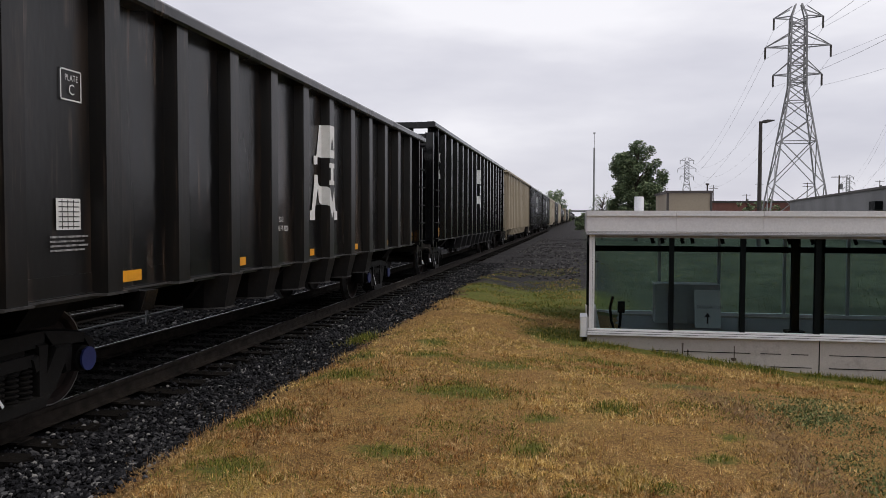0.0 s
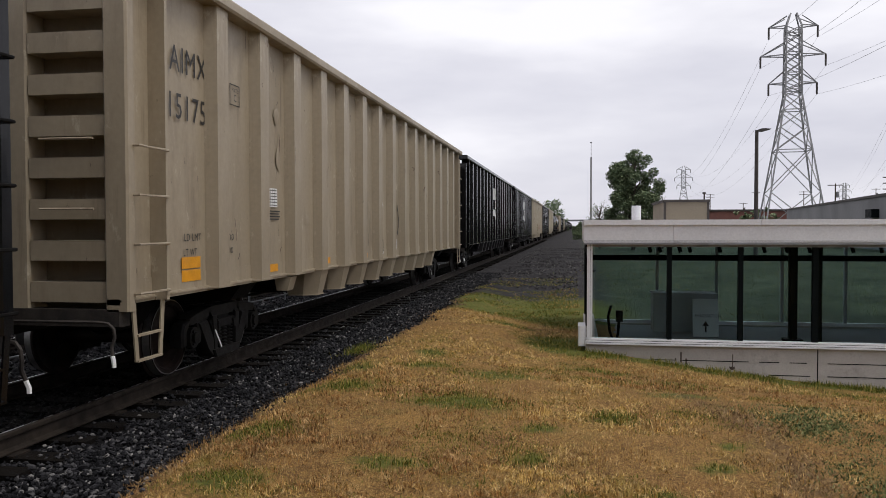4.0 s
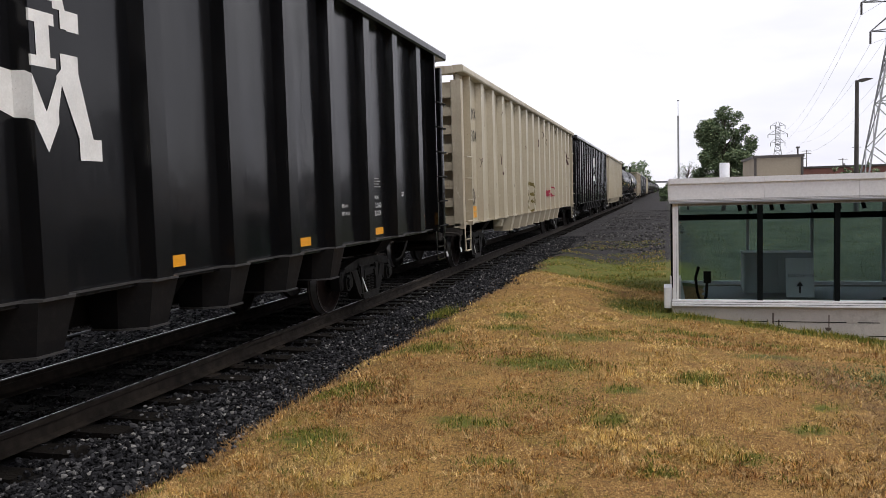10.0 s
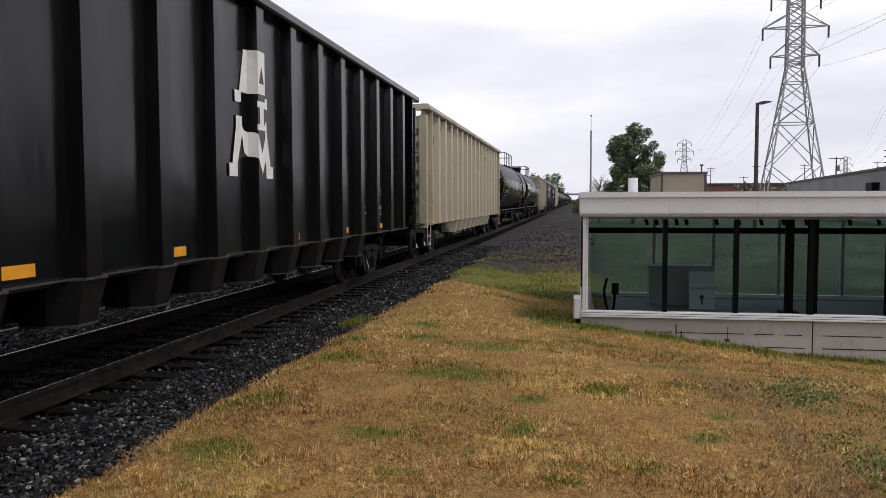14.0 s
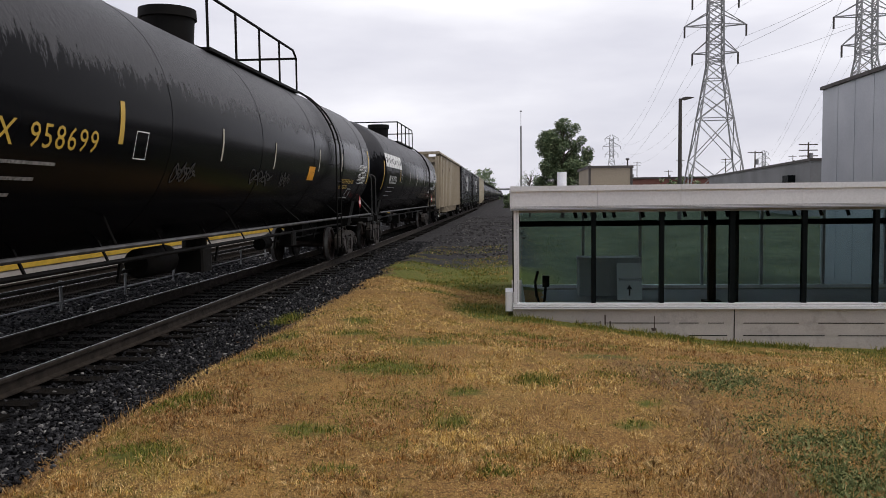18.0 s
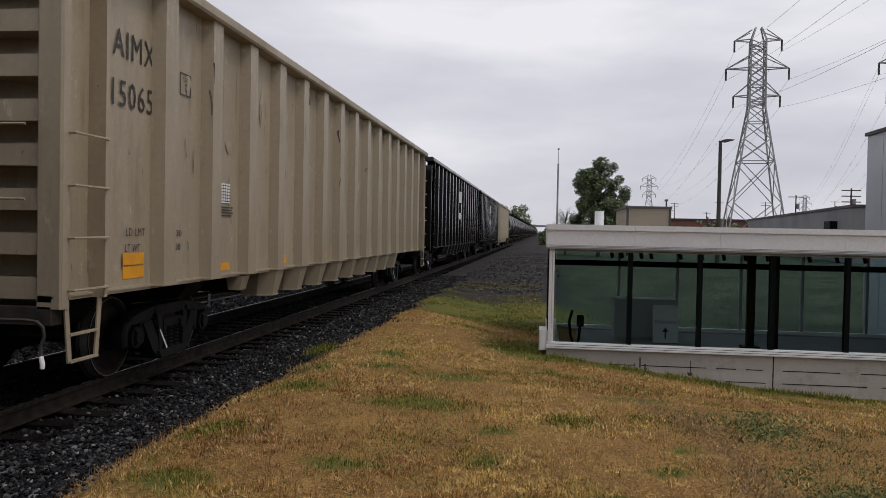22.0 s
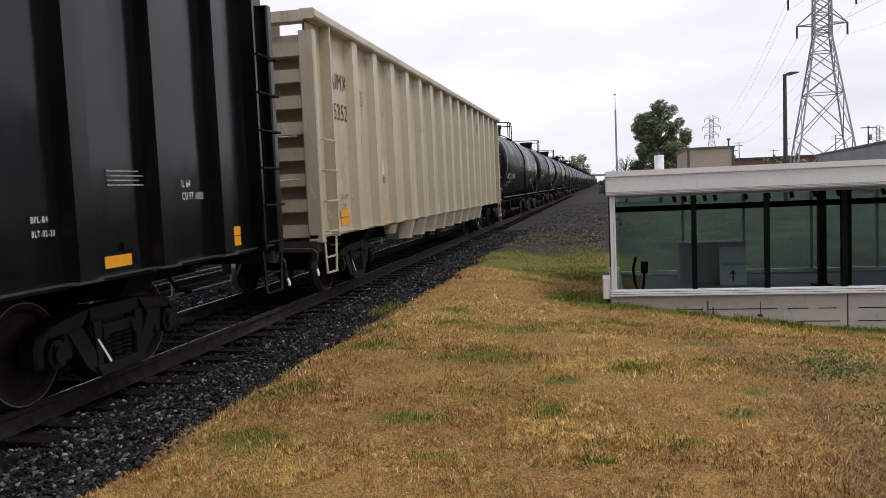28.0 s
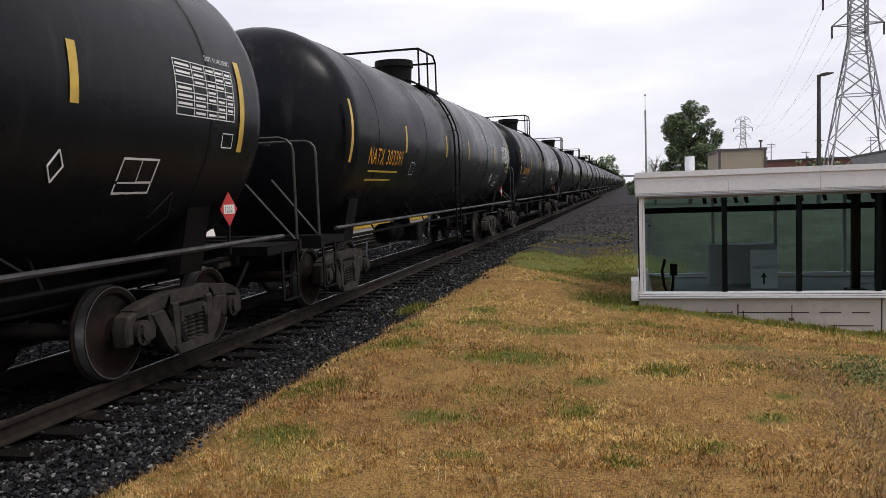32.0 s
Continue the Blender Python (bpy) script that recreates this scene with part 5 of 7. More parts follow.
def build_tank(slot, R, zc, kind, label, detail=True):
    """A tank car that fills slot metres of the train, its front coupler face at y 0."""
    car = thing("tank_car", label, "railway car", group="cars of the freight train")
    t0, t1 = 0.95, slot - 0.95
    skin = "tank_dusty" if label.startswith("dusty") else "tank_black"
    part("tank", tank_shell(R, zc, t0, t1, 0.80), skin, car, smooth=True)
    for y in ((2.71, 5.86, 9.4, 12.9, 16.1) if kind == "oil" else (2.9, 6.4, 10.0, 13.6, 16.6, 19.2)):
        g = Geo().lathe([(y - 0.02, R), (y - 0.012, R + 0.006), (y + 0.012, R + 0.006), (y + 0.02, R)], (0, 0, zc), "y", 48)
        part("weld_seam", g, skin, car, smooth=True)
    tb = 2.41
    for y, d in ((tb, 1), (slot - tb, -1)):
        add_truck(car, y, detail, "cast_steel")
        # saddle and stub sill
        part("saddle", Geo().prism([(-1.30, zc - R * 0.55), (1.30, zc - R * 0.55), (1.12, 0.95), (0.35, 0.78), (-0.35, 0.78), (-1.12, 0.95)], y - 0.22, y + 0.22), "under_black", car)
    for a, b in ((0.25, 4.3), (slot - 4.3, slot - 0.25)):
        part("stub_sill", Geo().box(-0.24, 0.24, a, b, 0.76, 1.08), "under_black", car)
    for y0, d in ((0.35, 1), (slot - 0.35, -1)):
        a, b = sorted((y0, y0 + d * 0.95))
        part("end_platform", Geo().box(-1.48, 1.48, a, b, 1.02, 1.13), "under_black", car)
        part("end_sill", Geo().box(-1.50, 1.50, *sorted((y0 - d * 0.02, y0 + d * 0.06)), 0.98, 1.16), "under_black", car)
        # hoop handrail and stirrup on both corners
        for s in (1, -1):
            h = Geo().tube([(s * 1.46, y0 + d * 0.03, 1.1), (s * 1.46, y0 + d * 0.03, 2.30), (s * 1.44, y0 + d * 0.04, 2.38), (s * 1.38, y0 + d * 0.05, 2.44), (s * 1.28, y0 + d * 0.06, 2.47), (s * 0.55, y0 + d * 0.10, 2.47), (s * 0.5, y0 + d * 0.6, 2.47)], 0.02)
            h.tube([(s * 1.44, y0 + d * 0.05, 1.16), (s * 0.75, y0 + d * 0.10, 1.95)], 0.016)
            # paler than the other black parts, so the hoop looks lit
            part("handrail", h, "lit_black", car)
            st = Geo()
            for y in (y0 + d * 0.1, y0 + d * 0.55):
                st.bar((s * 1.48, y, 1.05), (s * 1.48, y, 0.42), 0.018, 0.06)
            for z in (0.42, 0.72):
                st.bar((s * 1.48, y0 + d * 0.1, z), (s * 1.48, y0 + d * 0.55, z), 0.05, 0.02)
            part("sill_step", st, "under_black", car)
        c = part("coupler", shared("coupler", coupler_mesh), None, car)
        c.matrix_basis = pose(0, 0.75 if d > 0 else slot - 0.75, 0, 0, 0, 0 if d > 0 else 180)
        c = part("air_hose", shared("hose", hose_mesh), None, car)
        c.matrix_basis = pose(0, 0.6 if d > 0 else slot - 0.6, 0, 0, 0, 0 if d > 0 else 180)
    for s in (1, -1):
        # the lit look of this rail is in its paler colour too
        part("side_rail", Geo().rod((s * 1.50, 0.9, 1.23), (s * 1.50, slot - 0.9, 1.23), 0.028, 8), "lit_black", car, smooth=True)
        for k in range(4):
            y = 5.2 + (slot - 10.4) * k / 3
            part("rail_bracket", Geo().bar((s * 1.50, y, 1.23), (s * 1.20, y + (0.3 if k < 2 else -0.3), zc - 1.15), 0.02, 0.02), "under_black", car)
    mid = slot / 2
    if detail:
        part("brake_pipe", Geo().rod((0.95, 1.2, 0.99), (0.95, slot - 1.2, 0.99), 0.03, 8), "under_black", car, smooth=True)
        part("brake_rod", Geo().rod((0.55, 2.6, 0.78), (0.55, slot - 2.6, 0.78), 0.022, 6), "under_black", car, smooth=True)
        part("brake_reservoir", Geo().lathe([(0, 0.01), (0, 0.17), (0.06, 0.21), (0.94, 0.21), (1.0, 0.17), (1.0, 0.01)], (0.62, mid - 3.6, 0.86), "y", 16), "under_black", car, smooth=True)
        part("control_valve", Geo().box(0.6, 1.05, mid - 2.3, mid - 1.9, 0.62, 0.98, 0.03), "under_black", car)
        part("brake_cylinder", Geo().lathe([(0, 0.01), (0, 0.13), (0.5, 0.13), (0.56, 0.05), (0.8, 0.03), (0.8, 0.01)], (0.7, mid + 1.6, 0.82), "y", 14), "under_black", car, smooth=True)
        part("valve_box", Geo().box(0.7, 1.0, mid + 3.0, mid + 3.35, 0.7, 1.0, 0.03), "under_black", car)
        for k in range(9):
            y = 4.4 + (slot - 8.8) * k / 8
            part("hanger", Geo().bar((0.95, y, 0.99), (0.75, y + 0.05, 1.35), 0.02, 0.04), "under_black", car)
            if k % 2:
                part("hanger", Geo().bar((0.95, y + 0.3, 1.0), (0.9, y + 0.3, 0.72), 0.03, 0.06), "under_black", car)
    dome_y = 10.2 if kind == "lpg" else 9.3
    rd, crown = 0.44, zc + R
    d = Geo().rod((0, dome_y, crown - 0.12), (0, dome_y, crown + 0.40), rd - 0.03, 24, rd)
    d.rod((0, dome_y, crown + 0.40), (0, dome_y, crown + 0.56), rd + 0.04, 24, rd + 0.03)
    part("dome", d, "under_black", car, "flat-topped black manway dome", smooth=True)
    # walkways beside the dome and their railing
    p0, p1 = (9.5, 14.9) if kind == "lpg" else (8.1, 9.75)
    w, n = 0.95, 5 if kind == "lpg" else 3
    for s in (1, -1):
        part("walkway", Geo().box(min(s * 0.62, s * 0.98), max(s * 0.62, s * 0.98), p0, p1 + 0.1, crown - 0.25, crown - 0.20), "under_black", car)
        part("handrail", Geo().tube([(s * w, p0, crown + 0.62), (s * w, p1 - 0.25, crown + 0.66), (s * w, p1, crown + 0.52)], 0.026), "under_black", car, smooth=True)
        for i in range(n):
            y = p0 + (p1 - p0) * i / (n - 1)
            part("rail_post", Geo().rod((s * w, y, crown - 0.22), (s * w, y, crown + (0.64 if i < n - 1 else 0.52)), 0.024, 6), "under_black", car, smooth=True)
    part("handrail", Geo().rod((-w, p0, crown + 0.62), (w, p0, crown + 0.62), 0.026, 6), "under_black", car, smooth=True)
    part("handrail", Geo().rod((-w, p1, crown + 0.52), (w, p1, crown + 0.52), 0.026, 6), "under_black", car, smooth=True)
    # side ladder that follows the shell
    ly = 15.4 if kind == "lpg" else 8.2
    for y in (ly, ly + 0.46):
        lad = Geo()
        pts = [(R + 0.05, y, 0.45), (R + 0.06, y, zc)]
        for i in range(1, 9):
            a = math.radians(i * 9.0)
            pts.append(((R + 0.07) * math.cos(a), y, zc + (R + 0.07) * math.sin(a)))
        lad.tube(pts, 0.022)
        part("stringer", lad, "under_black", car)
    for i in range(6):
        z = 0.6 + i * 0.38
        part("rung", Geo().rod((R + 0.05, ly, z), (R + 0.05, ly + 0.46, z), 0.014, 6), "under_black", car)
    for i in range(1, 6):
        a = math.radians(i * 13.0)
        x, z = (R + 0.07) * math.cos(a), zc + (R + 0.07) * math.sin(a)
        part("rung", Geo().rod((x, ly, z), (x, ly + 0.46, z), 0.014, 6), "under_black", car)
    part("outlet", Geo().rod((0, mid, zc - R + 0.05), (0, mid, zc - R - 0.35), 0.22, 14), "under_black", car)
    return car


def tank_stripes(car, R, zc, slot, material="yellow_stripe"):
    if slot < 20:
        rows = ((1.33, 2.19, 3.13), (4.28, 2.44, 2.92), (7.58, 2.45, 2.93), (10.1, 2.45, 2.93), (14.02, 2.48, 2.95), (16.67, 2.21, 3.16))
    else:
        rows = ((1.0, 2.0, 2.95), (5.06, 2.33, 2.78), (8.1, 2.28, 2.74), (10.7, 2.25, 2.71), (14.0, 2.31, 2.78), (16.33, 2.32, 2.8), (20.02, 2.14, 3.09))
    for i, (y, z0, z1) in enumerate(rows):
        faded = slot > 20 and 2 <= i <= 5
        arc_strip(car, R, zc, y, y + (0.06 if faded else 0.10), z0, z1, "faded_stripe" if faded else material, "reflector", "pale faded reflective stripe" if faded else "yellow reflective stripe")


def placard(car, R, y, z, digits):
    part("placard_post", Geo().box(R - 0.03, R, y - 0.02, y + 0.02, 1.1, z), "under_black", car)
    g = Geo().prism([(y, z - 0.19), (y + 0.19, z), (y, z + 0.19), (y - 0.19, z)], R, R + 0.006, "x")
    ob = part("placard", g, "placard_red", car, "red diamond hazard placard")
    part("placard_field", Geo().box(R + 0.006, R + 0.009, y - 0.12, y + 0.12, z - 0.05, z + 0.05), "white_paint", ob)
    lettering(ob, digits, "dark_lettering", R + 0.011, y - 0.105, z - 0.035, 0.095, 0.85)


M["placard_red"] = surface("placard_red", (0.55, 0.03, 0.03), None, 0.45, relief=0)


def place_car(car, front):
    """front: where the car's own origin is along the track at 0 s."""
    CARS.append((car, front))
    car.matrix_world = pose(TX, front, 0)


def build_train():
    def lead(i):
        return LEAD1 + (i - 1) * PITCH
    # the short dirty car that is passing at the start
    L0 = 17.9
    car, ribs = build_gondola("old", L0, 3.86, 12, "black high-sided gondola car streaked with rust and dust")
    mark_gondola(car, ribs, L0, 3.86, "old", "10078", ("52-3 4000", "400", "200", "0"))
    painted(car, ribs, emblem, 0.80, ribs[6], 1.72, 3.27, "white_paint", "emblem", "white stacked block emblem")
    blue_caps(car)
    place_car(car, LEAD1 - GAP - L0)
    H = 4.45
    order = [(1, "black", "20346"), (2, "tan", "15175"), (3, "black", "20338"), (4, "black", "20032"), (5, "pale", "15304"), (6, "black", "20102"), (7, "pale", "15221"),
             (10, "tan", "15065"), (11, "black", "20010"), (12, "black", "20202"), (13, "pale", "15352")]
    for i, style, number in order:
        names = {"black": "black high-sided gondola car with white lettering and emblem", "old": "black gondola car with rust streaks and white emblem",
                 "tan": "weathered tan high-sided gondola car with dark lettering", "pale": "pale beige gondola car with graffiti along its side" if i == 5 else "pale beige gondola car with scuffed and dented sides"}
        car, ribs = build_gondola(style, LENGTH, H, 15, names[style])
        dark = style in ("black", "old")
        mark_gondola(car, ribs, LENGTH, H, style, number, ("64 6000", "4600", "1400", "0") if dark else ("64 6400", "3100", "2300", "1"))
        if dark:
            painted(car, ribs, emblem, 0.80, ribs[7], 2.07, 3.71, "white_paint", "emblem", "white stacked block emblem")
        front = lead(i) if i < 8 else lead(i) + 2 * (TANK8 - PITCH)
        place_car(car, front)
        decorate(car, ribs, i)
    # two pressure tanks
    s8 = lead(8) - GAP / 2
    for k, (number, words) in enumerate((("958699", "lpg"), ("35551", "lpg"))):
        R, zc = 1.66, 2.71
        car = build_tank(TANK8, R, zc, "lpg", ("dusty" if k == 0 else "dusty mottled") + " black pressure tank car with a top walkway")
        tank_stripes(car, R, zc, TANK8)
        tank_marks(car, R, zc, TANK8, k, number)
        place_car(car, s8 + k * TANK8)
    # the long cut of tanks
    s14 = lead(14) + 2 * (TANK8 - PITCH) - GAP / 2
    R, zc, slot = 1.66, 2.71, 18.83
    for k in range(27):
        if k < 4:
            car = build_tank(slot, R, zc, "oil", "black tank car with yellow stripes and white stencils", k < 3)
            tank_stripes(car, R, zc, slot)
            if k < 3:
                tank_marks(car, R, zc, slot, 2 + k, ("301809", "303391", "303407", "303415")[k])
            last = car
        else:
            car = copy_thing(last, pose(0, 0, 0))
        place_car(car, s14 + k * slot)


# sprayed lines for the pale car, panel by panel: colour, width, (y, z) from the near edge of the panel
SPRAY = (
    (0, "black_spray", 0.05, ((0.62, 1.42), (0.66, 1.85), (0.72, 1.45), (0.80, 1.78))), (0, "black_spray", 0.05, ((0.80, 1.45), (0.95, 1.92), (1.0, 1.6), (1.12, 1.9), (1.18, 1.66))),
    (0, "black_spray", 0.045, ((1.25, 1.62), (1.38, 1.84), (1.52, 1.66), (1.40, 1.5), (1.28, 1.62))),
    (1, "black_spray", 0.045, ((0.05, 1.55), (0.12, 2.05), (0.10, 1.8), (0.30, 2.02))), (1, "black_spray", 0.045, ((0.12, 1.8), (0.35, 1.72), (0.42, 1.86), (0.30, 1.95))), (1, "black_spray", 0.05, ((0.1, 1.40), (0.45, 1.34), (0.38, 1.44))),
    (2, "black_spray", 0.045, ((0.12, 2.05), (0.38, 2.0), (0.30, 1.82), (0.14, 1.76), (0.40, 1.70), (0.34, 1.48), (0.12, 1.46))),
    (3, "black_spray", 0.045, ((0.12, 2.08), (0.25, 1.95), (0.10, 1.8), (0.38, 1.78), (0.20, 1.52))),
    (4, "black_spray", 0.05, ((0.06, 2.02), (0.08, 1.72), (0.25, 1.58), (0.46, 1.68), (0.54, 2.0))), (4, "black_spray", 0.05, ((0.47, 2.02), (0.56, 1.98), (0.64, 1.9))),
    (5, "black_spray", 0.05, ((0.02, 2.0), (0.30, 1.96), (0.46, 1.76), (0.30, 1.58), (0.04, 1.58))), (5, "black_spray", 0.04, ((0.16, 1.80), (0.17, 1.70))), (5, "black_spray", 0.04, ((0.28, 1.80), (0.29, 1.70))),
)
# bolder sprayed lines of the pale car: colour, width, (y, z) along the car
BOLD = (
    ("olive_spray", 0.085, ((8.32, 1.91), (8.31, 2.0), (8.59, 2.07), (8.64, 2.14), (8.63, 2.24), (8.74, 2.29), (8.78, 2.17), (9.13, 2.26), (9.07, 2.12), (9.32, 2.04), (9.48, 1.92), (9.61, 1.89), (9.53, 1.77), (9.4, 1.67), (9.52, 1.62), (9.44, 1.5), (9.45, 1.41), (9.89, 1.5))),
    ("olive_spray", 0.05, ((9.87, 1.48), (9.5, 1.25), (9.38, 1.11))),
    ("olive_spray", 0.09, ((8.29, 1.81), (8.3, 1.67), (8.6, 1.6), (8.36, 1.48), (8.24, 1.43), (8.22, 1.33), (8.34, 1.25), (8.59, 1.25))),
    ("olive_spray", 0.07, ((8.65, 1.37), (8.76, 1.28), (8.94, 1.36), (9.03, 1.23), (9.23, 1.3))),
    ("olive_spray", 0.06, ((8.66, 1.68), (8.73, 1.74), (8.81, 1.67), (8.71, 1.55), (8.66, 1.42), (8.78, 1.5), (8.72, 1.32), (8.83, 1.4))),
    ("black_spray", 0.045, ((8.64, 1.94), (8.69, 2.05), (8.79, 2.08), (8.74, 1.9), (8.81, 1.79), (8.82, 2.03), (8.96, 2.08), (8.9, 1.9), (9.04, 1.74), (9.01, 1.94), (8.95, 1.99))),
    ("black_spray", 0.045, ((8.99, 2.08), (9.11, 1.94), (9.01, 1.87), (9.12, 1.78))),
    ("black_spray", 0.05, ((8.92, 1.69), (8.94, 1.53), (9.04, 1.67), (9.1, 1.52), (9.19, 1.71), (9.29, 1.78))),
    ("black_spray", 0.06, ((9.05, 1.62), (9.3, 1.56), (9.19, 1.45), (9.09, 1.55), (9.26, 1.42))),
    ("black_spray", 0.06, ((8.87, 1.54), (8.88, 1.51))),
    ("black_spray", 0.06, ((8.93, 1.46), (8.95, 1.44))),
    ("black_spray", 0.06, ((9.12, 1.4), (9.14, 1.38))),
    ("black_spray", 0.05, ((9.22, 1.47), (9.22, 1.42))),
    ("red_spray", 0.05, ((9.92, 1.42), (9.95, 1.76), (10.09, 1.63), (10.14, 1.53), (9.93, 1.39))),
    ("red_spray", 0.04, ((10.19, 1.6), (10.34, 1.56), (10.29, 1.43), (10.17, 1.41), (10.15, 1.54), (10.21, 1.6))),
    ("red_spray", 0.03, ((10.18, 1.51), (10.32, 1.5))),
    ("red_spray", 0.05, ((10.32, 1.34), (10.46, 1.78), (10.52, 1.56), (10.37, 1.28), (10.34, 1.45), (10.45, 1.7))),
    ("red_spray", 0.06, ((11.33, 1.69), (11.46, 1.73), (11.4, 1.45), (11.31, 1.43), (11.29, 1.61), (11.43, 1.69))),
    ("red_spray", 0.06, ((11.6, 1.83), (11.71, 1.63), (11.56, 1.41), (11.73, 1.6))),
    ("black_spray", 0.05, ((7.81, 1.88), (7.88, 1.86), (7.9, 1.75), (7.84, 1.61), (7.78, 1.57))),
    ("red_spray", 0.05, ((13.72, 1.95), (13.79, 1.97), (13.87, 1.93), (13.94, 1.86), (14.01, 1.96), (14.12, 2.0), (14.21, 1.95), (14.27, 1.89), (14.3, 1.92), (14.45, 1.89), (14.59, 1.77), (14.52, 1.62), (14.34, 1.55), (14.18, 1.51), (14.07, 1.5), (13.95, 1.35), (13.87, 1.39), (13.69, 1.42))),
    ("red_spray", 0.045, ((13.71, 1.8), (13.77, 1.69), (13.8, 1.54), (13.82, 1.74), (13.9, 1.71), (13.91, 1.55))),
    ("red_spray", 0.045, ((14.02, 1.73), (14.09, 1.66), (14.01, 1.57), (13.94, 1.6), (13.98, 1.71))),
    ("red_spray", 0.045, ((14.2, 1.73), (14.27, 1.65), (14.25, 1.56), (14.36, 1.75), (14.41, 1.6))),
    ("red_spray", 0.05, ((12.89, 1.87), (13.09, 1.85))),
    ("red_spray", 0.07, ((12.89, 1.63), (12.93, 1.74), (12.96, 1.59), (13.02, 1.72), (13.05, 1.54), (13.13, 1.76), (13.17, 1.6), (13.27, 1.75), (13.19, 1.76), (13.3, 1.59), (13.24, 1.72), (13.27, 1.61), (13.3, 1.55))),
    ("blue_spray", 0.05, ((15.01, 2.09), (15.23, 2.11), (15.4, 2.06), (15.32, 1.97), (15.0, 1.97))),
    ("blue_spray", 0.05, ((15.0, 1.88), (15.21, 1.86), (15.36, 1.72), (15.27, 1.53), (15.02, 1.42))),
    ("blue_spray", 0.045, ((15.01, 1.7), (15.03, 1.52))),
    ("blue_spray", 0.05, ((16.34, 1.96), (16.53, 1.91), (16.67, 1.72), (16.55, 1.53), (16.32, 1.5))),
    ("blue_spray", 0.05, ((16.35, 1.73), (16.5, 1.69), (16.46, 1.57), (16.31, 1.52))),
    ("black_spray", 0.035, ((17.88, 1.91), (17.88, 1.66), (17.69, 1.48), (17.57, 1.67), (17.22, 1.5))),
    ("brown_spray", 0.03, ((18.89, 3.35), (18.89, 3.09), (18.91, 2.93))),
    ("brown_spray", 0.03, ((18.95, 3.36), (18.99, 3.16), (19.04, 2.97))),
    ("brown_spray", 0.03, ((19.0, 3.38), (19.08, 3.13), (19.1, 2.92))),
    ("brown_spray", 0.03, ((19.08, 3.4), (19.17, 3.11), (19.2, 2.87))),
    ("brown_spray", 0.03, ((19.19, 3.42), (19.25, 3.17), (19.31, 2.93))),
    ("brown_spray", 0.03, ((19.31, 3.45), (19.38, 3.2), (19.42, 2.93))),
    ("brown_spray", 0.03, ((19.38, 3.47), (19.45, 3.16), (19.49, 2.91))),
    ("brown_spray", 0.03, ((18.88, 2.87), (19.2, 2.9), (19.17, 2.84), (18.87, 2.79))),
    ("brown_spray", 0.03, ((18.87, 2.73), (19.06, 2.82), (19.2, 2.8), (18.96, 2.72))),
    ("brown_spray", 0.03, ((18.85, 2.7), (19.26, 2.71), (19.19, 2.72))),
    ("brown_spray", 0.03, ((19.1, 2.92), (19.13, 2.79), (19.05, 2.56))),
    ("brown_spray", 0.03, ((19.21, 2.94), (19.27, 2.83), (19.16, 2.7), (19.09, 2.54))),
    ("brown_spray", 0.03, ((19.42, 2.88), (19.3, 2.82), (19.19, 2.62), (19.13, 2.48), (19.08, 2.27))),
    ("brown_spray", 0.03, ((19.45, 3.39), (19.46, 3.23), (19.53, 3.19), (19.63, 3.25), (19.65, 3.37))),
    ("brown_spray", 0.03, ((19.61, 3.49), (19.71, 3.45), (19.72, 3.31), (19.67, 3.14))),
    ("blue_spray", 0.07, ((19.26, 1.96), (19.22, 2.07), (19.12, 2.09), (18.98, 2.02), (18.89, 1.87), (18.85, 1.69), (18.89, 1.56), (18.96, 1.5), (19.12, 1.53), (19.26, 1.62), (19.35, 1.76), (19.31, 1.79), (19.17, 1.76), (19.13, 1.69))),
    ("blue_spray", 0.06, ((19.35, 1.76), (19.3, 1.62), (19.24, 1.5))),
    ("black_spray", 0.012, ((19.06, 2.16), (19.2, 2.24), (19.33, 2.26), (19.45, 2.18))),
    ("black_spray", 0.012, ((19.09, 2.17), (19.26, 2.17), (19.36, 2.06), (19.47, 1.95))),
    ("black_spray", 0.07, ((20.01, 2.11), (20.09, 2.42), (20.14, 2.14), (20.04, 2.24))),
    ("black_spray", 0.06, ((20.41, 2.64), (20.24, 2.57), (20.25, 2.33), (20.39, 2.33))),
    ("black_spray", 0.05, ((20.26, 2.46), (20.37, 2.47))),
    ("black_spray", 0.05, ((20.36, 2.18), (20.42, 2.42), (20.48, 2.26), (20.59, 2.41), (20.51, 2.13))),
    ("black_spray", 0.05, ((20.63, 2.13), (20.42, 2.07), (20.43, 1.91), (20.66, 1.89), (20.61, 1.83), (20.43, 1.91))),
    ("black_spray", 0.05, ((20.09, 2.06), (20.33, 2.08), (20.18, 2.01), (20.09, 1.96))),
    ("black_spray", 0.045, ((20.43, 1.45), (20.41, 1.2))),
    ("black_spray", 0.045, ((20.56, 1.44), (20.48, 1.36), (20.58, 1.33), (20.59, 1.44), (20.52, 1.22))),
)
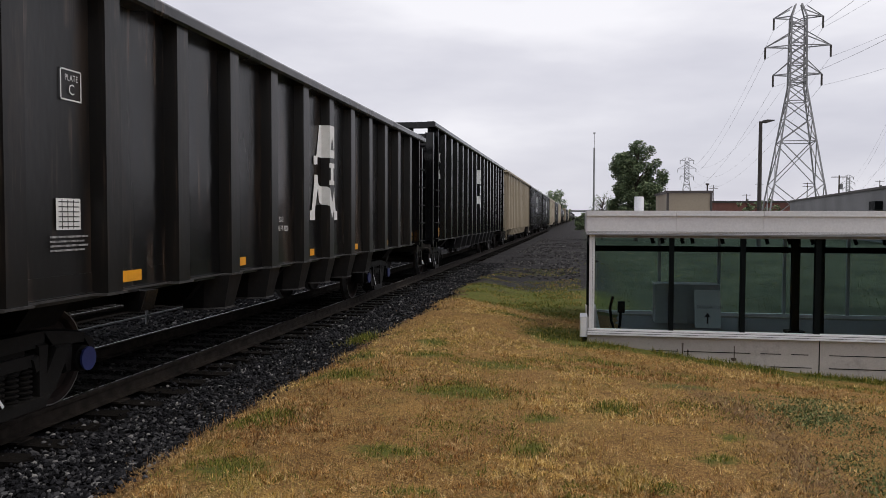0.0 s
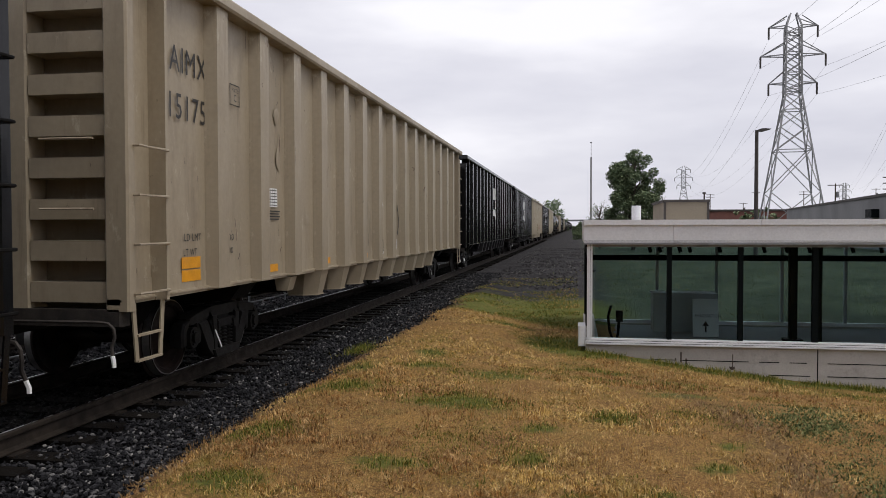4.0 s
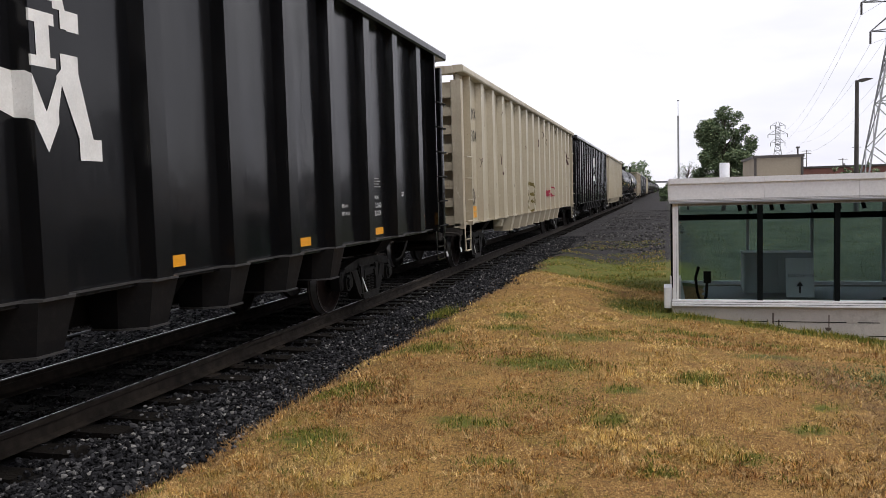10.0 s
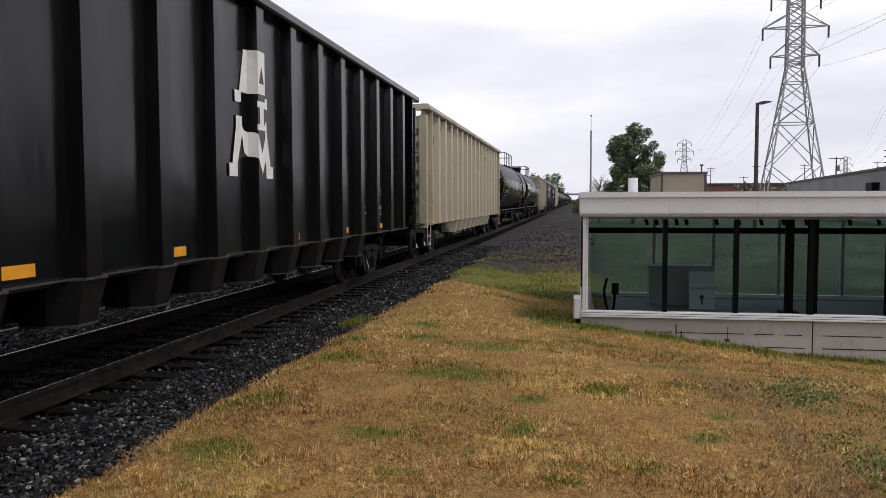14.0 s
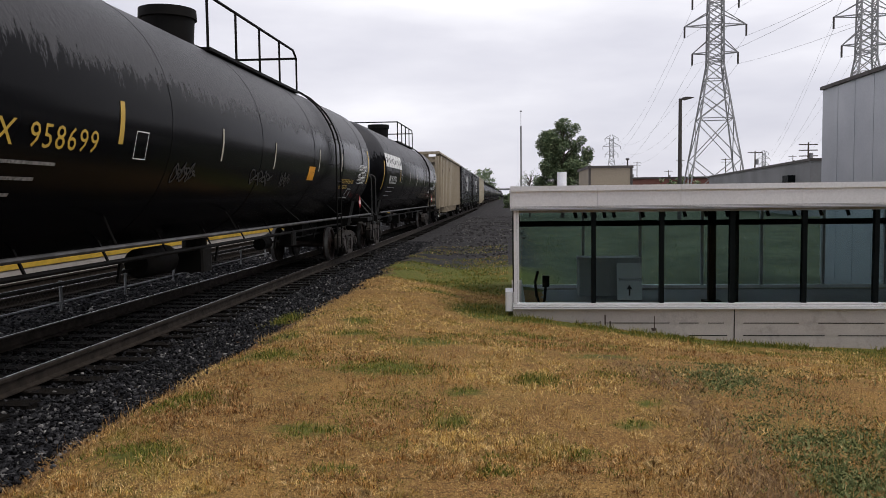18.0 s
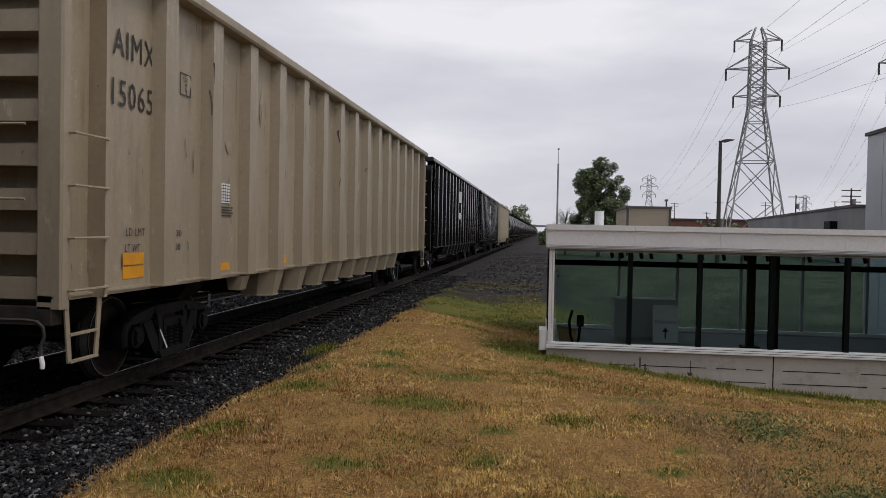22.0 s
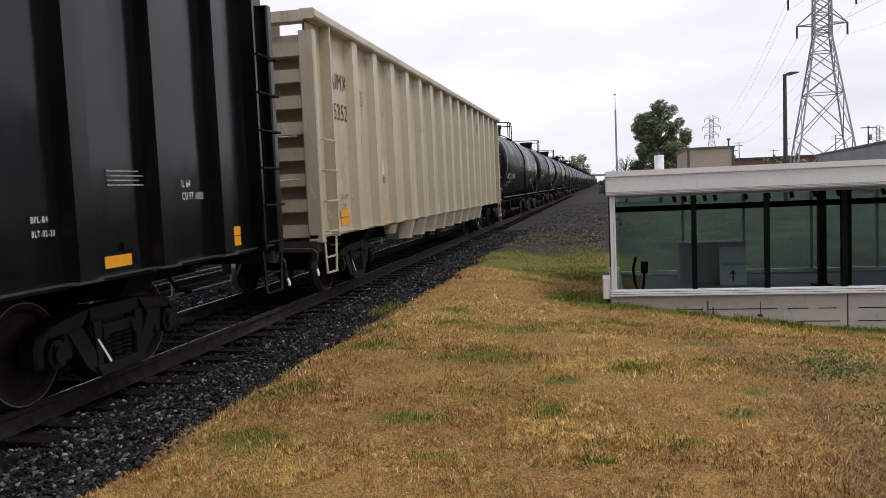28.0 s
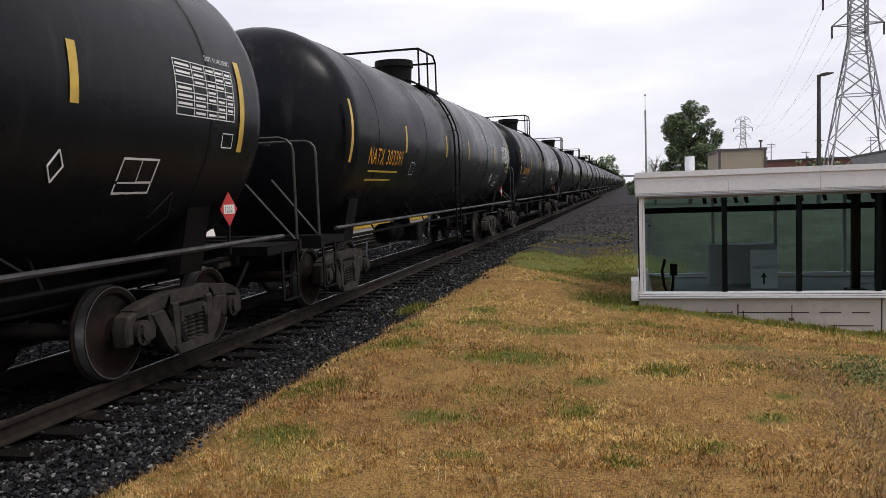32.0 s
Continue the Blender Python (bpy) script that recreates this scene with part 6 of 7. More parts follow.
TAN_SPRAY = (
    (7, "white_paint", 0.025, ((0.05, 2.25), (0.15, 2.33), (0.25, 2.27), (0.35, 2.33), (0.45, 2.24))), (7, "green_spray", 0.11, ((0.14, 2.15), (0.18, 2.13))), (7, "green_spray", 0.10, ((0.2, 1.98), (0.24, 1.97))), (7, "green_spray", 0.12, ((0.1, 1.62), (0.15, 1.63))),
    (7, "green_spray", 0.13, ((0.08, 1.38), (0.13, 1.39))), (7, "black_spray", 0.03, ((0.3, 1.25), (0.42, 1.5), (0.44, 1.25), (0.34, 1.18), (0.3, 1.25))), (7, "white_paint", 0.025, ((0.15, 1.12 + 0.05), (0.3, 1.15), (0.5, 1.25))),
    (8, "blue_spray", 0.03, ((0.05, 1.25), (0.1, 1.42), (0.18, 1.28), (0.25, 1.42), (0.35, 1.28), (0.45, 1.42))), (8, "white_paint", 0.025, ((0.1, 1.62), (0.25, 1.7), (0.4, 1.55), (0.5, 1.4), (0.45, 1.25))),
    (9, "black_spray", 0.05, ((-0.7, 2.3), (-0.55, 1.9), (-0.7, 1.6))),
)


def decorate(car, ribs, i):
    """What sets single cars apart: graffiti, dents, streaks."""
    lines = SPRAY if i == 5 else TAN_SPRAY if i == 2 else ()
    for k, colour, w, pts in lines:
        start = 0.0 if k == 0 else ribs[k - 1] + 0.28
        curve_stroke(car, ribs, [(start + y, z) for y, z in pts], w, colour, "graffiti", colour.split("_")[0] + " sprayed line")
    for colour, w, pts in BOLD if i == 5 else ():
        curve_stroke(car, ribs, pts, w, colour, "graffiti", colour.split("_")[0] + " sprayed line")
    if i in (2, 5, 7, 10, 13):
        dents(car, ribs, i)
    r = random.Random(30 + i)
    if i in (2, 5, 7, 10, 13):        # scratches and scuffs
        for k in range(70):
            b = r.choice(range(len(ribs) - 1))
            on_rib = k % 3 == 0
            y, z = ribs[b] + (r.choice((-1, 1)) * r.uniform(0.08, 0.17) if on_rib else r.uniform(0.26, 1.0)), r.uniform(2.2 if on_rib else 1.3, 4.2)
            dy, dz = r.uniform(-0.05, 0.05) * (0.3 if on_rib else 1), r.uniform(0.05, 0.32)
            mark = r.choice(("brown_spray", "scuff", "stain"))
            curve_stroke(car, ribs, [(y, z), (y + dy * 0.5 + r.uniform(-0.02, 0.02), z + dz / 2), (y + dy, z + dz)], r.uniform(0.005, 0.012 if on_rib else 0.018), mark, "scratch")


def dents(car, ribs, i):
    """Shallow bulges and dents beaten into the side panels."""
    r = random.Random(70 + i)
    for k in range(16):
        b = r.choice(range(len(ribs) - 1))
        y, z, h, w = ribs[b] + r.uniform(0.45, 0.85), r.uniform(1.5, 4.0), r.uniform(0.08, 0.3), r.uniform(0.05, 0.14)
        g = Geo()
        n = 10
        g.v = [(PANEL + r.uniform(0.012, 0.022), y, z)] + [(PANEL - 0.002, y + w * math.cos(a) * r.uniform(0.7, 1.2), z + h * math.sin(a) * r.uniform(0.7, 1.2)) for a in [2 * math.pi * j / n for j in range(n)]]
        g.f = [(0, 1 + j, 1 + (j + 1) % n) for j in range(n)]
        part("dent", g, gondola_mats("pale" if i in (5, 7, 13) else "tan")[0], car, smooth="all")


M["scuff"] = surface("scuff", (0.15, 0.12, 0.09), None, 0.7, relief=0)


def ring_of_blocks(car, R, zc, y0, z0, h, widths, material):
    """A row of plain block shapes for a painted company mark."""
    y = y0
    for w in widths:
        arc_strip(car, R, zc, y, y + w, z0, z0 + h, material, "company_mark", "white block of the company mark")
        arc_strip(car, R, zc, y + w * 0.32, y + w * 0.68, z0 + h * 0.3, z0 + h * 0.7, "tank_black", "company_mark", "dark gap in the mark", 0.008)
        y += w + 0.07


def outline_box(car, R, zc, y0, y1, z0, z1, material="white_paint", slant=0.0, w=0.014):
    g = Geo()
    pts = [(y0, z0), (y1, z0), (y1 + slant, z1), (y0 + slant, z1), (y0, z0)]
    for (a, za), (b, zb) in zip(pts, pts[1:]):
        d = math.hypot(b - a, zb - za)
        ny, nz = -(zb - za) / d * w, (b - a) / d * w
        q = [(a, za), (b, zb), (b + ny, zb + nz), (a + ny, za + nz)]
        g.add([(on_tank(R + 0.007, zc, 0, z), y, z) for y, z in q], [(0, 1, 2, 3)])
    return part("stencil_frame", g, material, car)


def tank_table(car, R, zc, y0, y1, z0, z1):
    g = Geo()
    g.v.append((0, y0, zc))
    for j in range(8):
        z = z0 + (z1 - z0) * j / 7
        arc_strip(car, R, zc, y0, y1, z, z + 0.009, "", "", into=g)
    for f in (0, 0.28, 0.5, 0.68, 0.84, 0.99):
        y = y0 + (y1 - y0) * f
        arc_strip(car, R, zc, y, y + 0.011, z0, z1, "", "", into=g)
    for j in range(7):
        for f, w in ((0.03, 0.22), (0.31, 0.16), (0.53, 0.13), (0.70, 0.12), (0.87, 0.10)):
            if (j * 3 + int(f * 10)) % 4:
                z = z0 + (z1 - z0) * (j + 0.35) / 7
                arc_strip(car, R, zc, y0 + (y1 - y0) * f, y0 + (y1 - y0) * (f + w), z, z + (z1 - z0) * 0.045, "", "", into=g)
    ob = part("stencilled_table", g, "white_paint", car, "white stencilled table of small print")
    ob["kind"] = "stuff"


def scrawl(car, R, zc, y0, y1, z0, z1):
    """A faint sprayed loop along the flank."""
    g = Geo()
    n = 60
    pts = [(y0 + (y1 - y0) * (i / n + 0.09 * math.sin(i * 1.1)), (z0 + z1) / 2 + (z1 - z0) / 2 * math.sin(i * 0.83 + y0) * (0.6 + 0.4 * math.sin(i * 0.31))) for i in range(n + 1)]
    for k, ((a, za), (b, zb)) in enumerate(zip(pts, pts[1:])):
        d = math.hypot(b - a, zb - za) or 1
        ny, nz = -(zb - za) / d * 0.012, (b - a) / d * 0.012
        g.add([(on_tank(R + 0.006 + 0.00005 * k, zc, 0, z), y, z) for y, z in ((a - ny, za - nz), (b - ny, zb - nz), (b + ny, zb + nz), (a + ny, za + nz))], [(0, 1, 2, 3)])
    part("graffiti", g, "grey_spray", car, "faint grey sprayed scrawl")


def tank_marks(car, R, zc, slot, k, number):
    def words(text, ink, y, z, size, squeeze=0.8, slant=0.0):
        tank_words(car, text, ink, R, zc, y, z, size, squeeze, slant)
    rear = slot - 2.0
    if k == 0:
        tank_fit(car, "UTLX", "yellow_stripe", R, zc, 2.3, 3.28, 2.21, 2.43, 0.1)
        tank_fit(car, "958699", "yellow_stripe", R, zc, 3.5, 4.65, 2.21, 2.43)
        arc_strip(car, R, zc, 13.2, 13.71, 2.11, 2.39, "yellow_film", "notice", "yellow printed notice")
        outline_box(car, R, zc, 5.45, 5.75, 2.19, 2.50, w=0.012)
        for a, b in ((9.6, 10.7), (6.6, 7.3), (11.3, 11.9)):
            scrawl(car, R, zc, a, b, 1.95, 2.22)
        words("LIQUEFIED PETROLEUM GAS", "yellow_stripe", 16.52, 2.10, 0.155, 0.75)
        words("NON-ODORIZED", "yellow_stripe", 16.54, 1.955, 0.155, 0.75)
    elif k == 1:
        ring_of_blocks(car, R, zc, 1.50, 2.77, 0.46, (0.58, 0.6, 0.6, 0.58, 0.6, 0.6), "white_paint")
        tank_fit(car, "PROX", "white_paint", R, zc, 2.38, 3.12, 2.21, 2.48)
        tank_fit(car, "35551", "white_paint", R, zc, 3.26, 4.13, 2.21, 2.48)
        outline_box(car, R, zc, 5.4, 5.7, 2.30, 2.58, w=0.012)
        scrawl(car, R, zc, 7.2, 8.6, 1.75, 2.12)
        words("LIQUEFIED PETROLEUM GAS", "white_paint", 16.9, 2.1, 0.18, 0.70)
        words("NOT ODORIZED", "white_paint", 16.9, 1.92, 0.18, 0.70)
        arc_strip(car, R, zc, 16.85, 19.1, 2.08, 2.24, "tank_black", "notice_field", "", 0.004)
    elif k == 2:
        tank_fit(car, "NATX", "white_paint", R, zc, 2.15, 3.2, 2.04, 2.29, 0.1)
        tank_fit(car, "301809", "white_paint", R, zc, 3.38, 4.56, 2.04, 2.29, 0.1)
        tank_fit(car, "196200 LB 89 000 KG", "white_paint", R, zc, 2.4, 4.06, 1.855, 1.925, 0.1)
        tank_fit(car, "66800 LB 30 300 KG", "white_paint", R, zc, 2.45, 4.04, 1.71, 1.78, 0.1)
    else:
        tank_fit(car, "NATX", "yellow_film", R, zc, 2.27, 3.05, 2.19, 2.45)
        tank_fit(car, number, "yellow_film", R, zc, 3.2, 4.15, 2.19, 2.45)
    for j in range(3 if k < 2 else 2):
        if k != 2:
            arc_strip(car, R, zc, 2.35, 4.0 - 0.25 * j, 2.06 - j * 0.14, 2.09 - j * 0.14, "yellow_stripe" if k == 3 else "faded_print", "small_print")
    if k < 2:
        tank_table(car, R, zc, 18.68, 19.75, 2.12, 2.62)
        outline_box(car, R, zc, 17.75, 18.2, 1.73, 1.97)
    else:
        tank_table(car, R, zc, 15.45, 16.55, 2.51, 3.02)
        words("DOT 111A100W1", "white_paint", 16.06, 3.085, 0.075, 0.8)
        outline_box(car, R, zc, 14.78, 15.31, 1.79, 2.10, w=0.02)
        outline_box(car, R, zc, 15.05, 15.30, 1.89, 2.09, w=0.01)
        outline_box(car, R, zc, 14.80, 15.29, 1.88, 1.895, w=0.008)
        outline_box(car, R, zc, 16.33, 16.55, 2.24, 2.39, w=0.01)
        outline_box(car, R, zc, 4.8, 5.06, 2.04, 2.27, w=0.012)
        if k == 2:
            part("torn_label", Geo().add([(on_tank(R + 0.009, zc, 0, z), y, z) for y, z in ((4.83, 2.25), (4.90, 2.25), (4.95, 2.12), (5.04, 2.06), (4.83, 2.06))], [(0, 1, 2, 3, 4)]), "white_paint", car, "torn white label")
        for y, z, h in ((13.98, 2.01, 0.12), (15.72, 1.56, 0.24)):
            g = Geo()
            pts = [(y, z - h), (y + h * 0.7, z), (y, z + h), (y - h * 0.7, z)]
            for (a, za), (b, zb) in zip(pts, pts[1:] + pts[:1]):
                g.bar((on_tank(R + 0.01, zc, 0, za), a, za), (on_tank(R + 0.01, zc, 0, zb), b, zb), 0.006, 0.014)
            part("placard_frame", g, "white_paint" if h < 0.2 else "cast_steel", car)
    placard(car, 1.38, rear, 1.60, "1075" if k < 2 else "1202")


def blue_caps(car):
    """Blue end caps on the axle boxes of one car."""
    for y in (3.05, 14.85):
        for dy in (-0.889, 0.889):
            part("axle_cap", Geo().rod((1.165, y + dy, 0.4635), (1.185, y + dy, 0.4635), 0.11, 16), "blue_paint", car, "blue axle cap")
# ---- stones, grass, trees ----
def np_mesh(name, verts, faces, material, flat=False):
    """A mesh from arrays: verts (n, 3), faces (m, 3) or (m, 4)."""
    me = bpy.data.meshes.new(name)
    k = faces.shape[1]
    me.vertices.add(len(verts))
    me.vertices.foreach_set("co", verts.astype(np.float32).ravel())
    me.loops.add(faces.size)
    me.loops.foreach_set("vertex_index", faces.astype(np.int32).ravel())
    me.polygons.add(len(faces))
    me.polygons.foreach_set("loop_start", np.arange(0, faces.size, k, dtype=np.int32))
    me.update(calc_edges=True)
    me.validate()
    if flat:
        me.shade_flat()
    me.materials.append(M[material])
    return me


def island_colours(name, stops, rough=0.9, relief=0.0, noise_scale=0.0, other=None):
    """Each loose piece takes a tone of its own from the stops."""
    m, nt, b = shader(name, rough)
    b.inputs["Specular IOR Level"].default_value = 0.12
    g, r = nt.nodes.new("ShaderNodeNewGeometry"), nt.nodes.new("ShaderNodeValToRGB")
    e = r.color_ramp.elements
    for i, (p, c) in enumerate(stops):
        q = e[i] if i < 2 else e.new(p)
        q.position, q.color = p, (*c, 1)
    nt.links.new(g.outputs["Random Per Island"], r.inputs[0])
    c = r.outputs[0]
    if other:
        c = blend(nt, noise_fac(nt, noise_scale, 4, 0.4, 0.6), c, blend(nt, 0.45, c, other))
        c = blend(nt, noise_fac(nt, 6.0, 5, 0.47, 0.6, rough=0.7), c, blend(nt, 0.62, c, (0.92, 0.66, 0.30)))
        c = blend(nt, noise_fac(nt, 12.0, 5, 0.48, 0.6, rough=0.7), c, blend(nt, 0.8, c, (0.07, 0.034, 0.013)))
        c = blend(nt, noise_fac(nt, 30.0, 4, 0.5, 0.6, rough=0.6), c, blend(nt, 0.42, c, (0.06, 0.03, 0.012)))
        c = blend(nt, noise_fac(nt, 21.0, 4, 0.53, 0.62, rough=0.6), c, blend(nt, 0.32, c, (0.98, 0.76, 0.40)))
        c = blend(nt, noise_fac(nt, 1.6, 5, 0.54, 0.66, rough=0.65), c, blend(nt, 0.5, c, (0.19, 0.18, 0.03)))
    nt.links.new(c, b.inputs["Base Color"])
    if relief:
        bump(nt, b, noise_fac(nt, 40, 4, 0.2, 0.8), relief, 0.01)
    return m


M["ballast_stone"] = island_colours("ballast_stone", [(0.0, (0.004, 0.004, 0.0046)), (1.0, (0.27, 0.26, 0.25)), (0.45, (0.0125, 0.0125, 0.0145)), (0.8, (0.037, 0.0365, 0.040)), (0.95, (0.09, 0.088, 0.09))], 0.8, 0.5)
M["yard_stone"] = island_colours("yard_stone", [(0.0, (0.018, 0.017, 0.017)), (1.0, (0.2, 0.19, 0.18)), (0.7, (0.05, 0.048, 0.046))], 0.85, 0.4)
M["dark_stone"] = island_colours("dark_stone", [(0.0, (0.004, 0.004, 0.0045)), (1.0, (0.08, 0.076, 0.072)), (0.7, (0.012, 0.0115, 0.0115)), (0.95, (0.028, 0.0265, 0.025))], 0.75, 0.5)
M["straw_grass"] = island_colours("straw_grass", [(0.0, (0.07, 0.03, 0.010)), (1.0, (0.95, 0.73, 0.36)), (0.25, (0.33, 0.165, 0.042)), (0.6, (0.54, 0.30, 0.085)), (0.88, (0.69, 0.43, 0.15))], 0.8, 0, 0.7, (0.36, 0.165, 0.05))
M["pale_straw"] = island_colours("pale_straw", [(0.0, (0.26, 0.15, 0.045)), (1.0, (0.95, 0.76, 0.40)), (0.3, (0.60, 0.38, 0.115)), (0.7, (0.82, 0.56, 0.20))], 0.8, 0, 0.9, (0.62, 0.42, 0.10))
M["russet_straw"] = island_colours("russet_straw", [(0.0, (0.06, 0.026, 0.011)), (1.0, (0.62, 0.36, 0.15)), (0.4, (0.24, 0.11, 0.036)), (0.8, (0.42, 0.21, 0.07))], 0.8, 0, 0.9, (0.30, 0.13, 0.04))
M["green_grass"] = island_colours("green_grass", [(0.0, (0.035, 0.054, 0.008)), (1.0, (0.40, 0.31, 0.08)), (0.35, (0.10, 0.122, 0.018)), (0.75, (0.20, 0.205, 0.038))], 0.7)
M["clover"] = island_colours("clover", [(0.0, (0.05, 0.07, 0.022)), (1.0, (0.26, 0.27, 0.12)), (0.5, (0.105, 0.13, 0.045))], 0.7)
M["dead_stalk"] = island_colours("dead_stalk", [(0.0, (0.10, 0.06, 0.035)), (1.0, (0.42, 0.29, 0.16)), (0.5, (0.2, 0.125, 0.065))], 0.9)
M["leaf"] = island_colours("leaf", [(0.0, (0.06, 0.09, 0.052)), (1.0, (0.33, 0.385, 0.22)), (0.5, (0.14, 0.185, 0.10)), (0.85, (0.21, 0.26, 0.14))], 0.6)

RNG = np.random.default_rng(7)
ICO_V = np.array([(0, 0.526, 0.851), (0, -0.526, 0.851), (0, 0.526, -0.851), (0, -0.526, -0.851), (0.526, 0.851, 0), (-0.526, 0.851, 0), (0.526, -0.851, 0), (-0.526, -0.851, 0),
                  (0.851, 0, 0.526), (-0.851, 0, 0.526), (0.851, 0, -0.526), (-0.851, 0, -0.526)])


def ico_faces():
    out = []
    for i in range(12):
        for j in range(i + 1, 12):
            for k in range(j + 1, 12):
                if all(np.linalg.norm(ICO_V[a] - ICO_V[b]) < 1.1 for a, b in ((i, j), (j, k), (i, k))):
                    n = np.cross(ICO_V[j] - ICO_V[i], ICO_V[k] - ICO_V[i])
                    out.append((i, j, k) if n @ ICO_V[i] > 0 else (i, k, j))
    return np.array(out)


def turns(n, tilt=math.pi):
    """n random turns: a spin about z and a tilt."""
    a, b, c = RNG.uniform(0, 2 * np.pi, n), RNG.uniform(-tilt, tilt, n), RNG.uniform(0, 2 * np.pi, n)
    ca, sa, cb, sb, cc, sc = np.cos(a), np.sin(a), np.cos(b), np.sin(b), np.cos(c), np.sin(c)
    z, o = np.zeros(n), np.ones(n)
    A = np.stack([np.stack([ca, -sa, z], -1), np.stack([sa, ca, z], -1), np.stack([z, z, o], -1)], 1)
    B = np.stack([np.stack([o, z, z], -1), np.stack([z, cb, -sb], -1), np.stack([z, sb, cb], -1)], 1)
    C = np.stack([np.stack([cc, -sc, z], -1), np.stack([sc, cc, z], -1), np.stack([z, z, o], -1)], 1)
    return A @ B @ C


def stones(name, pos, size, material, label):
    n = len(pos)
    v = ICO_V[None] * RNG.uniform(0.5, 1.35, (n, 12, 1)) * np.stack([size, size * RNG.uniform(0.6, 1.0, n), size * RNG.uniform(0.45, 0.8, n)], -1)[:, None, :]
    v = np.einsum("nij,nkj->nki", turns(n, 0.9), v) + pos[:, None, :]
    f = (ico_faces()[None] + 12 * np.arange(n)[:, None, None]).reshape(-1, 3)
    return single(name, np_mesh(name, v.reshape(-1, 3), f, material, True), None, label, "gravel", kind="stuff")


def value_noise(x, y, scale, seed):
    """Smooth random values from 0 to 1 over the plan."""
    g = np.random.default_rng(seed).uniform(0, 1, (64, 64))
    u, v = x * scale + 40, y * scale + 40
    i, j = np.floor(u).astype(int), np.floor(v).astype(int)
    p, q = u - i, v - j
    p, q = p * p * (3 - 2 * p), q * q * (3 - 2 * q)
    def at(a, b):
        return g[a % 64, b % 64]
    return (at(i, j) * (1 - p) + at(i + 1, j) * p) * (1 - q) + (at(i, j + 1) * (1 - p) + at(i + 1, j + 1) * p) * q


def edge_x(y):
    return GRASS_EDGE + 0.04 + 0.5 * (value_noise(0 * y, y, 0.8, 81) - 0.5) + 0.3 * (value_noise(0 * y, y, 2.7, 82) - 0.5) + 0.14 * (value_noise(0 * y, y, 7.0, 83) - 0.5)


def near_y(n, a, b):
    """Distances along the track, closer together near the camera."""
    return a * (b / a) ** RNG.uniform(0, 1, n)


def heights(x, y):
    return np.array([ground_z(a, b) for a, b in zip(x, y)])


def build_stones():
    n = 34000
    y = near_y(n, 3.6, 34)
    x = RNG.uniform(-4.86, -2.4, n)
    keep = x < edge_x(y) + np.abs(RNG.normal(0, 0.16, n)) * (RNG.uniform(0, 1, n) < 0.4) - 0.04
    on_tie = (x < -4.37) & (np.abs((y - 1.0 + 0.26) % 0.52 - 0.26) < 0.125)
    keep &= ~(on_tie & (RNG.uniform(0, 1, n) < (0.5 + 0.45 * value_noise(x, y, 3.0, 87)) * np.clip((14 - y) / 5, 0.1, 1)))
    x, y = x[keep], y[keep]
    s = RNG.uniform(0.012, 0.029, len(x)) * (1 + 0.25 * (y > 12))
    s = np.where(RNG.uniform(0, 1, len(x)) < 0.015, s * 1.7, s)
    s = np.where(x > edge_x(y), s * 0.7, s)
    shoulder = np.clip((x + 4.5) / 0.3, 0, 1)
    z = heights(x, y) + RNG.uniform(-0.008, 0.028, len(x)) + 0.02 * shoulder + 0.03 * (on_tie[keep])
    stones("ballast", np.stack([x, y, z], -1), s, "ballast_stone", "loose dark grey crushed stone ballast beside the rails")
    # scattered stones in the hollow past the mound
    n = 2600
    y = near_y(n, 25.5, 75)
    x = RNG.uniform(-3.4, 0.9, n)
    keep = (value_noise(x, y, 0.55, 41) > 0.4) & ~((y < 36) & (x > 0.0))
    x, y = x[keep], y[keep]
    stones("yard_gravel", np.stack([x, y, heights(x, y) + 0.02], -1), RNG.uniform(0.02, 0.055, len(x)), "yard_stone", "pale scattered stones of a gravel yard")
    n = 7000
    y = near_y(n, 4, 30)
    x = RNG.uniform(-6.34, -5.02, n)
    z = -0.205 + RNG.uniform(-0.01, 0.02, n)
    stones("ballast_between_rails", np.stack([x, y, z], -1), RNG.uniform(0.018, 0.034, n), "dark_stone", "dark ballast between the rails")
    n = 17000
    y = near_y(n, 4.5, 40)
    x = RNG.uniform(-11.3, -6.55, n)
    stones("far_ballast", np.stack([x, y, heights(x, y) + RNG.uniform(0, 0.02, n)], -1), RNG.uniform(0.025, 0.045, n) * (0.8 + 0.02 * y), "ballast_stone", "dark crushed stone beyond the near track")


# green patches of the lawn: x, y, half widths
PATCHES = ((-2.45, 8.1, 0.42, 0.42), (-1.15, 7.45, 0.62, 0.45), (-1.36, 5.4, 0.34, 0.2), (-0.38, 5.65, 0.17, 0.2), (-0.33, 6.5, 0.2, 0.2), (0.3, 7.05, 0.28, 0.25), (-2.3, 4.85, 0.35, 0.3),
           (-1.02, 4.62, 0.16, 0.1), (0.47, 4.94, 0.18, 0.12), (-0.05, 4.63, 0.15, 0.1), (-2.0, 10.7, 0.3, 0.4), (-3.27, 11.6, 0.2, 0.28), (0.0, 12.5, 0.5, 0.4), (-2.6, 6.2, 0.3, 0.3), (-0.9, 9.2, 0.5, 0.35), (1.0, 8.4, 0.4, 0.3), (-1.9, 9.6, 0.35, 0.3), (0.2, 10.6, 0.6, 0.35), (-2.7, 9.4, 0.3, 0.5), (-1.3, 14.9, 0.6, 0.25),
           (1.2, 9.9, 0.3, 0.2), (2.6, 10.4, 0.5, 0.3), (0.9, 5.6, 0.2, 0.15), (1.1, 6.2, 0.14, 0.14))


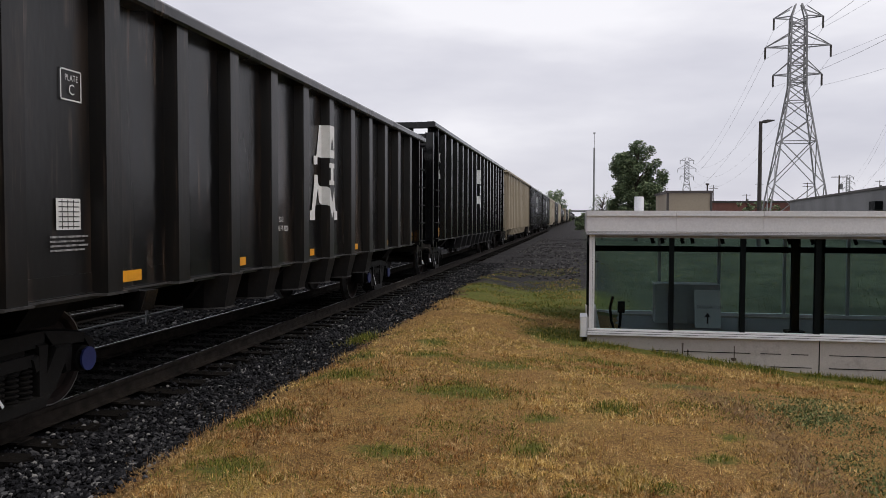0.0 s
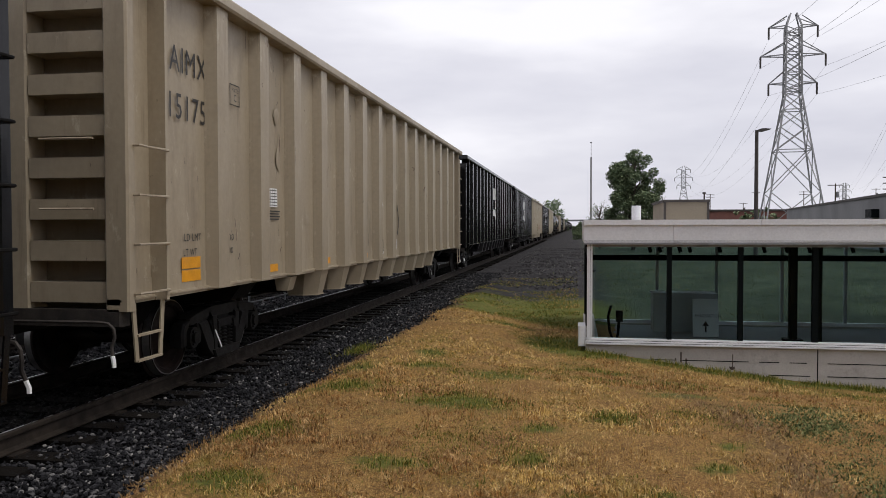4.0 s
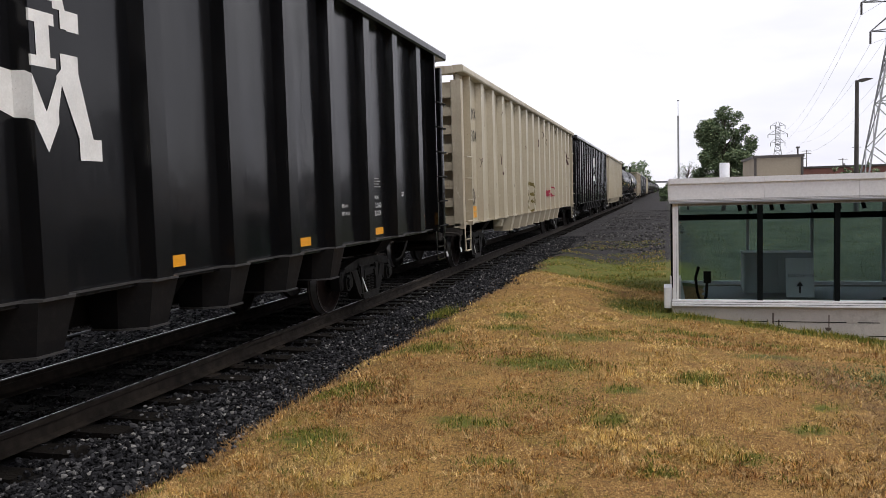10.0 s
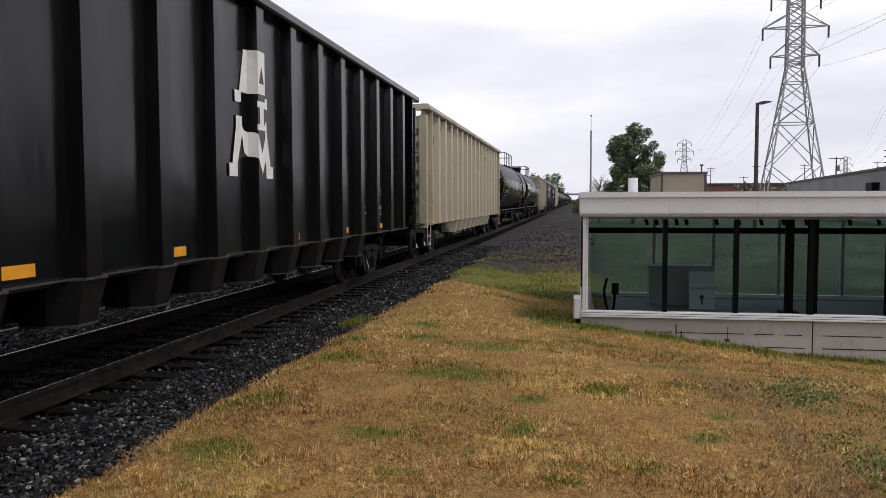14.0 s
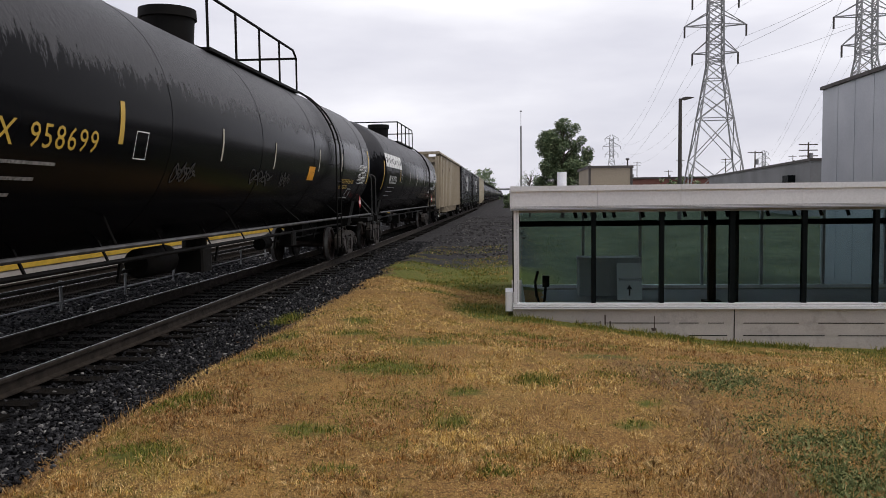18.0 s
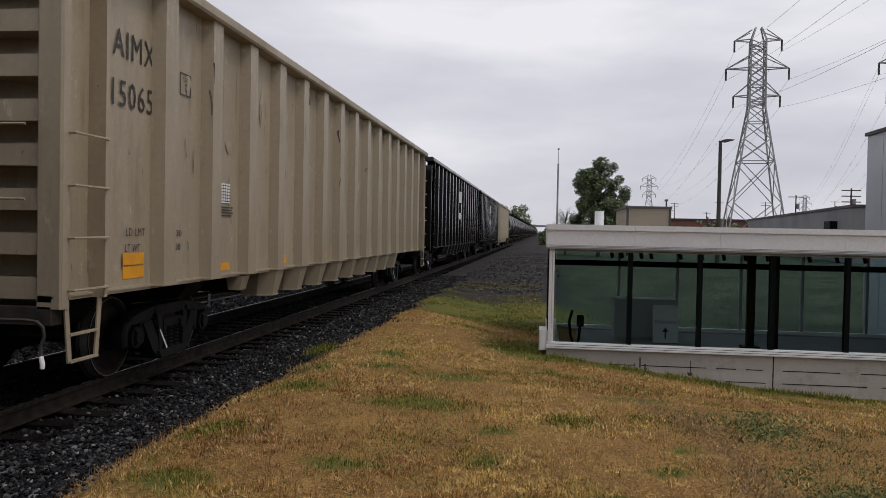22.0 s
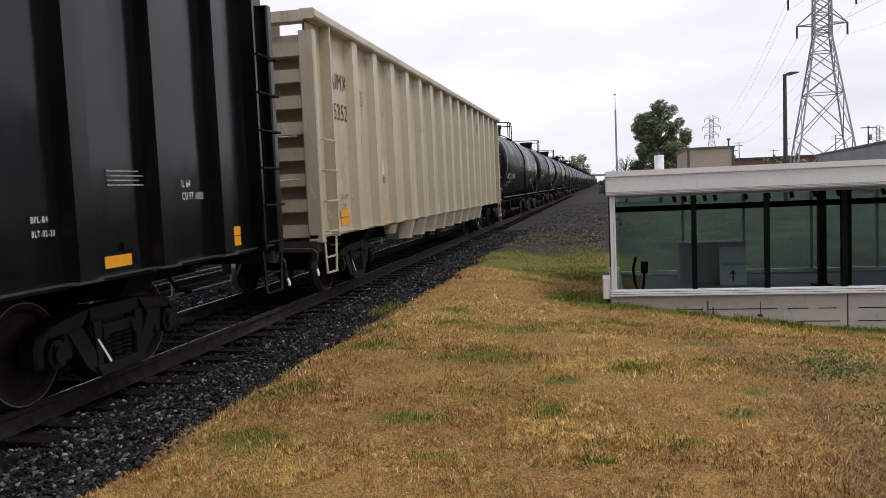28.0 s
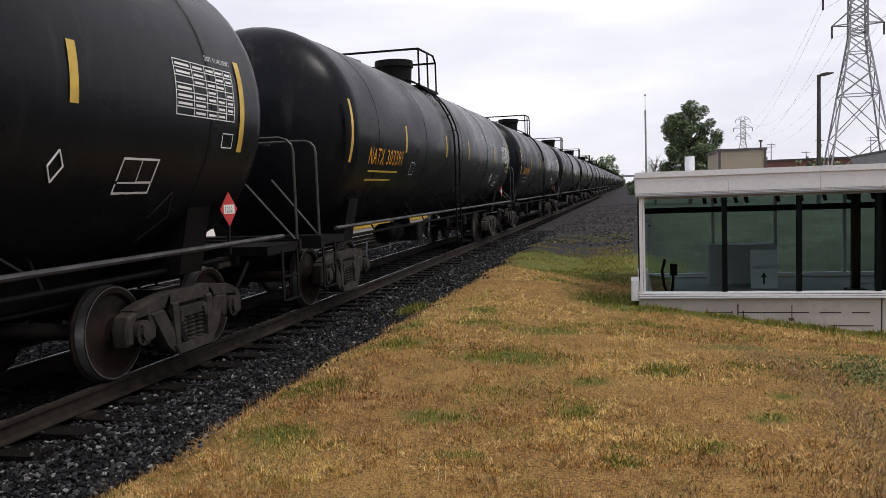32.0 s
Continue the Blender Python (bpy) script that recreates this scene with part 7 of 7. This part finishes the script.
def near_patch(x, y):
    k = np.zeros(len(x))
    for px, py, rx, ry in PATCHES:
        k = np.maximum(k, np.exp(-(((x - px) / rx) ** 2 + ((y - py) / ry) ** 2)))
    # the green foot of the wall and the lush hollow at the building's corner
    k = np.maximum(k, 2.0 * np.exp(-((x + 0.25) / 0.62) ** 2 - ((y - 13.5) / 0.9) ** 2))
    k = np.maximum(k, 1.0 * (y > 16.8) * (x > 0.15))
    k = np.maximum(k, np.exp(-((y - 12.7) / 0.35) ** 2) * (x > 0.15))
    k = np.maximum(k, (0.65 + 0.5 * value_noise(x, y, 1.1, 71)) * np.clip((y - 15.1 + 0.65 * x) / 0.9, 0, 1) * (x < 0.2))
    k = np.maximum(k, (0.3 + 0.5 * value_noise(x, y, 1.4, 72)) * np.clip((x - 1.4 - 1.8 * value_noise(x, y, 0.6, 73)) / 1.2, 0, 1))
    return k


def in_clover(x, y):
    """A creeping green band that curls down over the lawn."""
    mid = 1.95 - 0.10 * np.maximum(y - 6.4, 0) ** 2
    return np.exp(-((x - mid) / np.where(x > mid, 0.62, 0.3)) ** 2) * (y < 8.2)


def in_bare(x, y):
    mid = 1.45 - 0.10 * np.maximum(y - 6.3, 0) ** 2
    return np.exp(-((x - mid) / 0.27) ** 2) * (y < 8.6)


def blades(name, x, y, length, width, lean, material, label, category="grass"):
    n = len(x)
    z = heights(x, y) - 0.008
    a = RNG.uniform(0, 2 * np.pi, n)
    side = np.stack([np.cos(a), np.sin(a), np.zeros(n)], -1)
    b = RNG.uniform(0, 2 * np.pi, n)
    out = np.stack([np.cos(b), np.sin(b), np.zeros(n)], -1)
    up = np.array([0, 0, 1.0])
    base = np.stack([x, y, z], -1)
    mid = base + (up * np.cos(lean * 0.72)[:, None] + out * np.sin(lean * 0.72)[:, None]) * (length * 0.55)[:, None]
    tip = mid + (up * np.cos(lean)[:, None] + out * np.sin(lean)[:, None]) * (length * 0.45)[:, None]
    w = (width / 2)[:, None]
    v = np.stack([base - side * w, base + side * w, mid + side * w * 0.8, mid - side * w * 0.8, tip], 1).reshape(-1, 3)
    o = 5 * np.arange(n)[:, None]
    f = np.concatenate([o + np.array([[0, 1, 2]]), o + np.array([[0, 2, 3]]), o + np.array([[3, 2, 4]])], 1).reshape(-1, 3)
    return single(name, np_mesh(name, v, f, material), None, label, category, kind="stuff")


def build_grass():
    n = 860000
    y = near_y(n, 3.3, 32)
    x = RNG.uniform(-0.92, 0.72, n) * (y + 0.6)
    tuft = 0.5 * value_noise(x, y, 5.5, 1) + 0.35 * value_noise(x, y, 13.0, 2) + 0.15 * value_noise(x, y, 1.6, 3)
    keep = (x > edge_x(y) - 0.06 + np.abs(RNG.normal(0, 0.36, n)) * (0.3 + 1.2 * value_noise(x, y, 2.3, 85))) & (x < 8.5) & ~((y > 12.93) & (x > 0.02))
    keep &= RNG.uniform(0, 1, n) < np.clip(0.5 + 2.6 * (tuft - 0.38), 0.22, 1.0)
    keep &= (y < 17.5) | (value_noise(x, y, 0.9, 5) > 0.3 + 0.05 * (y - 24) * (y > 24))
    x, y, tuft = x[keep], y[keep], tuft[keep]
    green, clover, bare = near_patch(x, y), in_clover(x, y), in_bare(x, y)
    r = RNG.uniform(0, 1, len(x))
    wild = value_noise(x, y, 2.6, 8) * value_noise(x, y, 0.8, 9)
    mottle = 0.45 + 1.1 * value_noise(x, y, 6.5, 86) * (0.4 + value_noise(x, y, 17.0, 88))
    is_green = r < np.clip(green * mottle, 0.06 + 2.0 * np.clip(wild - 0.23, 0, 0.4) + 0.5 * (value_noise(x, y, 9.0, 89) > 0.86), 0.9)
    thin = RNG.uniform(0, 1, len(x)) < np.maximum(clover, bare * 0.8)
    s = ~is_green & ~thin
    k = s.sum()
    xs, ys, ts = x[s], y[s], tuft[s]
    fresh = RNG.uniform(0, 1, k)
    tall = 0.5 + 1.3 * np.clip((ts - 0.3) / 0.4, 0, 1)
    length, width = RNG.uniform(0.018, 0.052, k) * tall, 0.0028 + 0.0006 * ys
    lean = np.where(fresh > 0.84, RNG.uniform(0.1, 0.6, k), RNG.uniform(0.9, 1.7, k))
    mound = np.exp(-((xs + 1.5) / 1.5) ** 2 - ((ys - 12.6) / 2.4) ** 2)
    tone = 0.5 * value_noise(xs, ys, 0.9, 96) + 0.3 * value_noise(xs, ys, 3.4, 97) + 0.2 * value_noise(xs, ys, 9.0, 98) + 0.75 * mound + RNG.normal(0, 0.05, k)
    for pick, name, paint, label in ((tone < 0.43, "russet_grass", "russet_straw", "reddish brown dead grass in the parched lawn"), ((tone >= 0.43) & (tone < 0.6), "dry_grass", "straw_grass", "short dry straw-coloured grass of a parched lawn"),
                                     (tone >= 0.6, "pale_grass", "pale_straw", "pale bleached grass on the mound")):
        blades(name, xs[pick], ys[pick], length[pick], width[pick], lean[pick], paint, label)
    s = is_green & ~thin
    k = s.sum()
    blades("green_grass", x[s], y[s], RNG.uniform(0.02, 0.062, k) * (0.6 + 0.5 * np.minimum(green[s], 1)), 0.0034 + 0.0005 * y[s], RNG.uniform(0.2, 1.3, k), "green_grass", "green tufts of grass in the dry lawn")
    s = thin & (bare > clover)
    k = s.sum()
    blades("dead_stalks", x[s], y[s], RNG.uniform(0.03, 0.09, k), 0.0026 + 0.0003 * y[s], RNG.uniform(1.0, 1.55, k), "dead_stalk", "flattened brown dead stalks on bare soil", "dead stalks")
    s = thin & (clover >= bare)
    k = s.sum()
    blades("clover_mat", x[s], y[s], RNG.uniform(0.012, 0.03, k), 0.010 + 0.0006 * y[s], RNG.uniform(0.7, 1.5, k), "clover", "low mat of green clover in the lawn", "clover")
    k = 52000
    b = near_y(k, 3.3, 9.0)
    a = RNG.uniform(0.6, 4.2, k)
    s = RNG.uniform(0, 1, k) < in_clover(a, b) * (0.35 + 0.9 * (value_noise(a, b, 3.5, 51) > 0.42))
    a, b = a[s], b[s]
    blades("clover_leaves", a, b, RNG.uniform(0.02, 0.05, len(a)), 0.007 + 0.0008 * b, RNG.uniform(0.6, 1.5, len(a)), "clover", "creeping green clover leaves in the dry lawn", "clover")
    # thin upright seed stalks in loose groups
    k = 9000
    b = near_y(k, 3.4, 16)
    a = RNG.uniform(-0.7, 0.5, k) * (b + 0.6)
    s = (value_noise(a, b, 1.9, 21) * value_noise(a, b, 6.0, 22) > 0.3) & (a > edge_x(b)) & ~((b > 12.7) & (a > 0)) & (a < 3.2)
    a, b = a[s], b[s]
    blades("seed_stalks", a, b, RNG.uniform(0.07, 0.16, len(a)), 0.0016 + 0.00024 * b, RNG.uniform(0.05, 0.35, len(a)), "straw_grass", "thin upright dry grass stalks with seed heads", "grass")
    # a tall weed at the edge of the ballast and grass that leans over it
    k = 500
    a, b = RNG.normal(-3.28, 0.11, k), RNG.normal(11.6, 0.13, k)
    blades("weed_clump", a, b, RNG.uniform(0.08, 0.2, k), np.full(k, 0.009), RNG.uniform(0.1, 0.9, k), "green_grass", "dark green weed clump at the ballast edge", "weed")
    k = 9000
    b = near_y(k, 3.3, 20)
    a = edge_x(b) + RNG.normal(0.0, 0.27, k)
    s = value_noise(a, b, 4.0, 95) > 0.42
    a, b = a[s], b[s]
    k = len(a)
    blades("edge_grass", a, b, RNG.uniform(0.02, 0.085, k), 0.0024 + 0.0003 * b, RNG.uniform(0.2, 1.3, k), "dead_stalk", "taller dry grass along the ballast edge")
    # rough grass of the field beyond the building
    k = 9000
    b = near_y(k, 18.6, 48)
    a = RNG.uniform(0.0, 0.62, k) * (b + 2) + 0.5 + RNG.normal(0, 0.7, k)
    s = value_noise(a, b, 0.7, 61) * 0.6 + value_noise(a, b, 2.5, 62) * 0.4 > 0.36
    a, b = a[s], b[s]
    dry = RNG.uniform(0, 1, len(a)) < 0.03
    for pick, name, paint, label in ((dry, "field_straw", "straw_grass", "dry tufts in the field beyond the building"), (~dry, "field_grass", "green_grass", "rough green grass of the field beyond the building")):
        q = pick.sum()
        blades(name, a[pick], b[pick], RNG.uniform(0.03, 0.07, q), 0.004 + 0.0005 * b[pick], RNG.uniform(0.1, 1.0, q), paint, label)
    # weeds along the foot of the wall
    k = 5000
    a = RNG.uniform(0.1, 8.0, k)
    b = 12.86 - np.abs(RNG.normal(0, 0.16, k))
    s = value_noise(a, b, 2.2, 31) > 0.38
    blades("wall_weeds", a[s], b[s], RNG.uniform(0.04, 0.13, s.sum()), np.full(s.sum(), 0.009), RNG.uniform(0.1, 1.1, s.sum()), "green_grass", "green weeds along the foot of the concrete wall", "weed")


def leaf_cloud(centres, radii, count, size):
    """Small leaves scattered in clumps, thinner towards their middles."""
    centres, radii = np.array(centres, float), np.array(radii, float)
    w = (radii ** 2) / (radii ** 2).sum()
    pick = RNG.choice(len(radii), count, p=w)
    d = RNG.normal(0, 1, (count, 3))
    d /= np.linalg.norm(d, axis=1, keepdims=True)
    rad = radii[pick] * RNG.uniform(0.05, 1.0, count) ** 0.4
    pos = centres[pick] + d * rad[:, None] * np.array([1, 1, 0.85])
    s = size * RNG.uniform(0.6, 1.4, count)
    quad = np.array([(-0.5, 0, 0), (0, -0.32, 0.08), (0.5, 0, 0), (0, 0.32, 0.08)])
    v = np.einsum("nij,kj->nki", turns(count, 1.3), quad) * s[:, None, None] + pos[:, None, :]
    f = (np.array([[0, 1, 2, 3]])[None] + 4 * np.arange(count)[:, None, None]).reshape(-1, 4)
    return v.reshape(-1, 3), f


def build_tree(at, H, W, seed, leaves=9000, label="leafy green tree with an uneven crown", low=0.18):
    r = random.Random(seed)
    t = thing("tree", label, "tree", group="trees by the yard", at=at)
    g = Geo()
    trunk = [(0, 0, 0), (0.05 * W, 0, H * 0.25), (-0.02 * W, 0.03, H * 0.5), (0.03 * W, 0, H * 0.8)]
    rad = H * 0.022
    for i, (a, b) in enumerate(zip(trunk, trunk[1:])):
        g.rod(a, b, rad * (1 - 0.28 * i), 8, rad * (1 - 0.28 * (i + 1)))
    centres, radii = [], []
    for i in range(120):
        while True:
            u, v, k = r.uniform(-1, 1), r.uniform(-1, 1), r.uniform(-1, 1)
            reach = 1.0 - 0.22 * k                       # fuller below, narrower on top
            if (u * u + v * v) / (reach * reach) + k ** 4 < 1:
                break
        mid = (1 + low) / 2
        c = (u * W * 0.44, v * W * 0.44, H * (mid + k * (1 - low) * 0.46) * r.uniform(0.97, 1.04))
        g.rod((0.02 * W, 0, max(H * 0.15, c[2] - H * 0.16)), c, rad * 0.3, 5, rad * 0.08)
        centres.append(c)
        radii.append(W * r.uniform(0.075, 0.135))
    part("trunk", g, "bark", t, "brown trunk and limbs")
    v, f = leaf_cloud(centres, radii, leaves, H * 0.021)
    part("crown", np_mesh("crown", v, f, "leaf"), None, t, "dark green leaves in clumps")
    return t


def tree_belt(name, spots, leaves, size, label):
    """Far woods as one piece."""
    r = random.Random(len(spots))
    centres, radii = [], []
    for x, y, h in spots:
        for k in range(7):
            centres.append((x + r.uniform(-0.3, 0.3) * h, y + r.uniform(-0.3, 0.3) * h, -0.3 + h * (0.12 + 0.78 * k / 6)))
            radii.append(h * (0.24 - 0.016 * k) * r.uniform(0.7, 1.2))
    v, f = leaf_cloud(centres, radii, leaves, size)
    single(name, np_mesh(name, v, f, "leaf"), None, label, "trees", kind="stuff")


def build_trees():
    r0 = random.Random(9)
    # never in view: added so that the rib flanks reflect something dark
    tree_belt("unseen_woods_behind", [(-6 + i * 2.6 + r0.uniform(-1, 1), -17 - 8 * r0.random(), r0.uniform(8, 12)) for i in range(22)], 16000, 0.8, "unseen dark trees added behind the viewer to darken reflections")
    build_tree((4.7, 70, -0.3), 8.4, 5.3, 3, 42000)
    build_tree((2.0, 74, -0.3), 4.6, 2.6, 5, 2600, "low leafy young tree beside the yard", 0.1)
    build_tree((7.6, 74, -0.3), 5.0, 1.5, 8, 700, "thin small tree with few leaves")
    r = random.Random(2)
    far = [(-9 - 46 * r.random(), 240 + 190 * r.random(), r.uniform(8, 12.5)) for _ in range(46)]
    far += [(-13 + r.uniform(-3, 3), 350 + r.uniform(-20, 20), r.uniform(12, 13.5)) for _ in range(6)]
    far += [(-6.5, 360, 8.5), (-8.5, 330, 10.0), (-5.0, 390, 6.0), (-7.5, 370, 8.0)]
    tree_belt("far_woods", far, 26000, 0.9, "far dark green woods beyond the line")
    tree_belt("bushes", [(0.9, 150, 2.6), (0.2, 165, 2.4), (1.6, 140, 2.2), (0.4, 128, 1.9), (1.3, 190, 3.2), (-0.6, 210, 2.6)], 6000, 0.28, "green bushes at the track side")
    tree_belt("hedge", [(-24 - 6 * r.random(), -30 + i * 5.0, r.uniform(5, 7.5)) for i in range(60)], 30000, 0.7, "dense green hedge behind the platform")
    tree_belt("horizon_trees", [(30 + i * 7.5 + r.uniform(-3, 3), 215 + r.uniform(-20, 40), r.uniform(4.5, 7.2)) for i in range(26)], 9000, 0.8, "low trees along the horizon")


# ---- beyond the train: fence, platform; far buildings and poles ----
def build_fence():
    f = thing("low_fence", "low grey chain-link fence between the tracks", "fence")
    x = -8.05
    for i in range(40):
        y = 4.0 + i * 2.45
        part("post", Geo().rod((x, y, -0.35), (x, y, 0.30), 0.03, 8), "galvanised", f)
    for z in (-0.09, 0.26):
        part("fence_rail", Geo().rod((x, 2, z), (x, 101, z), 0.018, 6), "galvanised", f)
    g = Geo()
    for i in range(230):
        y = 4.0 + i * 0.11
        g.bar((x + 0.004, y, -0.09), (x + 0.004, y + 0.35, 0.26), 0.0025, 0.0025)
        g.bar((x - 0.004, y + 0.35, -0.09), (x - 0.004, y, 0.26), 0.0025, 0.0025)
    ob = part("chain_link", g, "brown_trim", f, "woven wire mesh")
    ob["kind"] = "stuff"


def build_platform():
    p = thing("platform", "pale concrete station platform with a yellow edge", "platform", kind="structure")
    part("slab", Geo().box(-19, -11.45, 2, 120, -0.35, 0.27), "concrete", p)
    part("edge_strip", Geo().box(-12.05, -11.45, 2, 120, 0.27, 0.285), "platform_yellow", p, "yellow tactile edge strip")
    part("edge_face", Geo().box(-11.449, -11.43, 2, 120, 0.16, 0.28), "platform_yellow", p)


def build_background():
    single("pavement", Geo().box(2.0, 60, 49, 64, -0.35, -0.285), "pale_asphalt", "pale grey asphalt yard behind the field", "pavement", kind="structure")
    w = thing("warehouse", "long low grey warehouse with a flat roof", "building", at=(24.0, 66, -0.4), rz=-6.7)
    part("wall", Geo().box(0, 60, 0, 62, 0, 4.6), "grey_wall", w)
    part("roof_edge", Geo().box(-0.1, 60.1, -0.1, 62.1, 4.6, 4.82), "brown_trim", w)
    part("wall_unit", Geo().box(-0.6, 0, 5, 7.2, 2.9, 3.6), "dark_frame", w)
    b = thing("brick_building", "far long red brick building", "building", at=(34, 222, -0.4))
    part("wall", Geo().box(0, 21, 0, 14, 0, 6.2), "red_brick", b)
    part("roof", Geo().box(-0.3, 21.3, -0.3, 14.3, 6.2, 6.7), "brown_trim", b)
    c = thing("far_shed", "far grey shed with a flat roof", "building", at=(58, 190, -0.4))
    part("wall", Geo().box(0, 40, 0, 20, 0, 6.6), "grey_wall", c)
    part("roof", Geo().box(-0.3, 40.3, -0.3, 20.3, 6.6, 7.1), "brown_trim", c)
    o = thing("overpass", "far concrete road bridge over the railway", "bridge", at=(0, 425, -0.3))
    part("deck", Geo().box(-60, 40, 0, 10, 5.0, 5.9), "grey_wall", o)
    for x in (-22, 7, 22):
        part("pier", Geo().box(x, x + 1.2, 1, 9, 0, 5.0), "grey_wall", o)
    v = thing("white_shed", "small far white shed by the track", "shed", at=(1.2, 240, -0.3))
    part("wall", Geo().box(0, 3.2, 0, 5, 0, 2.7), "white_metal", v)
    part("roof", Geo().box(-0.2, 3.4, -0.2, 5.2, 2.7, 3.0), "grey_wall", v)
    for x, y, h, arms in ((41.8, 140, 9.2, 1), (39.7, 110, 8.7, 3), (52.5, 250, 12.5, 1), (39.5, 250, 12.0, 2), (62.0, 235, 12.0, 2), (84.0, 245, 13.0, 1), (31.0, 205, 8.5, 1), (47.0, 240, 9.0, 1)):
        u = thing("utility_pole", "wooden utility pole with cross-arms", "utility pole", group="utility poles", at=(x, y, -0.4))
        part("pole", Geo().rod((0, 0, 0), (0, 0, h), 0.16, 8, 0.10), "bark", u)
        for k in range(arms):
            part("cross_arm", Geo().box(-1.2, 1.2, -0.06, 0.06, h - 0.35 - k * 0.75, h - 0.22 - k * 0.75), "bark", u)
        if arms != 2:
            part("transformer", Geo().rod((0.35, 0, h - 2.3), (0.35, 0, h - 1.4), 0.25, 10), "grey_wall", u)


def build_interior():
    """Things that stand behind the tinted glass."""
    s = thing("evacuation_sign", "pale notice board with black lettering and arrow", "sign", at=(2.13, 15.6, -0.30))
    part("board", Geo().prism([(0, 0), (0.03, 0), (0.16, 0.70), (0.13, 0.70)], 0, 0.47, "x"), "sign_white", s)
    tx = new("lettering", text_mesh("EVACUATION", "dark_lettering", 0.085, 0.82))
    tx.parent = s
    tx.matrix_basis = pose(0.035, 0.058, 0.36, 80)
    arrow = Geo().box(0.215, 0.245, 0.012, 0.018, 0.08, 0.20)
    arrow.prism([(0.17, 0.20), (0.29, 0.20), (0.23, 0.29)], 0.028, 0.034, "y")
    part("arrow", arrow, "dark_lettering", s)
    c = thing("cabinet", "grey steel equipment cabinet on the floor", "cabinet", at=(1.45, 16.2, -0.30))
    part("body", Geo().box(0, 1.2, 0, 0.55, 0, 0.74, 0.02), "dull_grey", c)
    part("door", Geo().box(0.03, 0.58, -0.015, 0, 0.04, 0.70), "dull_grey", c)
    part("door", Geo().box(0.62, 1.17, -0.015, 0, 0.04, 0.70), "dull_grey", c)
    part("top", Geo().box(-0.02, 1.22, -0.02, 0.57, 0.74, 0.77), "dull_grey", c)
    col = thing("column", "dark steel column inside the glass wall", "column", at=(3.80, 15.2, -0.30), kind="structure")
    part("shaft", Geo().box(-0.065, 0.065, -0.065, 0.065, 0.05, 1.80), "dark_frame", col)
    part("base_plate", Geo().box(-0.15, 0.15, -0.15, 0.15, 0, 0.05), "dark_frame", col)
    post = thing("column", "broad dark steel post inside the glass wall", "column", at=(3.77, 13.6, -0.30), kind="structure")
    part("shaft", Geo().box(-0.06, 0.06, -0.05, 0.05, 0, 1.80), "dark_frame", post)
    h = thing("hose", "black hoses hanging by the corner", "hose", at=(0.55, 14.2, -0.30))
    part("hose_loop", Geo().tube([(0, 0, 0.7), (-0.05, 0, 0.5), (-0.02, 0.05, 0.25), (0.06, 0.05, 0.02), (0.12, 0.0, 0.2), (0.14, 0, 0.5)], 0.025, 8), "dark_frame", h)
    part("bracket", Geo().box(0.08, 0.2, -0.05, 0.05, 0.42, 0.62), "dark_frame", h)
    for x0, x1 in ((1.2, 2.1), (2.35, 4.3), (4.6, 7.0)):
        t = thing("light_track", "black ceiling track with small spotlights", "light fitting", group="ceiling tracks", at=(x0, 15.4, 1.50))
        part("track", Geo().box(0, x1 - x0, -0.03, 0.03, -0.06, 0), "dark_frame", t)
        for k in range(5):
            x = (x1 - x0) * (k + 0.5) / 5
            part("spotlight", Geo().rod((x, 0, -0.06), (x + 0.03, -0.04, -0.20), 0.035, 8), "dark_frame", t)
    single("cable_tray", Geo().box(0.3, 7.5, 16.6, 16.8, 1.40, 1.5), "dark_frame", "dark cable tray under the ceiling", "cable tray")


# ---- all of it ----
build_structure()
build_glass_house()
build_annex()
build_rooftop_unit()
build_roof_vent()
build_pylons()
build_lamp_and_mast()
build_interior()
build_background()
build_platform()
build_fence()
build_train()
build_trees()
build_stones()
build_grass()


def motions():
    for car, front in CARS:
        walk(car, [(t, pose(TX, front - run(t), 0)) for t in KEY_TIMES])
    turn = [i / 15 for i in range(480)] + [32.0]
    for w, y in WHEELS:
        walk(w, [(t, pose(0, y, 0.4635, math.degrees(run(t) / 0.4635) % 360, 0, 0)) for t in turn])


motions()
